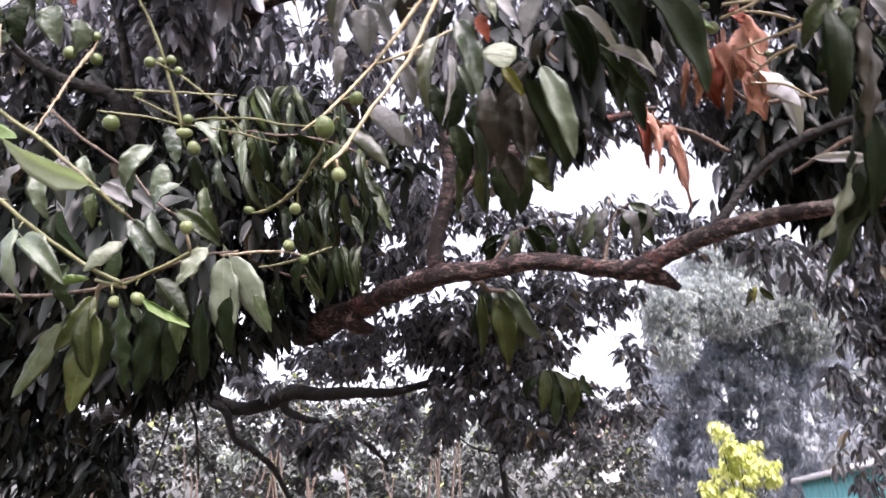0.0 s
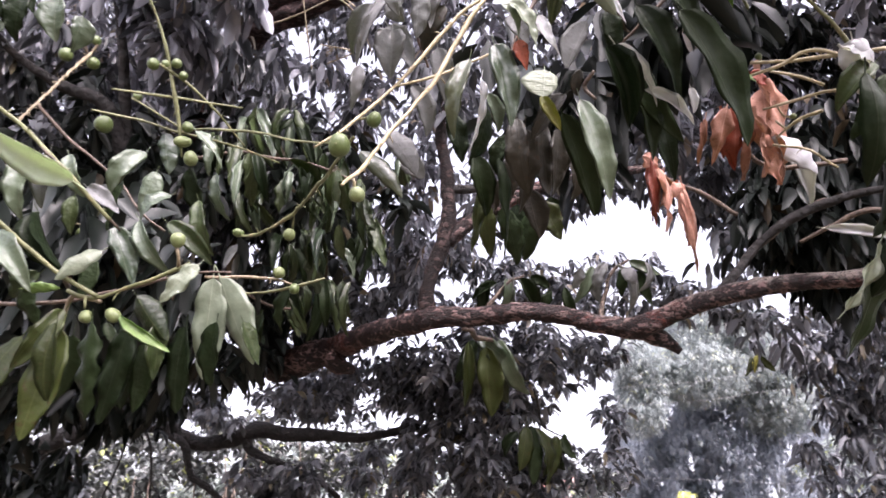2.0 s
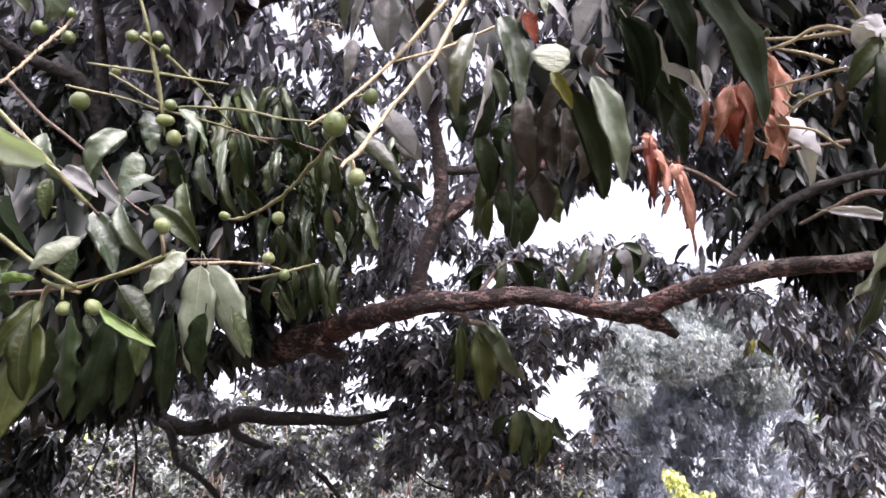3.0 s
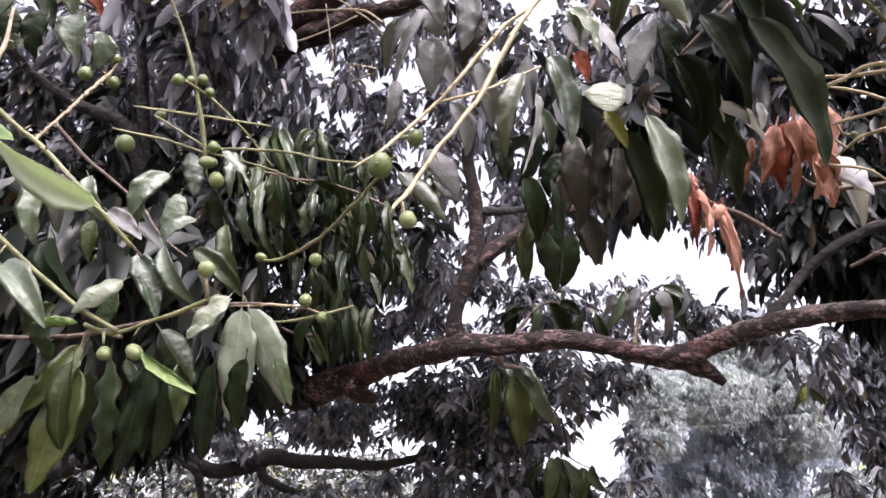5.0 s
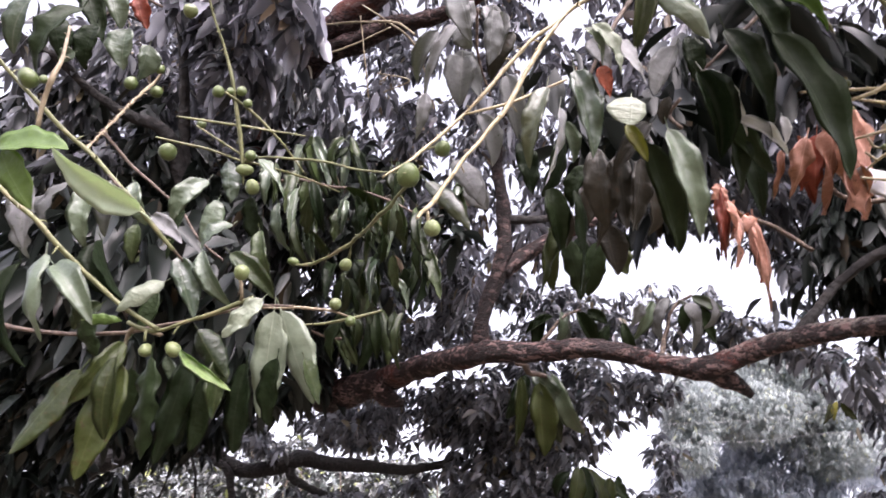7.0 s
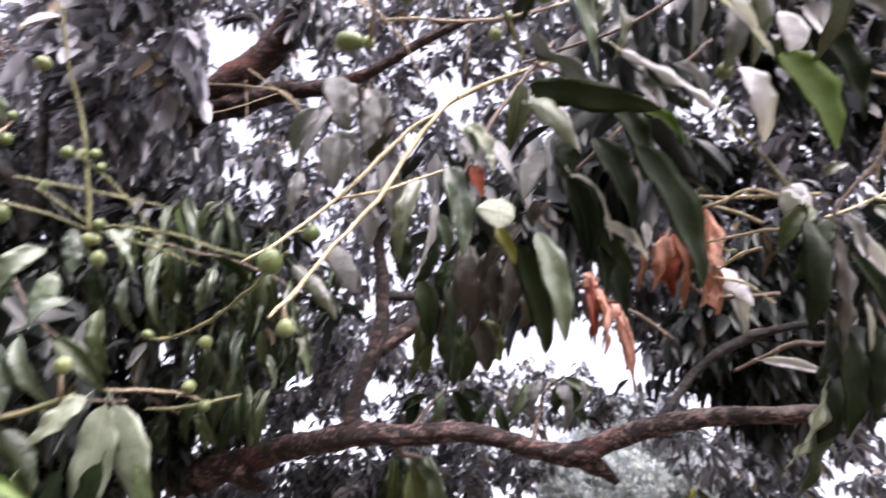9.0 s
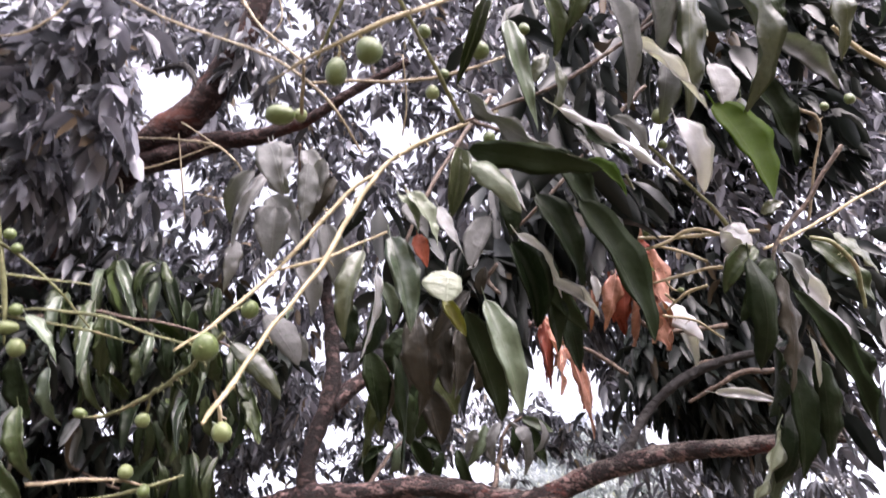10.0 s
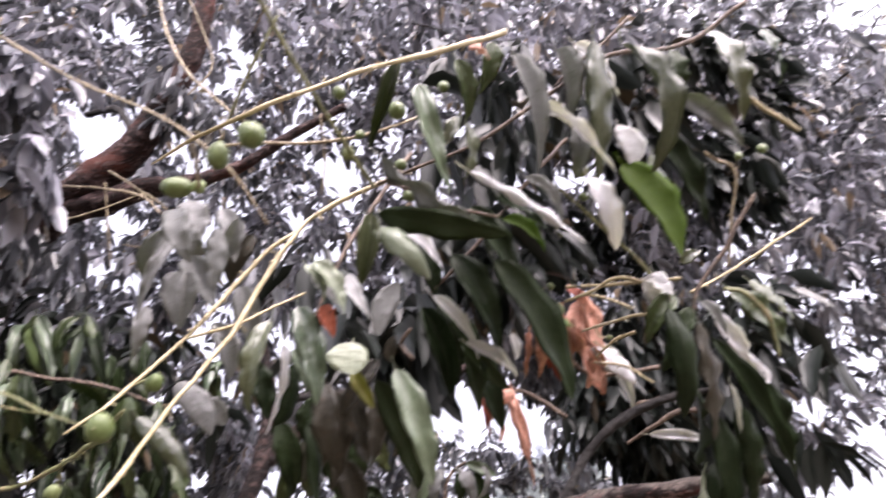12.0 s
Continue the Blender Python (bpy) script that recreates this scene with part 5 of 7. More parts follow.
leaf(crown_shoot, (0.245, 0.749, 2.983), (0.196, 0.854, 2.837), 0.030, 2, "folded", OLIVE)
leaf(crown_shoot, (0.360, 0.722, 2.986), (0.389, 0.796, 2.890), 0.042, -1, "soft", GREEN)
leaf(crown_shoot, (0.376, 0.806, 2.913), (0.337, 0.840, 2.850), 0.033, 21.5, "wavy", OLIVE)
leaf(crown_shoot, (0.386, 0.798, 2.888), (0.383, 0.860, 2.781), 0.038, -38.5, "soft", OLIVE)
leaf(crown_shoot, (0.221, 0.858, 2.828), (0.390, 0.861, 2.681), 0.039, 80, "wavy", ASH)
leaf(crown_shoot, (0.404, 0.849, 2.823), (0.475, 0.883, 2.731), 0.041, -9, "twist", ASH)
leaf(crown_shoot, (0.473, 0.695, 2.990), (0.515, 0.809, 2.759), 0.062, 0, "soft", ASH)
leaf(crown_shoot, (0.530, 0.751, 2.908), (0.668, 0.768, 2.752), 0.035, 10, "wavy", PALE)
leaf(crown_shoot, (0.658, 0.670, 3.050), (0.659, 0.825, 2.782), 0.055, 15, "wavy", OLIVE)
leaf(crown_shoot, (0.719, 0.664, 3.041), (0.768, 0.802, 2.781), 0.061, -10, "droop", OLIVE)
leaf(crown_shoot, (0.705, 0.758, 2.885), (0.732, 0.793, 2.803), 0.068, 0, "blunt", PALE)
leaf(crown_shoot, (0.709, 0.796, 2.807), (0.814, 0.859, 2.622), 0.106, 0, "flat", VIVID)
leaf(crown_shoot, (0.844, 0.803, 2.921), (0.932, 0.878, 2.743), 0.061, 20, "wavy", DARK)
leaf(crown_shoot, (0.662, 0.857, 2.825), (0.717, 0.923, 2.682), 0.049, 0, "droop", PALE)
leaf(crown_shoot, (0.919, 0.761, 3.031), (1.050, 0.793, 2.909), 0.053, 38.5, "wavy", ASH)
leaf(crown_shoot, (0.938, 0.634, 3.099), (0.997, 0.727, 2.907), 0.067, 0, "droop", OLIVE)
leaf(crown_shoot, (0.384, 0.820, 2.767), (0.587, 0.829, 2.606), 0.023, 5, "wavy", PALE)
leaf(crown_shoot, (0.417, 0.869, 2.795), (0.575, 0.893, 2.677), 0.041, 13.5, "wavy", DARK)
leaf(crown_shoot, (0.854, 0.675, 3.072), (0.883, 0.744, 2.982), 0.051, -2, "droop", DARK)
leaf(crown_shoot, (0.528, 0.880, 2.832), (0.609, 0.911, 2.741), 0.045, -18.5, "soft", ASH)
leaf(crown_shoot, (0.600, 0.722, 3.082), (0.627, 0.803, 2.945), 0.053, 10, "folded", ASH)
leaf(crown_shoot, (0.466, 0.737, 3.098), (0.437, 0.816, 3.011), 0.048, 13, "twist", GREEN)
leaf(crown_shoot, (0.660, 0.814, 2.956), (0.657, 0.896, 2.858), 0.048, 25.5, "droop", ASH)
leaf(crown_shoot, (0.854, 0.860, 2.930), (0.876, 0.941, 2.827), 0.057, -20, "wavy", OLIVE)
leaf(crown_shoot, (0.660, 0.731, 3.135), (0.773, 0.787, 3.038), 0.053, 10, "wavy", PALE)
leaf(crown_shoot, (1.134, 0.649, 3.189), (1.185, 0.728, 3.081), 0.066, 0, "twist", GREY)
leaf(crown_shoot, (0.385, 0.689, 3.018), (0.429, 0.708, 2.984), 0.042, 0, "crumpled", DEAD)
low_right_shoot = twig(mango_tree, [(1.334, 1.067, 3.063, 0.0062), (1.254, 1.181, 2.948, 0.0062), (1.172, 1.249, 2.856, 0.0061), (1.148, 1.286, 2.786, 0.0046)], TWIG, "twig")
leaf(low_right_shoot, (1.015, 1.200, 2.750), (1.048, 1.338, 2.510), 0.067, 10, "droop", DARK)
leaf(low_right_shoot, (1.096, 1.211, 2.715), (1.108, 1.344, 2.455), 0.067, -10, "wavy", UMBER)
leaf(low_right_shoot, (1.118, 1.215, 2.673), (1.307, 1.358, 2.355), 0.052, 15, "soft", DARK)
# Pale blades standing in for a bright patch of leaf and sky.
leaf(low_right_shoot, (1.222, 1.274, 2.798), (1.347, 1.360, 2.662), 0.062, 20, "withered", PALE)
leaf(low_right_shoot, (1.321, 1.345, 2.718), (1.457, 1.436, 2.575), 0.07, -10, "withered", PALE)
leaf(low_right_shoot, (1.186, 1.298, 2.588), (1.211, 1.387, 2.475), 0.02, 10, "twist", PALE)
leaf(low_right_shoot, (1.028, 1.221, 2.883), (1.091, 1.313, 2.782), 0.088, 20, "withered", PALE)
leaf(low_right_shoot, (0.996, 1.224, 2.854), (1.065, 1.235, 2.782), 0.088, -30, "withered", PALE)
leaf(low_right_shoot, (1.213, 1.186, 2.810), (1.356, 1.226, 2.660), 0.069, 10, "wavy", GREEN)
leaf(low_right_shoot, (1.282, 1.175, 2.836), (1.395, 1.207, 2.736), 0.065, -21, "wavy", OLIVE)
leaf(low_right_shoot, (1.132, 1.335, 2.527), (1.153, 1.470, 2.293), 0.062, 15, "soft", DARK)
leaf(low_right_shoot, (1.133, 1.457, 2.423), (1.106, 1.647, 2.157), 0.112, -15, "flat", DARK)
leaf(low_right_shoot, (1.101, 1.422, 2.403), (1.008, 1.524, 2.230), 0.04, -15, "wavy", SAGE)
leaf(low_right_shoot, (1.092, 1.211, 2.764), (1.009, 1.305, 2.624), 0.055, 31.5, "wavy", DARK)
leaf(low_right_shoot, (1.066, 1.221, 2.806), (0.987, 1.296, 2.704), 0.061, 22.5, "droop", GREEN)
leaf(low_right_shoot, (1.126, 1.204, 2.780), (1.208, 1.258, 2.694), 0.055, 2.5, "soft", ASH)
leaf(low_right_shoot, (1.200, 1.314, 2.534), (1.247, 1.465, 2.341), 0.065, 20, "wavy", DARK)
leaf(low_right_shoot, (1.282, 1.281, 2.584), (1.355, 1.401, 2.421), 0.057, 10.5, "wavy", DARK)
leaf(low_right_shoot, (1.113, 1.347, 2.612), (1.144, 1.478, 2.447), 0.058, -17, "wavy", DARK)
leaf(low_right_shoot, (1.142, 1.414, 2.429), (1.111, 1.511, 2.289), 0.067, 0, "droop", DARK)
leaf(low_right_shoot, (1.088, 1.176, 2.886), (1.146, 1.146, 2.907), 0.037, 11.5, "wavy", OLIVE)
leaf(low_right_shoot, (1.098, 1.760, 2.975), (1.265, 1.808, 2.874), 0.081, 0, "wavy", PALE)
leaf(low_right_shoot, (1.381, 1.998, 2.775), (1.622, 1.978, 2.736), 0.042, 0, "flat", PALE)
hanging_shoot = twig(mango_tree, [(0.152, 2.975, 2.691, 0.0158), (0.236, 3.145, 2.699, 0.0138), (0.313, 3.205, 2.701, 0.0112)], TWIG, "twig")
leaf(hanging_shoot, (0.186, 3.205, 2.692), (0.180, 3.351, 2.385), 0.069, 2.5, "soft", MOSS)
leaf(hanging_shoot, (0.281, 3.218, 2.674), (0.325, 3.379, 2.346), 0.133, 15.5, "wavy", MOSS)
leaf(hanging_shoot, (0.346, 3.247, 2.729), (0.519, 3.360, 2.474), 0.108, 16.5, "droop", GREY)
leaf(hanging_shoot, (0.246, 3.242, 2.732), (0.428, 3.286, 2.601), 0.092, -1.5, "droop", GREY)
leaf(hanging_shoot, (0.325, 3.302, 2.733), (0.421, 3.466, 2.445), 0.110, 7.5, "droop", GREEN)
leaf(hanging_shoot, (0.223, 3.297, 2.734), (0.132, 3.408, 2.530), 0.094, -6, "wavy", DARK)
gap_shoot = twig(mango_tree, [(0.779, 2.879, 2.703, 0.0127), (0.827, 2.910, 2.855, 0.0105), (0.866, 2.898, 2.982, 0.0080), (0.950, 2.866, 3.046, 0.0054)], TWIG, "twig")
leaf(gap_shoot, (0.773, 2.881, 3.006), (0.685, 2.974, 2.834), 0.066, 0.5, "soft", GREY)
leaf(gap_shoot, (0.845, 2.879, 3.015), (0.823, 2.947, 2.827), 0.071, 47.5, "droop", ASH)
leaf(gap_shoot, (0.885, 2.876, 3.023), (0.955, 2.949, 2.790), 0.066, -43.5, "droop", ASH)
leaf(gap_shoot, (0.999, 2.889, 3.008), (1.088, 2.981, 2.848), 0.061, 22, "wavy", DARK)
leaf(gap_shoot, (0.943, 2.931, 3.031), (0.938, 3.004, 2.900), 0.057, 52, "twist", DARK)
leaf(gap_shoot, (0.951, 2.868, 3.042), (1.113, 2.903, 2.990), 0.056, 22, "wavy", GREY)
leaf(gap_shoot, (0.821, 2.931, 3.023), (0.742, 2.979, 2.930), 0.052, -8, "soft", DARK)
leaf(gap_shoot, (0.638, 2.931, 2.907), (0.713, 3.015, 2.761), 0.056, 22.5, "droop", DARK)
leaf(gap_shoot, (0.583, 2.984, 2.911), (0.535, 3.053, 2.783), 0.052, 41, "wavy", DARK)
gap_shoot_b = twig(mango_tree, [(0.217, 2.854, 2.707, 0.0102), (0.295, 2.904, 2.828, 0.0092), (0.369, 2.913, 2.921, 0.0080), (0.434, 2.902, 2.944, 0.0054)], TWIG, "twig")
leaf(gap_shoot_b, (0.262, 2.913, 2.913), (0.232, 3.002, 2.750), 0.061, 29, "soft", DARK)
leaf(gap_shoot_b, (0.341, 2.908, 2.928), (0.325, 2.978, 2.800), 0.066, -33.5, "droop", GREY)
leaf(gap_shoot_b, (0.414, 2.908, 2.933), (0.512, 2.981, 2.808), 0.061, -11, "folded", DARK)
leaf(gap_shoot_b, (0.381, 2.902, 2.940), (0.408, 2.981, 2.801), 0.056, 49.5, "twist", ASH)
leaf(gap_shoot_b, (0.466, 2.902, 2.946), (0.565, 2.935, 2.895), 0.056, 17.5, "wavy", DARK)
leaf(gap_shoot_b, (0.303, 2.918, 2.906), (0.183, 2.959, 2.825), 0.051, 16.5, "folded", DARK)
leaf(gap_shoot, (0.798, 2.750, 2.967), (0.761, 2.815, 2.832), 0.055, 13.5, "droop", ASH)
leaf(gap_shoot, (0.893, 2.803, 2.962), (0.964, 2.830, 2.898), 0.076, -19.5, "droop", ASH)
leaf(gap_shoot, (0.981, 2.737, 2.977), (0.956, 2.802, 2.842), 0.055, -43, "droop", ASH)
leaf(gap_shoot, (0.701, 2.814, 2.956), (0.657, 2.864, 2.854), 0.066, -6, "wavy", ASH)
low_shoot = twig(mango_tree, [(0.599, 3.677, 2.589, 0.0064), (0.666, 3.914, 2.549, 0.0068), (0.725, 4.113, 2.473, 0.0053), (0.880, 4.186, 2.422, 0.0036)], BARK_DARK, "twig")
leaf(low_shoot, (0.611, 4.051, 2.452), (0.573, 4.115, 2.196), 0.098, -6.5, "soft", MOSS)
leaf(low_shoot, (0.643, 4.076, 2.465), (0.661, 4.146, 2.120), 0.105, 16, "wavy", DARK)
leaf(low_shoot, (0.667, 4.050, 2.448), (0.732, 4.176, 2.175), 0.086, -50, "droop", MOSS)
leaf(low_shoot, (0.811, 4.114, 2.417), (0.750, 4.193, 2.131), 0.093, 9, "wavy", MOSS)
leaf(low_shoot, (0.853, 4.105, 2.431), (0.942, 4.115, 2.280), 0.066, 42, "twist", DARK)
leaf(low_shoot, (0.804, 4.165, 2.426), (0.885, 4.252, 2.234), 0.081, 21, "droop", DARK)
leaf(low_shoot, (0.572, 4.168, 2.442), (0.507, 4.242, 2.289), 0.074, 28.5, "droop", DARK)
leaf(side_twig, (1.301, 2.525, 2.458), (1.279, 2.561, 2.384), 0.026, 11, "wavy", OLIVE)
leaf(side_twig, (1.323, 2.520, 2.466), (1.317, 2.553, 2.398), 0.022, 35.5, "twist", YELLOW)
leaf(side_twig, (1.341, 2.521, 2.463), (1.401, 2.544, 2.409), 0.030, 53.5, "wavy", MOSS)
leaf(centre_shoot, (0.160, 1.106, 2.452), (0.161, 1.204, 2.301), 0.054, 0, "wavy", UMBER)
leaf(centre_shoot, (0.111, 1.250, 2.419), (0.115, 1.303, 2.355), 0.025, -4.5, "soft", UMBER)
leaf(centre_shoot, (0.142, 1.140, 2.463), (0.114, 1.195, 2.388), 0.039, 28.5, "droop", DARK)
leaf(centre_shoot, (0.078, 1.096, 2.532), (0.109, 1.145, 2.466), 0.033, -11.5, "soft", GREY)
leaf(centre_shoot, (0.293, 0.936, 2.526), (0.345, 1.009, 2.392), 0.048, 10, "folded", DARK)
leaf(centre_shoot, (0.160, 0.920, 2.579), (0.208, 0.953, 2.494), 0.031, 10, "twist", PALE)
leaf(centre_shoot, (0.109, 0.955, 2.614), (0.148, 0.973, 2.549), 0.044, 15, "wavy", ASH)
leaf(centre_shoot, (0.282, 1.268, 2.511), (0.303, 1.338, 2.422), 0.045, -23, "droop", UMBER)
leaf(centre_shoot, (0.223, 1.225, 2.498), (0.268, 1.293, 2.406), 0.040, 20, "twist", UMBER)
leaf(centre_shoot, (-0.197, 1.243, 2.468), (-0.093, 1.255, 2.357), 0.042, -12.5, "soft", OLIVE)
leaf(centre_shoot, (-0.116, 1.510, 2.641), (-0.055, 1.536, 2.593), 0.059, 6, "soft", ASH)
leaf(centre_shoot, (-0.159, 1.182, 2.886), (-0.121, 1.210, 2.842), 0.048, 12, "droop", ASH)
leaf(centre_shoot, (-0.051, 1.146, 2.902), (-0.084, 1.213, 2.829), 0.044, -18, "folded", ASH)
leaf(centre_shoot, (-0.168, 1.176, 2.974), (-0.137, 1.191, 2.866), 0.067, 0, "wavy", ASH)
leaf(centre_shoot, (-0.093, 1.176, 2.955), (-0.055, 1.207, 2.826), 0.056, 3.5, "wavy", ASH)
leaf(centre_shoot, (-0.165, 1.259, 2.875), (-0.091, 1.281, 2.747), 0.070, 10, "wavy", ASH)
leaf(centre_shoot, (-0.215, 1.265, 2.959), (-0.263, 1.358, 2.861), 0.047, 2, "droop", ASH)
leaf(centre_shoot, (-0.021, 1.240, 2.939), (-0.070, 1.324, 2.852), 0.054, 0, "twist", UMBER)
leaf(fork_limb_b, (0.151, 1.828, 2.694), (0.174, 1.939, 2.558), 0.056, 10, "soft", MOSS)
leaf(fork_limb_b, (0.199, 1.832, 2.689), (0.263, 1.951, 2.542), 0.081, -15, "wavy", DARK)
leaf(fork_limb_b, (0.305, 1.878, 2.717), (0.291, 1.990, 2.578), 0.068, 20, "soft", DARK)
leaf(fork_limb_b, (0.315, 1.824, 2.713), (0.404, 1.911, 2.624), 0.084, -10, "wavy", MOSS)
leaf(fork_limb_b, (0.259, 1.914, 2.752), (0.254, 2.013, 2.636), 0.074, 30, "soft", DARK)
leaf(fork_limb_b, (0.376, 1.901, 2.784), (0.374, 1.986, 2.693), 0.081, 0, "soft", DARK)
small_shoot = twig(mango_tree, [(-1.041, 2.305, 3.132, 0.0070), (-0.827, 2.211, 3.109, 0.0068), (-0.679, 2.181, 3.071, 0.0055), (-0.492, 2.155, 3.028, 0.0054), (-0.314, 2.192, 2.974, 0.0043)], TWIG, "twig")
leaf(small_shoot, (-0.935, 2.172, 3.173), (-0.904, 2.171, 2.983), 0.045, -8, "droop", GREEN)
leaf(small_shoot, (-0.831, 2.217, 3.160), (-0.835, 2.194, 2.945), 0.052, 12, "wavy", GREEN)
leaf(small_shoot, (-0.904, 2.126, 3.113), (-0.899, 2.147, 2.947), 0.049, 5.5, "droop", GREY)
leaf(small_shoot, (-0.887, 2.119, 3.126), (-0.875, 2.186, 2.942), 0.044, -30, "wavy", GREEN)
leaf(small_shoot, (-0.949, 2.172, 3.172), (-0.905, 2.214, 2.970), 0.041, 2.5, "soft", DARK)
leaf(small_shoot, (-0.866, 2.117, 3.090), (-0.934, 2.208, 3.008), 0.051, -3, "wavy", DARK)
leaf(small_shoot, (-0.783, 2.236, 3.130), (-0.681, 2.175, 2.925), 0.050, 22, "wavy", GREEN)
leaf(small_shoot, (-0.726, 2.140, 2.998), (-0.733, 2.228, 2.839), 0.040, 4, "wavy", DARK)
leaf(small_shoot, (-0.705, 2.055, 3.007), (-0.645, 2.132, 2.830), 0.048, -16, "droop", DARK)
leaf(small_shoot, (-0.786, 2.161, 3.037), (-0.779, 2.126, 2.823), 0.043, 4, "soft", GREY)
leaf(small_shoot, (-0.697, 2.048, 2.938), (-0.727, 2.183, 2.844), 0.048, 13.5, "wavy", GREEN)
leaf(small_shoot, (-0.744, 2.097, 3.032), (-0.750, 2.164, 2.911), 0.045, 8, "wavy", GREEN)
leaf(small_shoot, (-0.510, 2.106, 2.970), (-0.521, 2.114, 2.826), 0.040, -27.5, "droop", DARK)
leaf(small_shoot, (-0.528, 2.040, 2.944), (-0.506, 2.177, 2.806), 0.041, -19, "wavy", DARK)
leaf(small_shoot, (-0.592, 2.141, 2.985), (-0.589, 2.149, 2.842), 0.039, -4.5, "droop", GREY)
leaf(small_shoot, (-0.495, 2.059, 2.933), (-0.483, 2.142, 2.806), 0.047, 18.5, "droop", DARK)
leaf(small_shoot, (-0.574, 2.034, 2.972), (-0.496, 2.206, 2.883), 0.044, -42, "folded", GREEN)
leaf(small_shoot, (-0.599, 2.105, 2.925), (-0.608, 2.139, 2.799), 0.048, 25, "wavy", GREEN)
leaf(small_shoot, (-0.553, 2.058, 2.972), (-0.581, 2.117, 2.820), 0.045, 67.5, "droop", GREY)
leaf(small_shoot, (-0.786, 2.204, 2.919), (-0.709, 2.274, 2.755), 0.043, 16, "droop", GREEN)
leaf(small_shoot, (-0.738, 2.190, 2.886), (-0.701, 2.396, 2.861), 0.040, -21.5, "droop", GREEN)
leaf(small_shoot, (-0.739, 2.256, 2.952), (-0.699, 2.296, 2.777), 0.049, -5, "droop", GREY)
leaf(small_shoot, (-0.790, 2.210, 2.908), (-0.800, 2.288, 2.767), 0.038, -31, "wavy", GREEN)
leaf(small_shoot, (-0.746, 2.294, 3.029), (-0.720, 2.288, 2.847), 0.040, 5, "wavy", GREEN)
leaf(small_shoot, (-0.487, 2.266, 3.035), (-0.442, 2.162, 2.776), 0.051, 28, "droop", GREY)
leaf(small_shoot, (-0.390, 1.989, 2.901), (-0.384, 2.108, 2.796), 0.035, 13, "droop", GREEN)
leaf(small_shoot, (-0.467, 2.109, 2.927), (-0.431, 2.134, 2.799), 0.036, 37.5, "wavy", GREEN)
leaf(small_shoot, (-0.433, 2.165, 2.953), (-0.473, 2.205, 2.749), 0.044, -57, "wavy", DARK)
leaf(small_shoot, (-0.473, 2.146, 2.943), (-0.475, 2.215, 2.819), 0.048, 34.5, "wavy", GREY)
leaf(small_shoot, (-0.474, 2.157, 2.943), (-0.438, 2.251, 2.776), 0.038, -47.5, "droop", DARK)
leaf(small_shoot, (-0.459, 2.176, 2.930), (-0.488, 2.183, 2.745), 0.040, -1.5, "soft", GREEN)
leaf(small_shoot, (-0.318, 2.146, 2.974), (-0.308, 2.127, 2.774), 0.037, -18, "droop", GREEN)
leaf(small_shoot, (-0.406, 2.086, 2.910), (-0.398, 2.104, 2.708), 0.037, -29, "twist", GREY)
leaf(small_shoot, (-0.368, 2.007, 2.871), (-0.351, 2.168, 2.817), 0.037, 35.5, "twist", GREEN)
leaf(small_shoot, (-0.374, 2.064, 2.932), (-0.344, 2.183, 2.785), 0.038, -2.5, "wavy", GREEN)
leaf(small_shoot, (-0.380, 1.997, 2.909), (-0.406, 2.148, 2.807), 0.046, -11.5, "droop", GREY)
leaf(small_shoot, (-0.304, 2.112, 2.934), (-0.271, 2.136, 2.763), 0.040, 21, "droop", GREEN)
leaf(small_shoot, (-0.682, 2.278, 3.370), (-0.637, 2.261, 3.083), 0.053, 23, "droop", DARK)
leaf(small_shoot, (-0.612, 2.297, 3.320), (-0.520, 2.269, 3.077), 0.049, -5, "droop", DARK)
leaf(small_shoot, (-0.660, 2.231, 3.352), (-0.702, 2.256, 3.177), 0.045, 7, "droop", GREEN)
leaf(small_shoot, (-0.662, 2.271, 3.342), (-0.662, 2.342, 3.129), 0.048, -16.5, "twist", GREY)
leaf(small_shoot, (-0.651, 2.263, 3.337), (-0.751, 2.323, 3.157), 0.044, 26.5, "droop", DARK)
leaf(small_shoot, (-0.646, 2.252, 3.377), (-0.575, 2.314, 3.164), 0.044, -1.5, "wavy", GREEN)
leaf(small_shoot, (-0.795, 2.210, 3.340), (-0.814, 2.331, 3.228), 0.057, 34, "wavy", GREEN)
leaf(small_shoot, (-0.856, 2.328, 3.370), (-0.839, 2.267, 3.138), 0.040, 0.5, "droop", GREY)
leaf(small_shoot, (-0.860, 2.347, 3.357), (-0.836, 2.351, 3.159), 0.045, 3.5, "droop", GREEN)
leaf(small_shoot, (-0.791, 2.255, 3.320), (-0.716, 2.307, 3.104), 0.048, 31, "folded", GREEN)
leaf(small_shoot, (-0.808, 2.262, 3.369), (-0.690, 2.250, 3.100), 0.057, -12, "wavy", GREY)
leaf(small_shoot, (-0.555, 2.255, 3.174), (-0.540, 2.369, 3.054), 0.045, -19, "wavy", GREEN)
leaf(small_shoot, (-0.467, 2.342, 3.311), (-0.402, 2.384, 3.090), 0.050, 33, "wavy", GREEN)
leaf(small_shoot, (-0.436, 2.319, 3.314), (-0.441, 2.338, 3.107), 0.044, -15.5, "wavy", DARK)
leaf(small_shoot, (-0.543, 2.299, 3.238), (-0.564, 2.445, 3.104), 0.050, -32.5, "wavy", GREY)
leaf(small_shoot, (-0.508, 2.335, 3.217), (-0.490, 2.481, 3.042), 0.044, 6.5, "wavy", DARK)
leaf(small_shoot, (-0.572, 2.428, 2.861), (-0.499, 2.477, 2.715), 0.055, 2.5, "droop", DARK)
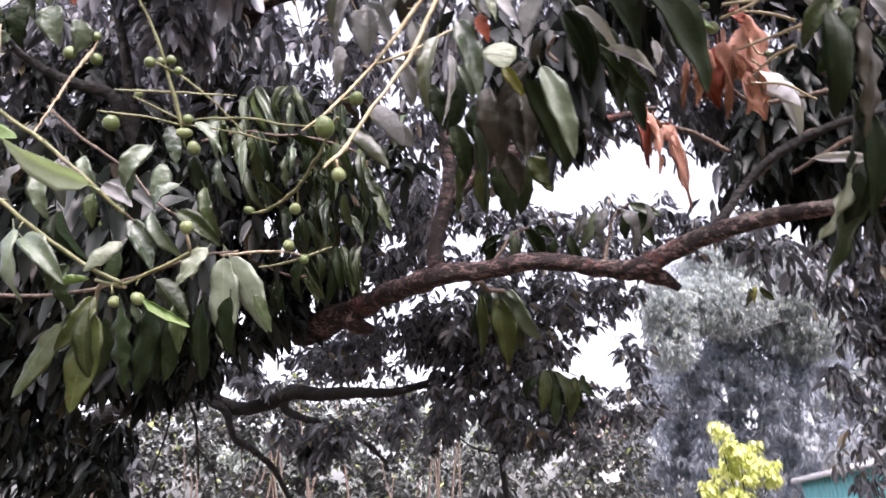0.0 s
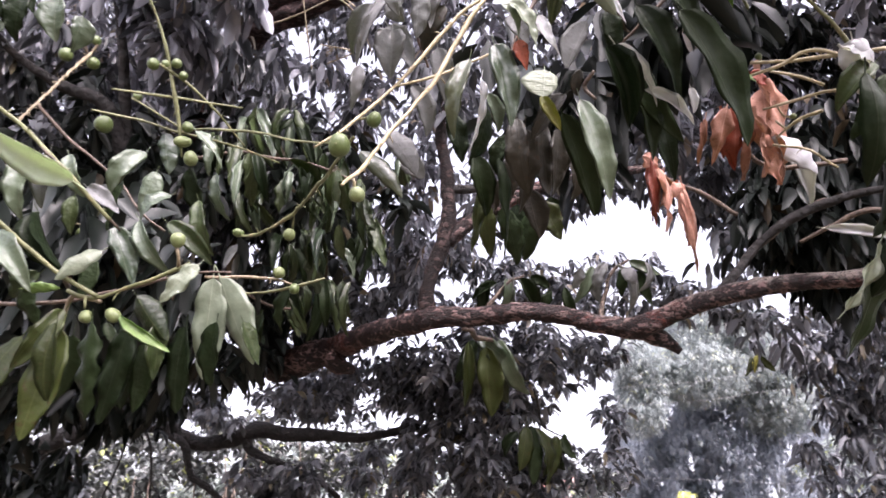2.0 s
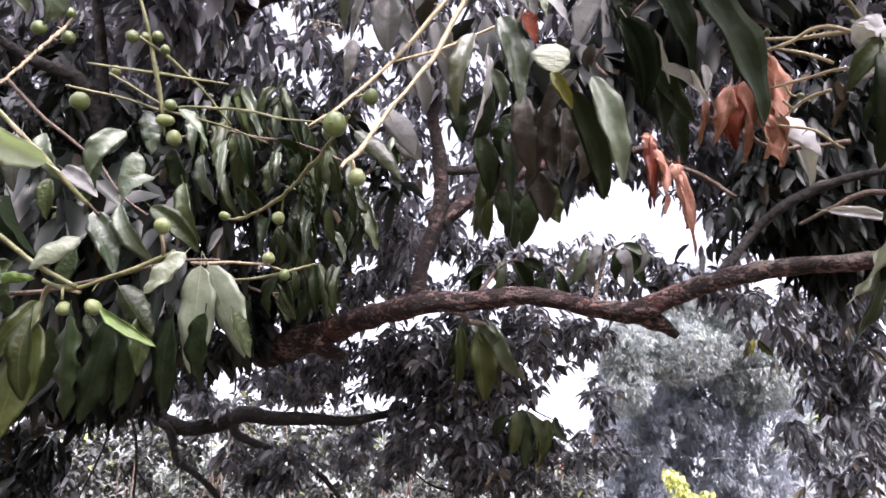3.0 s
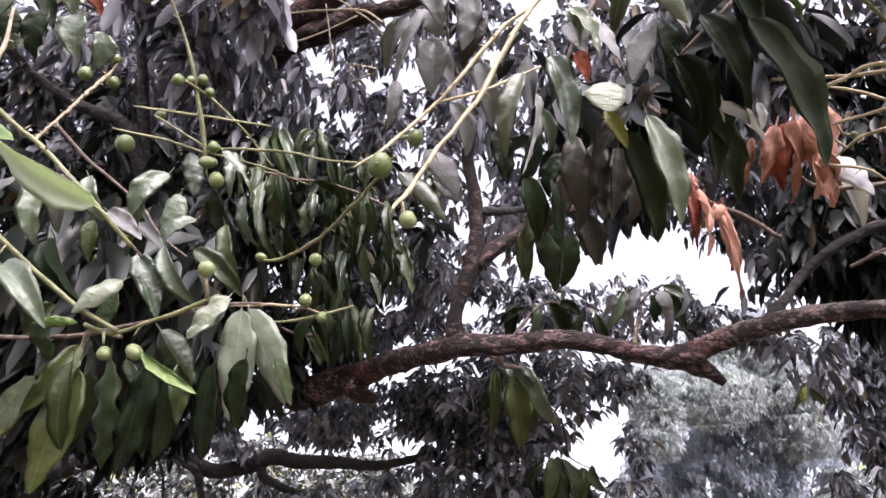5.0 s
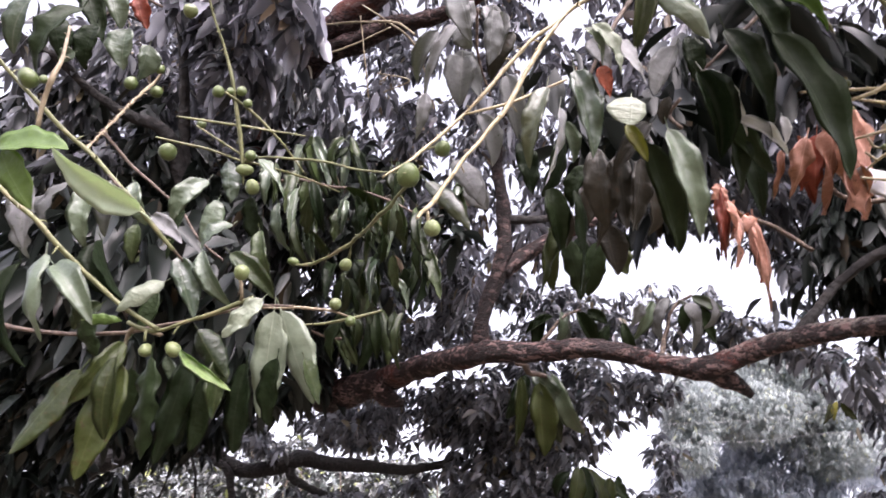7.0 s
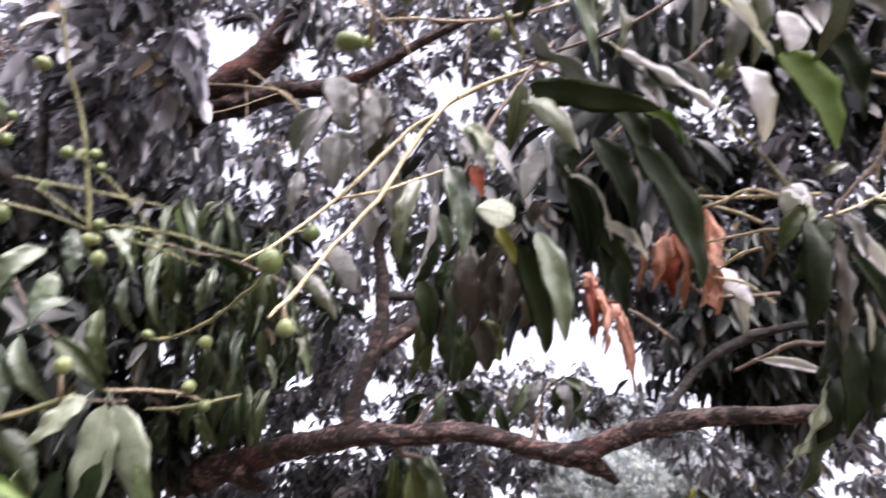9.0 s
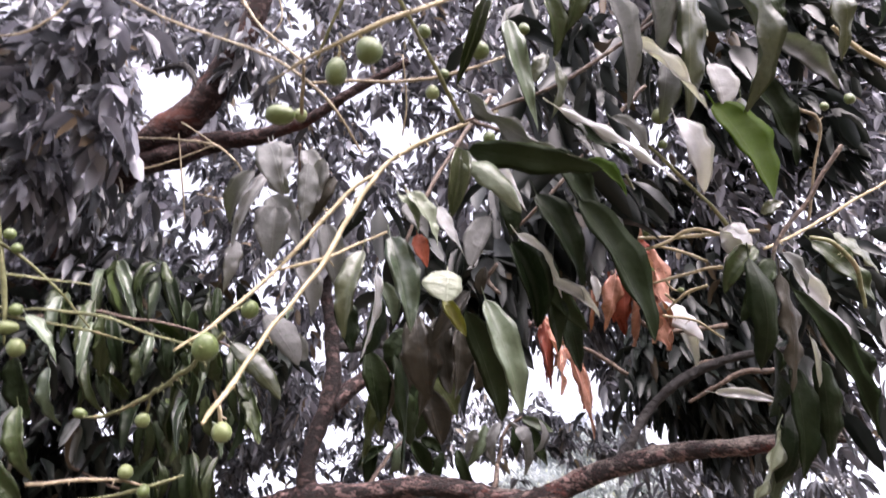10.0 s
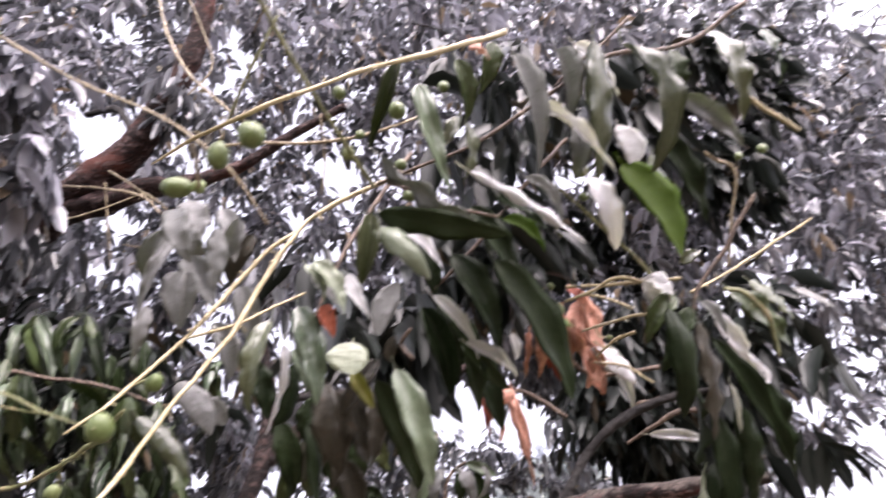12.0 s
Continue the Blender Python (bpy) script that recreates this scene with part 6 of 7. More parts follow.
leaf(small_shoot, (-0.474, 2.386, 2.841), (-0.476, 2.489, 2.699), 0.046, 24, "wavy", GREEN)
leaf(small_shoot, (-0.585, 2.498, 2.919), (-0.529, 2.481, 2.719), 0.055, -42, "droop", GREEN)
leaf(small_shoot, (-0.469, 2.417, 2.868), (-0.462, 2.308, 2.636), 0.044, 3.5, "droop", GREY)
leaf(small_shoot, (-0.479, 2.401, 2.813), (-0.498, 2.426, 2.638), 0.047, 60, "wavy", GREEN)
leaf(small_shoot, (-0.572, 2.391, 2.865), (-0.452, 2.418, 2.675), 0.045, -51, "droop", DARK)
leaf(small_shoot, (-0.486, 2.387, 2.879), (-0.515, 2.450, 2.721), 0.048, 12.5, "folded", GREEN)
leaf(small_shoot, (-0.291, 2.327, 2.836), (-0.302, 2.377, 2.639), 0.042, -68.5, "wavy", DARK)
leaf(small_shoot, (-0.334, 2.338, 2.813), (-0.339, 2.405, 2.692), 0.048, 1, "wavy", DARK)
leaf(small_shoot, (-0.395, 2.359, 2.772), (-0.327, 2.371, 2.647), 0.040, -38.5, "soft", GREY)
leaf(small_shoot, (-0.331, 2.377, 2.867), (-0.343, 2.375, 2.699), 0.039, -28.5, "droop", DARK)
leaf(small_shoot, (-0.353, 2.329, 2.807), (-0.355, 2.436, 2.700), 0.048, 15, "wavy", DARK)
leaf(small_shoot, (-0.395, 2.251, 2.822), (-0.368, 2.358, 2.716), 0.045, 9, "twist", GREEN)
leaf(small_shoot, (-0.612, 2.496, 2.860), (-0.639, 2.579, 2.688), 0.040, 20, "droop", DARK)
leaf(small_shoot, (-0.631, 2.472, 2.840), (-0.636, 2.580, 2.689), 0.041, -39, "droop", GREEN)
leaf(small_shoot, (-0.699, 2.570, 2.927), (-0.674, 2.459, 2.699), 0.055, -14.5, "droop", DARK)
leaf(small_shoot, (-0.513, 2.391, 2.808), (-0.507, 2.631, 2.677), 0.039, 25, "wavy", GREY)
leaf(small_shoot, (-0.603, 2.510, 2.835), (-0.556, 2.586, 2.701), 0.051, -39.5, "droop", DARK)
leaf(small_shoot, (-0.297, 2.210, 2.922), (-0.231, 2.258, 2.797), 0.048, 22.5, "twist", GREEN)
leaf(small_shoot, (-0.296, 2.347, 2.902), (-0.252, 2.366, 2.722), 0.047, -19, "wavy", GREEN)
leaf(small_shoot, (-0.316, 2.259, 2.915), (-0.236, 2.307, 2.770), 0.036, 4, "wavy", GREY)
leaf(small_shoot, (-0.253, 2.248, 2.857), (-0.203, 2.256, 2.654), 0.046, 29, "wavy", GREEN)
leaf(small_shoot, (-0.268, 2.241, 2.930), (-0.280, 2.298, 2.742), 0.051, 34, "droop", DARK)
leaf(small_shoot, (-0.176, 2.207, 3.142), (-0.124, 2.269, 3.013), 0.043, -15.5, "wavy", GREEN)
leaf(small_shoot, (-0.140, 2.264, 3.207), (-0.185, 2.189, 2.996), 0.049, 25.5, "droop", GREY)
leaf(small_shoot, (-0.157, 2.173, 3.122), (-0.149, 2.335, 3.067), 0.055, 44.5, "wavy", GREEN)
small_shoot_b = twig(mango_tree, [(-0.926, 2.752, 2.747, 0.0076), (-0.719, 2.801, 2.674, 0.0063), (-0.518, 2.801, 2.688, 0.0050)], TWIG, "twig")
leaf(small_shoot_b, (-0.621, 2.638, 2.707), (-0.548, 2.711, 2.539), 0.042, 3.5, "droop", DARK)
leaf(small_shoot_b, (-0.651, 2.689, 2.756), (-0.548, 2.692, 2.523), 0.056, 2, "droop", GREEN)
leaf(small_shoot_b, (-0.537, 2.774, 2.757), (-0.562, 2.790, 2.513), 0.060, -18.5, "droop", DARK)
leaf(small_shoot_b, (-0.592, 2.701, 2.699), (-0.556, 2.746, 2.534), 0.059, 17, "droop", GREEN)
leaf(small_shoot_b, (-0.594, 2.664, 2.744), (-0.577, 2.738, 2.612), 0.045, -47, "droop", GREEN)
leaf(small_shoot_b, (-0.494, 2.775, 2.819), (-0.429, 2.791, 2.560), 0.059, -16.5, "soft", GREEN)
leaf(small_shoot_b, (-0.421, 2.697, 2.779), (-0.373, 2.772, 2.627), 0.058, 4.5, "droop", GREEN)
leaf(small_shoot_b, (-0.510, 2.702, 2.785), (-0.475, 2.742, 2.566), 0.060, -6.5, "droop", DARK)
leaf(small_shoot_b, (-0.588, 2.610, 2.739), (-0.655, 2.724, 2.529), 0.058, 25, "droop", DARK)
leaf(small_shoot_b, (-0.373, 2.626, 2.746), (-0.369, 2.697, 2.512), 0.052, 26.5, "droop", GREEN)
leaf(small_shoot_b, (-0.773, 2.788, 2.633), (-0.789, 2.904, 2.509), 0.063, 15, "droop", DARK)
leaf(small_shoot_b, (-0.688, 2.880, 2.740), (-0.609, 2.836, 2.547), 0.057, 5.5, "wavy", GREEN)
leaf(small_shoot_b, (-0.876, 2.977, 2.717), (-0.773, 2.867, 2.516), 0.046, 6.5, "wavy", DARK)
leaf(small_shoot_b, (-0.818, 2.842, 2.696), (-0.874, 2.975, 2.518), 0.062, -37.5, "soft", DARK)
leaf(small_shoot_b, (-0.822, 2.848, 2.685), (-0.783, 2.848, 2.516), 0.048, -5.5, "droop", GREEN)
dry_twig = twig(mango_tree, [(-0.943, 2.125, 3.858, 0.0033), (-0.831, 2.166, 3.779, 0.0039), (-0.705, 2.165, 3.827, 0.0040), (-0.529, 2.123, 3.911, 0.0034)], STALK_BROWN, "twig")
dry_twig_b = twig(mango_tree, [(-0.647, 2.012, 3.916, 0.0033), (-0.537, 2.038, 3.856, 0.0039), (-0.420, 2.115, 3.814, 0.0040), (-0.342, 2.248, 3.713, 0.0027)], STALK_BROWN, "twig")
dry_twig_c = twig(mango_tree, [(-0.584, 2.182, 3.539, 0.0025), (-0.607, 2.083, 3.663, 0.0031), (-0.643, 2.007, 3.842, 0.0026)], STALK_BROWN, "twig")
dry_twig_d = twig(mango_tree, [(-0.331, 1.636, 3.968, 0.0030), (-0.257, 1.582, 4.093, 0.0037), (-0.318, 1.519, 4.263, 0.0038), (-0.404, 1.457, 4.439, 0.0038)], STALK_BROWN, "twig")
dry_twig_e = twig(mango_tree, [(-0.547, 2.110, 3.616, 0.0025), (-0.410, 2.107, 3.583, 0.0031), (-0.519, 2.156, 3.553, 0.0025)], STALK_BROWN, "twig")
thin_twig = twig(mango_tree, [(-1.209, 1.595, 3.770, 0.0042), (-1.058, 1.556, 3.778, 0.0042), (-0.953, 1.504, 3.892, 0.0043), (-0.922, 1.450, 4.029, 0.0039)], STALK_BROWN, "twig")
hook_twig = twig(mango_tree, [(0.124, 1.081, 2.934, 0.0018), (0.128, 1.030, 2.994, 0.0022), (0.111, 0.965, 3.076, 0.0018)], STALK_BROWN, "twig")
dark_twig = twig(mango_tree, [(-0.124, 1.416, 3.230, 0.0046), (-0.113, 1.537, 3.161, 0.0047), (-0.066, 1.646, 3.098, 0.0039)], TWIG, "twig")
dark_twig_b = twig(mango_tree, [(0.243, 0.936, 2.839, 0.0039), (0.299, 0.944, 2.830, 0.0046), (0.390, 0.966, 2.813, 0.0040), (0.495, 0.977, 2.804, 0.0034)], TWIG, "twig")
dark_twig_c = twig(mango_tree, [(0.640, 0.829, 3.101, 0.0036), (0.688, 0.787, 3.139, 0.0043), (0.759, 0.752, 3.195, 0.0044), (0.836, 0.711, 3.271, 0.0045)], TWIG, "twig")
purple_twig = twig(mango_tree, [(0.285, 1.008, 2.530, 0.0035), (0.272, 1.039, 2.515, 0.0041), (0.294, 1.037, 2.480, 0.0029)], TWIG, "twig")

# ---- the crown behind ----
SKY_LANES = []
sight_lane(SKY_LANES, (0.185, 3.055, 3.099), (0.760, 12.573, 7.771), 0.10)
sight_lane(SKY_LANES, (0.278, 3.107, 2.995), (1.144, 12.785, 7.340), 0.07)
sight_lane(SKY_LANES, (0.117, 2.938, 3.339), (0.480, 12.091, 8.757), 0.09)
sight_lane(SKY_LANES, (-0.145, 3.033, 3.143), (-0.599, 12.480, 7.951), 0.07)
sight_lane(SKY_LANES, (-0.080, 3.110, 2.984), (-0.330, 12.800, 7.296), 0.07)
sight_lane(SKY_LANES, (-0.259, 3.112, 2.979), (-1.067, 12.808, 7.274), 0.06)
sight_lane(SKY_LANES, (0.427, 3.105, 2.999), (1.758, 12.778, 7.358), 0.10)
sight_lane(SKY_LANES, (0.577, 3.117, 2.977), (2.376, 12.825, 7.266), 0.07)
sight_lane(SKY_LANES, (0.785, 3.101, 3.010), (3.232, 12.763, 7.402), 0.10)
sight_lane(SKY_LANES, (0.936, 3.119, 2.974), (3.852, 12.837, 7.255), 0.07)
sight_lane(SKY_LANES, (1.055, 3.125, 2.964), (4.346, 12.859, 7.214), 0.10)
sight_lane(SKY_LANES, (0.135, 3.195, 3.022), (0.712, 12.885, 7.290), 0.11)
sight_lane(SKY_LANES, (0.223, 3.171, 3.065), (1.071, 12.786, 7.468), 0.12)
sight_lane(SKY_LANES, (0.347, 3.208, 2.974), (1.583, 12.941, 7.092), 0.09)
sight_lane(SKY_LANES, (0.430, 3.153, 3.085), (1.926, 12.712, 7.548), 0.12)
sight_lane(SKY_LANES, (0.609, 3.142, 3.090), (2.662, 12.670, 7.569), 0.10)
sight_lane(SKY_LANES, (0.731, 3.161, 3.039), (3.165, 12.746, 7.360), 0.10)
sight_lane(SKY_LANES, (0.037, 3.077, 3.055), (0.152, 12.660, 7.587), 0.12)
sight_lane(SKY_LANES, (0.158, 3.095, 3.018), (0.649, 12.736, 7.436), 0.11)
sight_lane(SKY_LANES, (0.245, 3.061, 3.088), (1.008, 12.597, 7.723), 0.14)
sight_lane(SKY_LANES, (0.340, 3.132, 2.943), (1.398, 12.890, 7.126), 0.10)
sight_lane(SKY_LANES, (0.086, 3.135, 2.935), (0.353, 12.901, 7.095), 0.09)
sight_lane(SKY_LANES, (0.169, 3.252, 2.696), (0.695, 13.382, 6.111), 0.07)
sight_lane(SKY_LANES, (0.353, 3.315, 2.568), (1.451, 13.643, 5.581), 0.07)
sight_lane(SKY_LANES, (0.468, 3.262, 2.678), (1.927, 13.423, 6.037), 0.07)
sight_lane(SKY_LANES, (0.028, 3.242, 3.026), (0.374, 13.037, 7.261), 0.10)
sight_lane(SKY_LANES, (0.155, 3.300, 2.930), (0.895, 13.276, 6.868), 0.09)
sight_lane(SKY_LANES, (0.227, 3.118, 3.262), (1.192, 12.527, 8.234), 0.15)
sight_lane(SKY_LANES, (0.360, 3.111, 3.285), (1.740, 12.497, 8.327), 0.20)
sight_lane(SKY_LANES, (0.483, 3.140, 3.241), (2.245, 12.616, 8.147), 0.15)
sight_lane(SKY_LANES, (0.756, 3.183, 3.182), (3.371, 12.796, 7.905), 0.27)
sight_lane(SKY_LANES, (0.909, 3.212, 3.141), (4.000, 12.915, 7.735), 0.22)
sight_lane(SKY_LANES, (0.552, 3.401, 2.776), (2.530, 13.695, 6.231), 0.09)
sight_lane(SKY_LANES, (-1.043, 3.548, 2.401), (-4.037, 14.296, 4.688), 0.11)
sight_lane(SKY_LANES, (0.005, 3.125, 3.233), (0.276, 12.557, 8.115), 0.07)
sight_lane(SKY_LANES, (-0.861, 3.642, 2.655), (-2.029, 8.956, 4.136), 0.07)
sight_lane(SKY_LANES, (-1.046, 3.673, 2.586), (-2.492, 9.034, 3.964), 0.16)
sight_lane(SKY_LANES, (-0.940, 3.766, 2.428), (-2.226, 9.265, 3.568), 0.09)
sight_lane(SKY_LANES, (-0.424, 3.858, 2.299), (-0.936, 9.495, 3.245), 0.14)
sight_lane(SKY_LANES, (-0.292, 3.781, 2.446), (-0.606, 9.302, 3.615), 0.05)
sight_lane(SKY_LANES, (-1.133, 3.735, 2.469), (-2.709, 9.188, 3.672), 0.06)
sight_lane(SKY_LANES, (-0.552, 1.735, 3.223), (-3.068, 10.505, 11.565), 0.05)
sight_lane(SKY_LANES, (-0.128, 1.680, 3.352), (-0.374, 10.153, 12.387), 0.03)
sight_lane(SKY_LANES, (-0.215, 1.705, 3.300), (-0.923, 10.314, 12.058), 0.05)
sight_lane(SKY_LANES, (-0.520, 1.794, 3.118), (-2.865, 10.884, 10.899), 0.04)
sight_lane(SKY_LANES, (-0.235, 1.870, 3.003), (-1.056, 11.363, 10.165), 0.05)
sight_lane(SKY_LANES, (0.205, 1.753, 3.244), (1.749, 10.619, 11.700), 0.04)
sight_lane(SKY_LANES, (-0.020, 1.756, 3.222), (0.317, 10.641, 11.560), 0.01)
sight_lane(SKY_LANES, (0.221, 1.758, 3.235), (1.848, 10.654, 11.644), 0.03)
sight_lane(SKY_LANES, (0.164, 1.869, 3.032), (1.487, 11.358, 10.354), 0.04)
sight_lane(SKY_LANES, (0.034, 1.655, 3.408), (0.660, 9.996, 12.742), 0.05)
sight_lane(SKY_LANES, (-0.309, 1.678, 3.341), (-1.522, 10.145, 12.319), 0.04)
sight_lane(SKY_LANES, (0.180, 1.723, 3.296), (1.588, 10.430, 12.028), 0.04)
sight_lane(SKY_LANES, (0.229, 1.586, 3.408), (1.642, 9.784, 11.887), 0.05)
sight_lane(SKY_LANES, (0.071, 1.658, 3.364), (0.637, 10.240, 11.602), 0.04)
sight_lane(SKY_LANES, (1.023, 1.485, 3.323), (6.692, 9.141, 11.346), 0.03)
sight_lane(SKY_LANES, (1.182, 1.486, 3.281), (7.705, 9.148, 11.076), 0.02)
sight_lane(SKY_LANES, (1.341, 1.218, 3.561), (8.718, 7.438, 12.860), 0.04)
sight_lane(SKY_LANES, (-0.085, 1.620, 3.449), (-0.356, 9.999, 12.148), 0.03)
sight_lane(SKY_LANES, (1.378, 1.152, 3.630), (8.954, 7.021, 13.297), 0.04)
sight_lane(SKY_LANES, (0.430, 1.487, 3.475), (2.921, 9.151, 12.313), 0.02)
sight_lane(SKY_LANES, (-0.013, 1.631, 3.417), (0.105, 10.071, 11.942), 0.05)
sight_lane(SKY_LANES, (0.791, 1.576, 3.275), (5.217, 9.721, 11.036), 0.02)
sight_lane(SKY_LANES, (0.698, 3.115, 2.525), (3.054, 13.620, 5.641), 0.04)
sight_lane(SKY_LANES, (0.324, 3.243, 2.259), (1.418, 14.180, 4.479), 0.04)
sight_lane(SKY_LANES, (0.603, 3.292, 2.161), (2.638, 14.394, 4.050), 0.01)
sight_lane(SKY_LANES, (-0.115, 3.100, 2.549), (-0.503, 13.553, 5.749), 0.02)
sight_lane(SKY_LANES, (-0.361, 3.322, 2.092), (-1.580, 14.524, 3.750), 0.02)
sight_lane(SKY_LANES, (-0.229, 3.217, 2.309), (-1.001, 14.064, 4.697), 0.03)
sight_lane(SKY_LANES, (0.902, 3.266, 2.217), (3.945, 14.279, 4.297), 0.02)
sight_lane(SKY_LANES, (0.194, 3.273, 2.198), (0.847, 14.309, 4.210), 0.01)
sight_lane(SKY_LANES, (0.599, 1.926, 2.680), (3.810, 12.245, 8.469), 0.65)
sight_lane(SKY_LANES, (0.696, 1.932, 2.669), (4.427, 12.281, 8.399), 0.58)
sight_lane(SKY_LANES, (0.484, 1.939, 2.654), (3.078, 12.322, 8.304), 0.45)
sight_lane(SKY_LANES, (0.417, 1.949, 2.632), (2.653, 12.392, 8.158), 0.43)
sight_lane(SKY_LANES, (0.527, 1.955, 2.621), (3.356, 12.427, 8.091), 0.48)
sight_lane(SKY_LANES, (0.346, 1.959, 2.612), (2.202, 12.450, 8.034), 0.33)
sight_lane(SKY_LANES, (0.273, 1.964, 2.601), (1.737, 12.482, 7.965), 0.23)
sight_lane(SKY_LANES, (0.216, 1.968, 2.591), (1.371, 12.513, 7.899), 0.13)
sight_lane(SKY_LANES, (-0.486, 1.664, 3.209), (-3.094, 10.577, 11.834), 0.25)
sight_lane(SKY_LANES, (-0.210, 1.685, 3.169), (-1.339, 10.709, 11.577), 0.22)
sight_lane(SKY_LANES, (-0.307, 1.686, 3.166), (-1.954, 10.716, 11.558), 0.15)
sight_lane(SKY_LANES, (-0.158, 1.735, 3.066), (-1.009, 11.029, 10.923), 0.15)
sight_lane(SKY_LANES, (-0.184, 1.791, 2.952), (-1.169, 11.381, 10.200), 0.15)
sight_lane(SKY_LANES, (-0.380, 1.738, 3.059), (-2.422, 11.044, 10.881), 0.12)
sight_lane(SKY_LANES, (0.021, 1.818, 2.898), (0.135, 11.556, 9.852), 0.12)
sight_lane(SKY_LANES, (0.070, 1.828, 2.878), (0.446, 11.617, 9.729), 0.12)
sight_lane(SKY_LANES, (0.784, 1.947, 2.639), (4.987, 12.378, 8.206), 0.35)
sight_lane(SKY_LANES, (0.493, 2.198, 2.121), (3.134, 13.976, 4.912), 0.27)
sight_lane(SKY_LANES, (0.566, 2.229, 2.059), (3.603, 14.170, 4.517), 0.27)
sight_lane(SKY_LANES, (0.437, 2.224, 2.068), (2.778, 14.141, 4.570), 0.17)
sight_lane(SKY_LANES, (0.350, 2.098, 2.326), (2.229, 13.339, 6.212), 0.07)
sight_lane(SKY_LANES, (0.344, 2.145, 2.230), (2.188, 13.636, 5.603), 0.06)
sight_lane(SKY_LANES, (-0.579, 2.210, 2.090), (-3.683, 14.047, 4.710), 0.12)
sight_lane(SKY_LANES, (-0.519, 2.230, 2.048), (-3.305, 14.178, 4.445), 0.07)
sight_lane(SKY_LANES, (-0.580, 1.584, 3.621), (-3.505, 9.769, 13.240), 0.42)
sight_lane(SKY_LANES, (-0.633, 1.624, 3.587), (-3.845, 10.026, 13.020), 0.20)
sight_lane(SKY_LANES, (-0.194, 1.317, 3.840), (-1.050, 8.072, 14.635), 0.22)
sight_lane(SKY_LANES, (-0.205, 1.394, 3.752), (-1.117, 8.558, 14.070), 0.20)
sight_lane(SKY_LANES, (-0.539, 1.353, 3.887), (-3.244, 8.301, 14.930), 0.22)
sight_lane(SKY_LANES, (-1.125, 1.481, 3.885), (-6.974, 9.116, 14.921), 0.27)
sight_lane(SKY_LANES, (-0.184, 1.738, 3.334), (-0.985, 10.747, 11.416), 0.20)
sight_lane(SKY_LANES, (0.040, 1.661, 3.368), (0.439, 10.259, 11.631), 0.17)
sight_lane(SKY_LANES, (-0.552, 1.740, 3.427), (-3.327, 10.765, 12.002), 0.17)
sight_lane(SKY_LANES, (1.643, 1.279, 3.409), (10.642, 7.829, 11.893), 0.22)
sight_lane(SKY_LANES, (0.183, 1.561, 3.450), (1.352, 9.624, 12.154), 0.27)
sight_lane(SKY_LANES, (-0.999, 2.390, 2.765), (-6.175, 14.901, 7.789), 0.25)
sight_lane(SKY_LANES, (0.143, 1.717, 3.274), (1.098, 10.617, 11.031), 0.17)
sight_lane(SKY_LANES, (0.497, 2.089, 2.737), (3.348, 12.986, 7.612), 0.31)
FAR_LANES = []
sight_lane(FAR_LANES, (0.769, 2.140, 2.243), (5.589, 15.551, 6.266), 0.84)
sight_lane(FAR_LANES, (0.963, 2.155, 2.214), (7.002, 15.659, 6.055), 1.54)
sight_lane(FAR_LANES, (1.139, 2.187, 2.149), (8.283, 15.892, 5.588), 0.84)
sight_lane(FAR_LANES, (0.932, 2.266, 1.987), (6.778, 16.462, 4.406), 1.69)
sight_lane(FAR_LANES, (1.089, 2.298, 1.922), (7.919, 16.696, 3.935), 1.54)
sight_lane(FAR_LANES, (0.793, 2.208, 2.104), (5.765, 16.042, 5.261), 0.70)
NEAR_CROWN = [
    (-1.69, 2.88, 5.04, 1.13, 0.60, 1.13),
    (-1.96, 2.76, 4.15, 0.79, 0.40, 0.35),
    (-1.00, 3.47, 4.16, 1.03, 0.60, 0.68),
    (0.03, 3.08, 4.83, 1.11, 0.70, 0.96),
    (1.34, 2.71, 4.62, 1.16, 0.70, 0.91),
    (2.44, 2.17, 4.36, 0.95, 0.70, 1.04),
    (0.24, 2.36, 5.64, 1.55, 0.70, 0.59),
    (1.96, 1.99, 5.32, 1.40, 0.70, 0.70),
    (-2.17, 3.55, 4.21, 0.83, 0.60, 1.17),
    (2.69, 2.93, 3.37, 0.82, 0.60, 0.63),
    (0.60, 3.83, 3.94, 1.25, 0.60, 0.60),
    (3.75, 2.22, 4.59, 1.05, 0.80, 1.40),
]
HIGH_CROWN = [
    (-2.22, 3.18, 6.56, 1.32, 0.50, 0.70),
    (-1.57, 3.11, 7.11, 2.37, 0.60, 1.19),
    (1.29, 2.83, 7.02, 2.46, 0.60, 1.47),
    (4.07, 2.54, 6.33, 1.90, 0.60, 1.90),
    (-2.84, 4.52, 5.75, 1.42, 0.60, 1.90),
    (-0.50, 4.41, 5.59, 1.72, 0.60, 1.23),
    (2.42, 4.06, 5.26, 1.72, 0.60, 0.98),
]
SHADED_CROWN = [
    (3.53, 2.15, 4.39, 0.60, 0.50, 1.05),
    (4.37, 2.71, 3.75, 0.92, 0.60, 1.47),
    (2.08, 3.27, 3.81, 0.65, 0.50, 0.38),
    (1.92, 3.25, 3.40, 0.45, 0.40, 0.19),
    (2.37, 3.18, 3.31, 0.38, 0.40, 0.38),
    (1.60, 3.27, 4.04, 0.56, 0.40, 0.25),
    (2.28, 3.63, 3.07, 0.38, 0.30, 0.14),
]
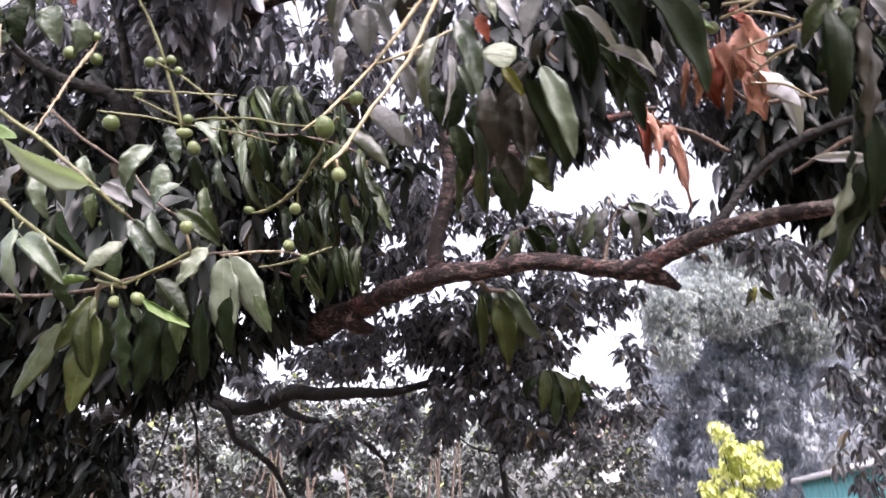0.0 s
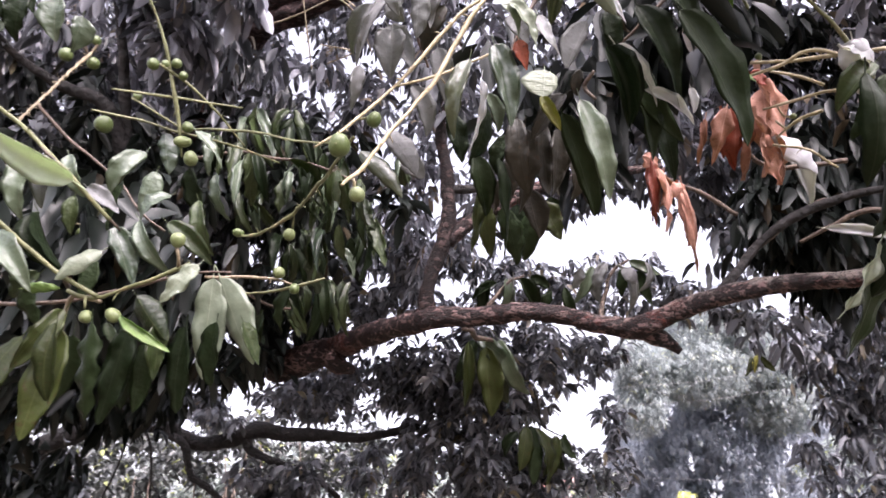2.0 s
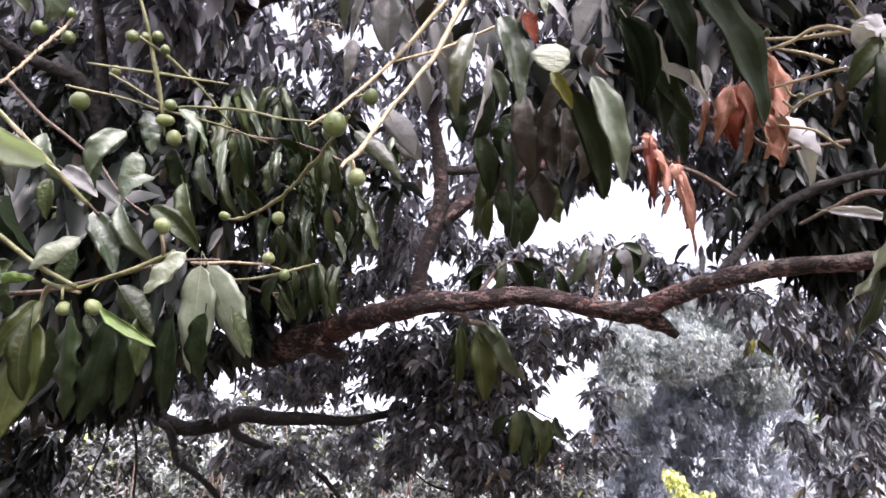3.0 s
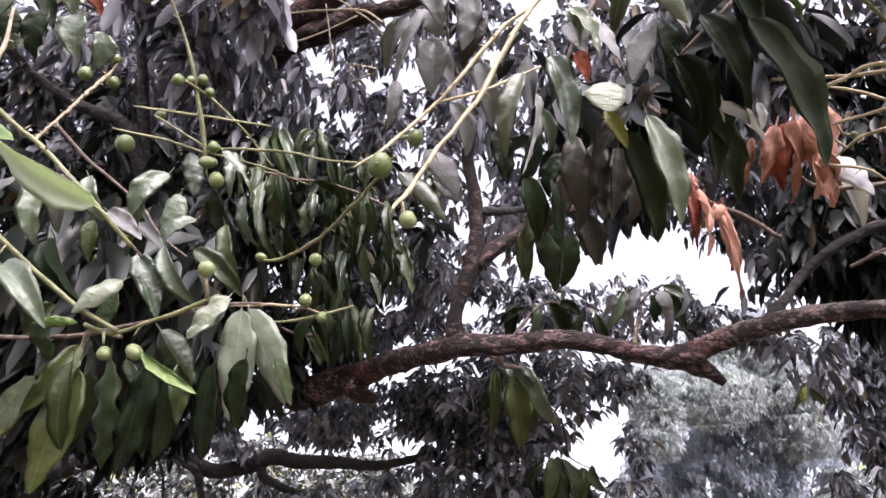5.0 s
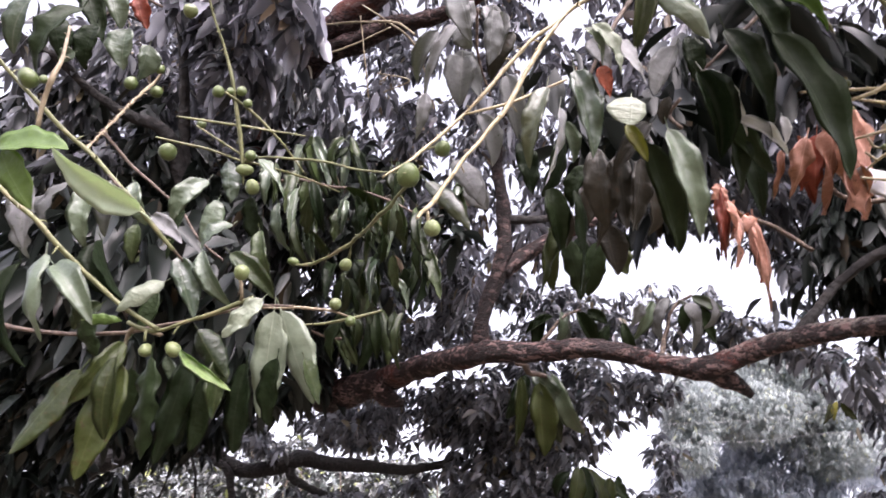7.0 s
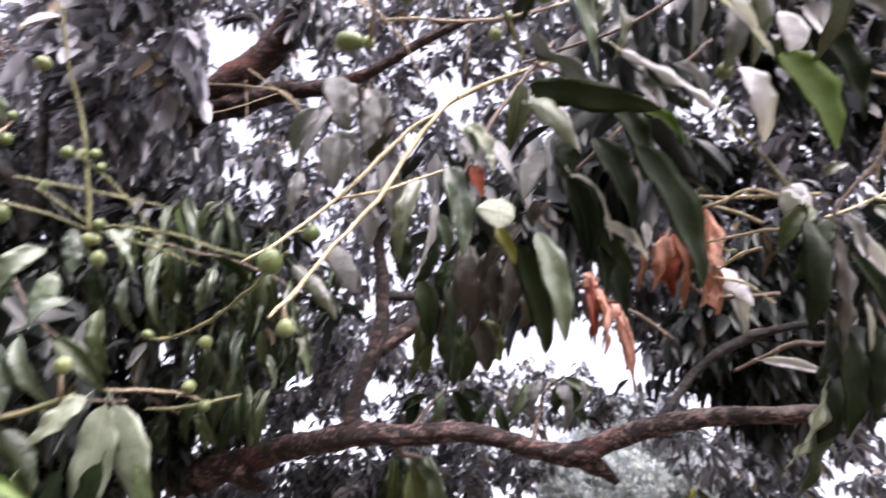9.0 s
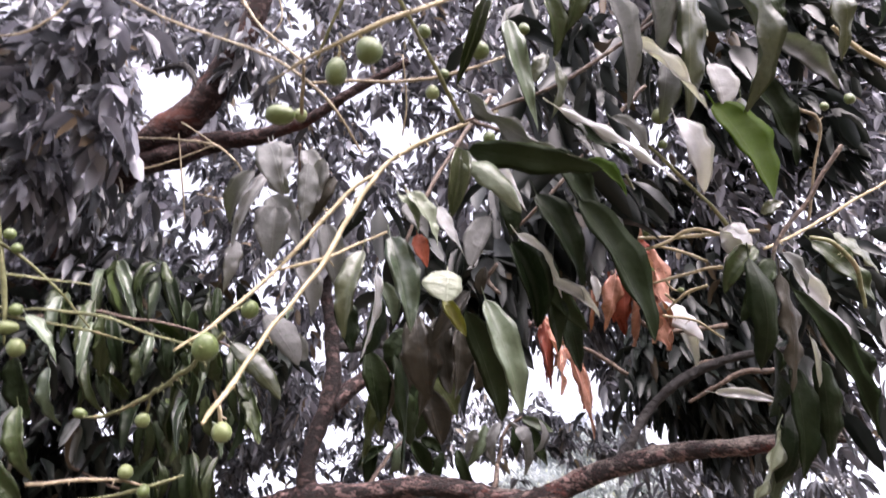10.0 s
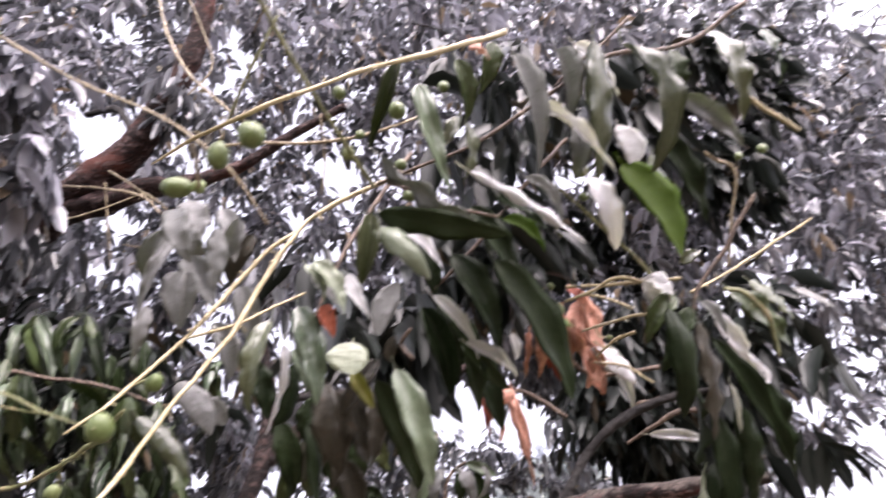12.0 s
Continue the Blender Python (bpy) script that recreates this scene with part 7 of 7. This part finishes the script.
NEAR_CLUMPS = [
    (-1.36, 2.12, 3.97, 0.21, 0.20, 0.26),
    (-1.01, 1.86, 4.19, 0.21, 0.20, 0.19),
    (-0.86, 1.98, 3.85, 0.11, 0.20, 0.16),
    (-1.38, 2.02, 4.26, 0.20, 0.20, 0.15),
    (-1.21, 2.22, 3.82, 0.19, 0.20, 0.19),
]
FRONT_CROWN = [
    (-1.49, 2.03, 4.59, 0.42, 0.25, 0.21),
    (-0.45, 2.18, 4.61, 0.20, 0.25, 0.14),
    (-2.03, 2.17, 3.77, 0.28, 0.25, 0.23),
    (-2.05, 2.40, 3.37, 0.31, 0.25, 0.20),
    (-1.22, 2.97, 3.23, 0.38, 0.25, 0.23),
    (-1.06, 2.58, 3.82, 0.29, 0.20, 0.29),
    (-0.12, 2.32, 3.73, 0.31, 0.20, 0.20),
]
RIGHT_INNER = [
    (1.83, 2.62, 4.35, 0.30, 0.25, 0.24),
    (2.26, 2.74, 4.10, 0.30, 0.25, 0.26),
    (2.44, 2.57, 4.45, 0.30, 0.25, 0.24),
    (1.69, 2.43, 3.23, 0.31, 0.20, 0.28),
    (1.91, 2.42, 3.12, 0.20, 0.20, 0.30),
    (1.66, 2.80, 3.16, 0.14, 0.20, 0.14),
    (1.83, 2.39, 3.30, 0.40, 0.30, 0.40),
    (1.84, 2.68, 3.25, 0.38, 0.25, 0.19),
    (1.95, 2.69, 2.99, 0.29, 0.25, 0.16),
    (2.00, 2.64, 3.56, 0.28, 0.25, 0.22),
]
INNER_LEAVES = [
    (0.26, 1.44, 2.88, 0.26, 0.22, 0.26),
    (0.58, 1.31, 3.03, 0.25, 0.20, 0.15),
    (0.82, 1.07, 3.32, 0.49, 0.25, 0.28),
    (-1.03, 1.65, 2.42, 0.40, 0.22, 0.29),
    (1.55, 1.57, 2.84, 0.20, 0.25, 0.40),
    (0.42, 1.55, 2.79, 0.11, 0.20, 0.09),
]
LOW_INNER = [
    (-1.38, 3.51, 3.10, 0.28, 0.30, 0.16),
    (-1.00, 3.50, 2.99, 0.28, 0.30, 0.15),
    (-0.70, 3.45, 2.95, 0.20, 0.30, 0.14),
]
CROWN_INNER = [
    (1.64, 1.50, 3.93, 0.20, 0.20, 0.20),
    (1.88, 1.58, 3.78, 0.20, 0.20, 0.20),
    (1.42, 1.45, 4.05, 0.16, 0.20, 0.16),
    (2.05, 1.38, 4.13, 0.20, 0.20, 0.20),
    (1.85, 1.33, 4.25, 0.20, 0.20, 0.20),
]
LEFT_CROWN = [
    (-1.89, 3.23, 2.72, 0.78, 0.50, 0.45),
    (-2.06, 2.73, 3.30, 0.62, 0.50, 0.70),
    (-0.90, 2.84, 3.31, 0.75, 0.40, 0.49),
    (-1.36, 3.34, 2.74, 0.61, 0.40, 0.34),
    (-2.51, 3.42, 2.32, 0.48, 0.40, 0.36),
    (-2.76, 4.66, 2.06, 0.54, 0.40, 0.31),
    (-2.14, 4.20, 2.55, 0.66, 0.40, 0.18),
]
MIDDLE_CROWN_LOW = [
    (-1.01, 6.35, 3.17, 0.96, 0.70, 0.28),
    (0.26, 5.99, 3.01, 0.63, 0.70, 0.58),
    (0.51, 5.79, 2.97, 0.46, 0.60, 0.66),
    (-0.11, 5.88, 3.24, 0.47, 0.50, 0.26),
    (0.58, 5.46, 3.19, 0.84, 0.60, 0.39),
    (1.86, 6.32, 2.81, 0.44, 0.60, 0.49),
    (-0.21, 6.85, 2.62, 0.64, 0.60, 0.35),
    (0.39, 5.48, 4.06, 0.74, 0.60, 0.42),
    (1.28, 5.97, 4.21, 0.97, 0.60, 0.23),
    (1.90, 5.28, 4.02, 0.46, 0.40, 0.18),
    (0.72, 5.61, 4.25, 0.60, 0.50, 0.27),
    (-0.37, 5.58, 4.31, 0.65, 0.50, 0.49),
    (0.77, 5.75, 3.50, 0.90, 0.50, 0.26),
    (1.78, 5.96, 3.54, 0.49, 0.50, 0.22),
    (0.86, 6.24, 2.51, 0.63, 0.60, 0.47),
]
MIDDLE_CROWN_HIGH = [
    (-1.21, 5.74, 2.21, 0.28, 0.30, 0.21),
    (-1.40, 5.71, 2.29, 0.19, 0.30, 0.14),
    (-1.74, 5.60, 2.78, 0.19, 0.30, 0.12),
    (-1.07, 5.70, 2.27, 0.23, 0.30, 0.19),
    (-3.11, 5.87, 2.09, 0.33, 0.30, 0.23),
    (2.15, 6.25, 3.19, 0.22, 0.50, 0.28),
    (-0.90, 5.73, 4.00, 0.98, 0.60, 0.65),
    (2.87, 5.57, 3.89, 0.74, 0.60, 0.16),
    (-2.17, 6.49, 3.11, 0.97, 0.60, 0.29),
]
MIDDLE_CROWN = MIDDLE_CROWN_LOW + MIDDLE_CROWN_HIGH
GAP_LEAVES = [
    (1.61, 5.64, 4.43, 0.61, 0.30, 0.07),
    (0.39, 5.57, 4.33, 0.22, 0.30, 0.22),
    (0.84, 5.67, 4.37, 0.28, 0.30, 0.08),
    (-0.72, 6.06, 3.32, 0.44, 0.30, 0.19),
    (-0.34, 6.03, 3.38, 0.33, 0.30, 0.14),
    (1.21, 5.90, 4.35, 0.86, 0.40, 0.14),
    (1.92, 5.60, 4.29, 0.44, 0.30, 0.12),
    (-0.33, 4.82, 4.05, 0.38, 0.40, 0.47),
    (0.93, 5.73, 3.55, 0.32, 0.30, 0.21),
    (-0.99, 6.08, 3.27, 0.82, 0.40, 0.16),
]
RIGHT_CROWN = [
    (5.00, 7.48, 3.65, 0.67, 0.80, 1.07),
    (4.51, 7.22, 4.17, 0.47, 0.70, 0.40),
    (5.41, 6.71, 4.78, 1.04, 0.90, 1.43),
    (5.30, 8.22, 2.60, 0.89, 0.80, 0.89),
    (3.91, 7.62, 4.27, 0.25, 0.40, 0.18),
    (4.80, 7.92, 3.20, 0.41, 0.50, 0.41),
]
GAP_EDGE = [
    (2.09, 4.24, 4.28, 0.13, 0.20, 0.15),
    (2.30, 4.31, 4.11, 0.13, 0.20, 0.15),
    (2.51, 4.28, 4.16, 0.13, 0.20, 0.15),
]
FAR_TREES = [
    (13.44, 30.05, 8.54, 3.16, 3.00, 3.16),
    (12.50, 31.67, 5.20, 4.21, 3.00, 3.42),
    (15.86, 29.91, 6.56, 3.05, 3.00, 3.82),
    (14.89, 29.85, 11.25, 3.27, 3.00, 2.45),
    (11.11, 30.65, 7.29, 2.11, 3.00, 2.37),
    (9.79, 30.55, 7.48, 1.32, 2.00, 2.37),
    (12.30, 31.09, 10.96, 2.81, 3.00, 2.81),
    (20.22, 31.74, 9.68, 4.49, 3.00, 4.49),
    (9.90, 32.16, 4.17, 3.69, 3.00, 2.37),
    (13.93, 33.28, 1.92, 7.90, 3.00, 3.16),
    (13.90, 29.84, 13.54, 2.81, 3.00, 1.69),
]
FAR_LIGHT_LUMPS = [
    (10.85, 26.12, 9.73, 2.61, 2.00, 1.42),
    (14.19, 26.95, 10.34, 1.72, 2.00, 1.23),
    (8.65, 25.67, 8.35, 1.03, 1.50, 1.60),
    (8.38, 25.08, 9.57, 1.14, 1.50, 1.14),
    (12.42, 26.32, 11.61, 2.70, 2.00, 1.23),
    (15.22, 27.59, 9.04, 1.97, 2.00, 1.47),
]
BUSHES_LOW = [
    (-5.45, 11.65, 1.75, 2.51, 1.00, 0.58),
    (-1.84, 12.84, 1.69, 2.53, 1.00, 0.63),
    (1.65, 13.98, 1.74, 1.83, 1.00, 0.68),
    (3.74, 15.07, 1.83, 1.11, 1.00, 0.74),
    (-4.69, 12.73, 2.85, 1.79, 1.20, 0.63),
    (-2.00, 13.80, 2.94, 1.71, 1.20, 1.03),
    (-5.94, 11.73, 2.61, 1.16, 1.20, 0.77),
    (0.53, 13.98, 2.60, 1.71, 1.20, 0.91),
    (3.01, 14.87, 3.09, 1.72, 1.20, 0.98),
    (3.98, 16.68, 3.94, 0.98, 1.00, 0.56),
    (-3.18, 13.22, 1.85, 3.16, 1.50, 0.95),
    (3.45, 16.97, 2.46, 1.12, 1.00, 0.91),
    (0.61, 9.57, 1.85, 0.47, 0.50, 0.47),
    (-1.32, 14.43, 3.95, 0.74, 1.00, 0.74),
    (-6.01, 13.55, 3.44, 1.60, 1.00, 0.57),
]
BUSHES_HIGH = [
    (-3.66, 12.44, 3.45, 1.16, 1.00, 0.53),
    (-6.92, 12.47, 3.35, 1.26, 1.00, 0.53),
    (-2.48, 13.46, 3.64, 1.14, 1.00, 0.80),
    (-4.16, 14.27, 4.25, 1.11, 1.00, 0.61),
    (-5.87, 14.42, 3.93, 1.11, 1.00, 0.49),
]
BUSHES = BUSHES_LOW + BUSHES_HIGH
HAZY_BUSHES = [
    (-6.2, 18.2, 3.5, 1.5, 1.0, 0.8),
    (-3.6, 18.0, 3.8, 1.4, 1.0, 0.85),
    (-1.4, 17.8, 4.1, 1.3, 1.0, 0.8),
    (0.5, 17.9, 3.6, 1.2, 1.0, 0.8),
    (-5.0, 17.6, 1.7, 2.2, 1.2, 1.7),
    (-1.2, 17.4, 1.7, 2.2, 1.2, 1.7),
    (10.8, 17.2, 4.7, 1.1, 0.8, 0.75),
    (12.5, 16.9, 5.1, 1.1, 0.8, 0.9),
]
LIME_LUMPS = [
    (4.59, 11.05, 2.41, 0.39, 0.40, 0.35),
    (4.24, 10.88, 2.80, 0.20, 0.30, 0.26),
    (5.05, 11.15, 2.19, 0.23, 0.30, 0.20),
    (4.40, 11.24, 1.95, 0.46, 0.40, 0.37),
]
# Near-black masses are laid where the crown lies in shade.
foliage("leaves", mango_tree, SHADE_FILL, INNER_LEAVES, 125, 0.17, 21, per=7, droop=1.0, slim=0.3)
foliage("leaves", mango_tree, SHADE_FILL, CROWN_INNER, 80, 0.16, 30, per=7, droop=1.0, slim=0.3)
foliage("leaves", mango_tree, SHADE_FILL, LOW_INNER, 150, 0.14, 29, per=7, droop=1.0, slim=0.3)
foliage("leaves", mango_tree, BEHIND_DARK, FRONT_CROWN, 180, 0.15, 22, SKY_LANES, per=8, droop=1.0, slim=0.26)
foliage("leaves", mango_tree, SHADE_FILL, RIGHT_INNER, 410, 0.16, 27, SKY_LANES, per=8, droop=1.0, slim=0.28)
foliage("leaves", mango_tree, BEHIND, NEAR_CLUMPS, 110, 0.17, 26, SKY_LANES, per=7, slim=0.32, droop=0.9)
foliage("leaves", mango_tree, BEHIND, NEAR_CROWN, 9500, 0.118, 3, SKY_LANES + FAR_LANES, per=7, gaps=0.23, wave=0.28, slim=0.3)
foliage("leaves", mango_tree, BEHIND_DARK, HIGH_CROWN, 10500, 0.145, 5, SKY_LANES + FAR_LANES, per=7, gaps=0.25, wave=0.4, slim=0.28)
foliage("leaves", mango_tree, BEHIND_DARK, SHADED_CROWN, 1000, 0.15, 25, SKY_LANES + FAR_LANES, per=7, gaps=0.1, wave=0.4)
foliage("leaves", mango_tree, SHADE_FILL, LEFT_CROWN, 900, 0.17, 4, SKY_LANES + FAR_LANES, per=7, slim=0.3)


def crown_twigs(lumps, count, seed, open_lanes):
    """Thin dark shoots that carry the whorls of leaves."""
    rng = random.Random(seed)
    made = []
    for _ in range(count):
        x, y, z, rx, ry, rz = rng.choice(lumps)
        a = Vector((x + rng.uniform(-1, 1) * rx, y + rng.uniform(-1, 1) * ry, z + rng.uniform(-1, 1) * rz))
        d = Vector((rng.uniform(-1, 1), rng.uniform(-0.4, 0.4), rng.uniform(-0.2, 0.9))).normalized() * rng.uniform(0.25, 0.6)
        bend = Vector((rng.uniform(-1, 1), rng.uniform(-1, 1), rng.uniform(-1, 1))) * 0.08
        clear = True
        for p, q, r in open_lanes:
            p, q = Vector(p), Vector(q)
            s = min(1, max(0, (a + d * 0.5 - p).dot(q - p) / (q - p).length_squared))
            clear = clear and (a + d * 0.5 - p.lerp(q, s)).length > r * (0.15 + 0.85 * s) + 0.25
        if not clear:
            continue
        r = rng.uniform(0.004, 0.011)
        made.append(tube([(*a, r), (*(a + d * 0.5 + bend), r * 0.8), (*(a + d), r * 0.5)], 6, 0.15, 0.06))
    return join(made)


part("shoot", crown_twigs(NEAR_CROWN + HIGH_CROWN, 240, 31, SKY_LANES + FAR_LANES), BARK_DARK, mango_tree, "", "stuff")
# unseen leaf masses added overhead, behind and at the sides to block skylight
SKYLIGHT_BLOCKERS = [(0.0, -2.2, 5.2, 3.6, 2.4, 0.5), (-3.0, 0.0, 5.4, 2.0, 2.6, 0.5), (3.0, -0.2, 5.3, 1.8, 2.4, 0.5), (0.0, -5.5, 4.0, 6.0, 0.8, 2.0), (-5.5, -2.0, 3.5, 0.8, 4.0, 2.2), (5.5, -2.0, 3.5, 0.8, 4.0, 2.2)]
foliage("leaves", mango_tree, BEHIND_DARK, SKYLIGHT_BLOCKERS, 1800, 0.18, 6, per=7, gaps=0.2, wave=0.8)


def plain_tree(name, foot, height, radius, label, material, leaf_args, bark=BARK_DARK, group="", spread=0.9):
    """A tapered trunk with limbs that reach into the lumps of its crown, and the crown's leaves."""
    tree = thing(name, foot, label, "tree", group)
    x, y, z = foot
    part("trunk", tube([(x, y, z - 0.2, radius * 1.4), (x + 0.05, y, z + height * 0.3, radius), (x - 0.08, y + 0.1, z + height * 0.7, radius * 0.7), (x, y, z + height, radius * 0.3)], 10, 0.25, 0.15, swell=0.1), bark, tree)
    for a, b, c, *_ in leaf_args["lumps"]:
        if math.hypot(a - x, b - y) > spread or c < z + 0.5 * height:
            continue
        s = 0.6 * height
        part("limb", tube([(x, y, z + s, radius * 0.5), ((x + a) / 2, (y + b) / 2 + 0.3, max(z + s, (z + s + c) / 2 - 0.1), radius * 0.28), (a, b, c, radius * 0.1)], 7, 0.2, 0.15), bark, tree)
    foliage("leaves", tree, material, **leaf_args)
    return tree


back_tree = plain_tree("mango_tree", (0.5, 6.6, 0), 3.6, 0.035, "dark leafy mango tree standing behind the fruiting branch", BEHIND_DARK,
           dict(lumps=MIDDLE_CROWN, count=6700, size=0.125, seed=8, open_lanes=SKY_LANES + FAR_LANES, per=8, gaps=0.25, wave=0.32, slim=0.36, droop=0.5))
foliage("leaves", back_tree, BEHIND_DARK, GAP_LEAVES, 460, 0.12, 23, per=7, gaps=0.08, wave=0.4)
foliage("leaves", mango_tree, BEHIND_DARK, GAP_EDGE, 110, 0.11, 24, per=7, droop=0.8, slim=0.34)
plain_tree("mango_tree", (7.4, 8.4, 0), 4.2, 0.16, "dark leafy tree beside the gap in the crown", BEHIND_DARK,
           dict(lumps=RIGHT_CROWN, count=1500, size=0.2, seed=9, open_lanes=FAR_LANES, per=8, gaps=0.1, wave=0.7))
plain_tree("tall_tree", (16.0, 29.5, 0), 7.0, 0.25, "tall far tree, haze put into its grey-green leaf colours", HAZED_TREE,
           dict(lumps=FAR_TREES, count=24000, size=0.34, seed=10, per=7, gaps=0.02, wave=2.0), bark=BARK_HAZED)
plain_tree("tall_tree", (10.0, 24.8, 0), 4.2, 0.05, "light green far tree, haze put into its leaf colours", HAZED_LIGHT,
           dict(lumps=FAR_LIGHT_LUMPS, count=6500, size=0.26, seed=12, per=7), bark=BARK_HAZED)
plain_tree("young_tree", (4.7, 10.8, 0), 1.85, 0.04, "young tree with bright lime-yellow leaves near the shed", LIME,
           dict(lumps=LIME_LUMPS, count=420, size=0.12, seed=13, per=8, slim=0.4, gaps=0.1, wave=0.3))
hedge = thing("bushes", (-1.0, 12.0, 0), "tangled grey-green bushes under the trees", "bush", kind="stuff")
stem_rng = random.Random(17)
stems = []
for _ in range(26):
    x, y = stem_rng.uniform(-6.5, 0.3), stem_rng.uniform(9.5, 12.5)
    lean, tall = stem_rng.uniform(-0.5, 0.5), stem_rng.uniform(2.2, 3.4)
    stems.append(tube([(x, y, -0.1, 0.03), (x + lean * 0.3, y, tall * 0.5, 0.022), (x + lean, y + 0.1, tall, 0.008)], 7, 0.3, 0.15))
part("stem", join(stems), TWIG, hedge, "thin brown stems", "stuff")
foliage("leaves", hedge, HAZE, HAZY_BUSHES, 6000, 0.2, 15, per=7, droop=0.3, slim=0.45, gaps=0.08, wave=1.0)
foliage("leaves", hedge, BUSH, BUSHES, 9000, 0.16, 14, per=7, droop=0.3, slim=0.45, gaps=0.1, wave=0.8)


# ---- the shed and the wires beyond ----
def slab(corners, thick, rows=1, cols=1, ridge=0.0, waves=0):
    """A thick sheet between four corners; ridge and waves corrugate it across."""
    a, b, c, d = (Vector(p) for p in corners)
    up = (b - a).cross(d - a).normalized()
    n = max(cols, waves * 8)
    verts, faces = [], []
    for lift in (0, -thick):
        for i in range(n + 1):
            u = i / n
            h = ridge * math.sin(u * waves * 2 * math.pi)
            for v in (0, 1):
                p = (a.lerp(b, u)).lerp(d.lerp(c, u), v)
                verts.append(p + up * (h + lift))
    m = 2 * (n + 1)
    for i in range(n):
        k = 2 * i
        faces += [(k, k + 2, k + 3, k + 1), (m + k, m + k + 1, m + k + 3, m + k + 2), (k, m + k, m + k + 2, k + 2), (k + 1, k + 3, m + k + 3, m + k + 1)]
    faces += [(0, 1, m + 1, m), (2 * n, m + 2 * n, m + 2 * n + 1, 2 * n + 1)]
    mesh = bpy.data.meshes.new("sheet")
    mesh.from_pydata([tuple(v) for v in verts], [], faces)
    return mesh


TEAL = rough_material("teal_paint", (0.1, 0.42, 0.43), (0.16, 0.5, 0.5), (0.12, 0.34, 0.34), 3.0, 0.6, 0.005)
SHEET = rough_material("weathered_roof_sheet", (0.45, 0.46, 0.47), (0.6, 0.6, 0.6), (0.4, 0.36, 0.33), 2.0, 0.55, 0.005)
TILE = rough_material("faded_red_roof", (0.42, 0.2, 0.17), (0.55, 0.32, 0.28), (0.5, 0.4, 0.36), 2.0, 0.8, 0.01)
shed = thing("shed", (8.8, 16.0, 0), "teal painted shed with a grey corrugated roof", "shed")
near_foot, far_foot = Vector((7.5, 10.6, 0)), Vector((10.3, 21.4, 0))
side = Vector((5.0, -1.3, 0))
boards = 26
for i in range(boards):
    a, b = near_foot.lerp(far_foot, i / boards), near_foot.lerp(far_foot, (i + 0.97) / boards)
    a, b = a + side * 0.04, b + side * 0.04
    part("board", slab([b, a, a + Vector((0, 0, 2.44)), b + Vector((0, 0, 2.44))], 0.025), TEAL, shed)
for foot in (near_foot, far_foot):
    a, b = foot + side * 0.045, foot + side
    part("wall", slab([a, b, b + Vector((0, 0, 3.3)), a + Vector((0, 0, 2.44))], 0.08), TEAL, shed)
a, b = near_foot + side, far_foot + side
part("wall", slab([a, b, b + Vector((0, 0, 3.3)), a + Vector((0, 0, 3.3))], 0.08), TEAL, shed)
over = (far_foot - near_foot).normalized() * 0.3
a, b = near_foot - over + Vector((0, 0, 2.48)), far_foot + over + Vector((0, 0, 2.48))
part("roof", slab([a, b, b + side * 1.05 + Vector((0, 0, 0.95)), a + side * 1.05 + Vector((0, 0, 0.95))], 0.03, ridge=0.02, waves=60), SHEET, shed)
part("fascia", slab([a + Vector((0, 0, -0.1)), b + Vector((0, 0, -0.1)), b + Vector((0, 0, 0.0)), a + Vector((0, 0, 0.0))], 0.03), SHEET, shed)
house = thing("house", (6.6, 30.0, 0), "far house with a faded red roof behind the trees", "house")
part("wall", slab([(4.8, 30, 0), (7.2, 30, 0), (7.2, 30, 4.9), (4.8, 30, 4.9)], 0.2), SHEET, house)
part("roof", slab([(4.6, 29.6, 4.8), (7.4, 29.6, 4.8), (7.4, 32, 6.1), (4.6, 32, 6.1)], 0.1, ridge=0.03, waves=24), TILE, house)
WIRE = rough_material("pale_wire", (0.22, 0.22, 0.23), (0.3, 0.3, 0.3), (0.26, 0.26, 0.26), 5.0, 0.4, 0.001)
power_line = thing("power_line", (9.0, 18.5, 4.4), "pale overhead wires strung across the gap", "wire")
for low, lift, y in ((6.3, 0.53, 18.6), (6.77, 0.62, 18.3), (4.4, 0.03, 19.7)):
    line = [(x, y, low + lift * (x - 6.5) / 4.9, 0.0038) for x in (0.0, 4.0, 8.0, 11.5)]
    part("wire", tube(line + [(13.0, 17.0, 4.2, 0.004), (13.6, 14.8, 3.37, 0.004)], 6, 0, 0.5), WIRE, power_line)
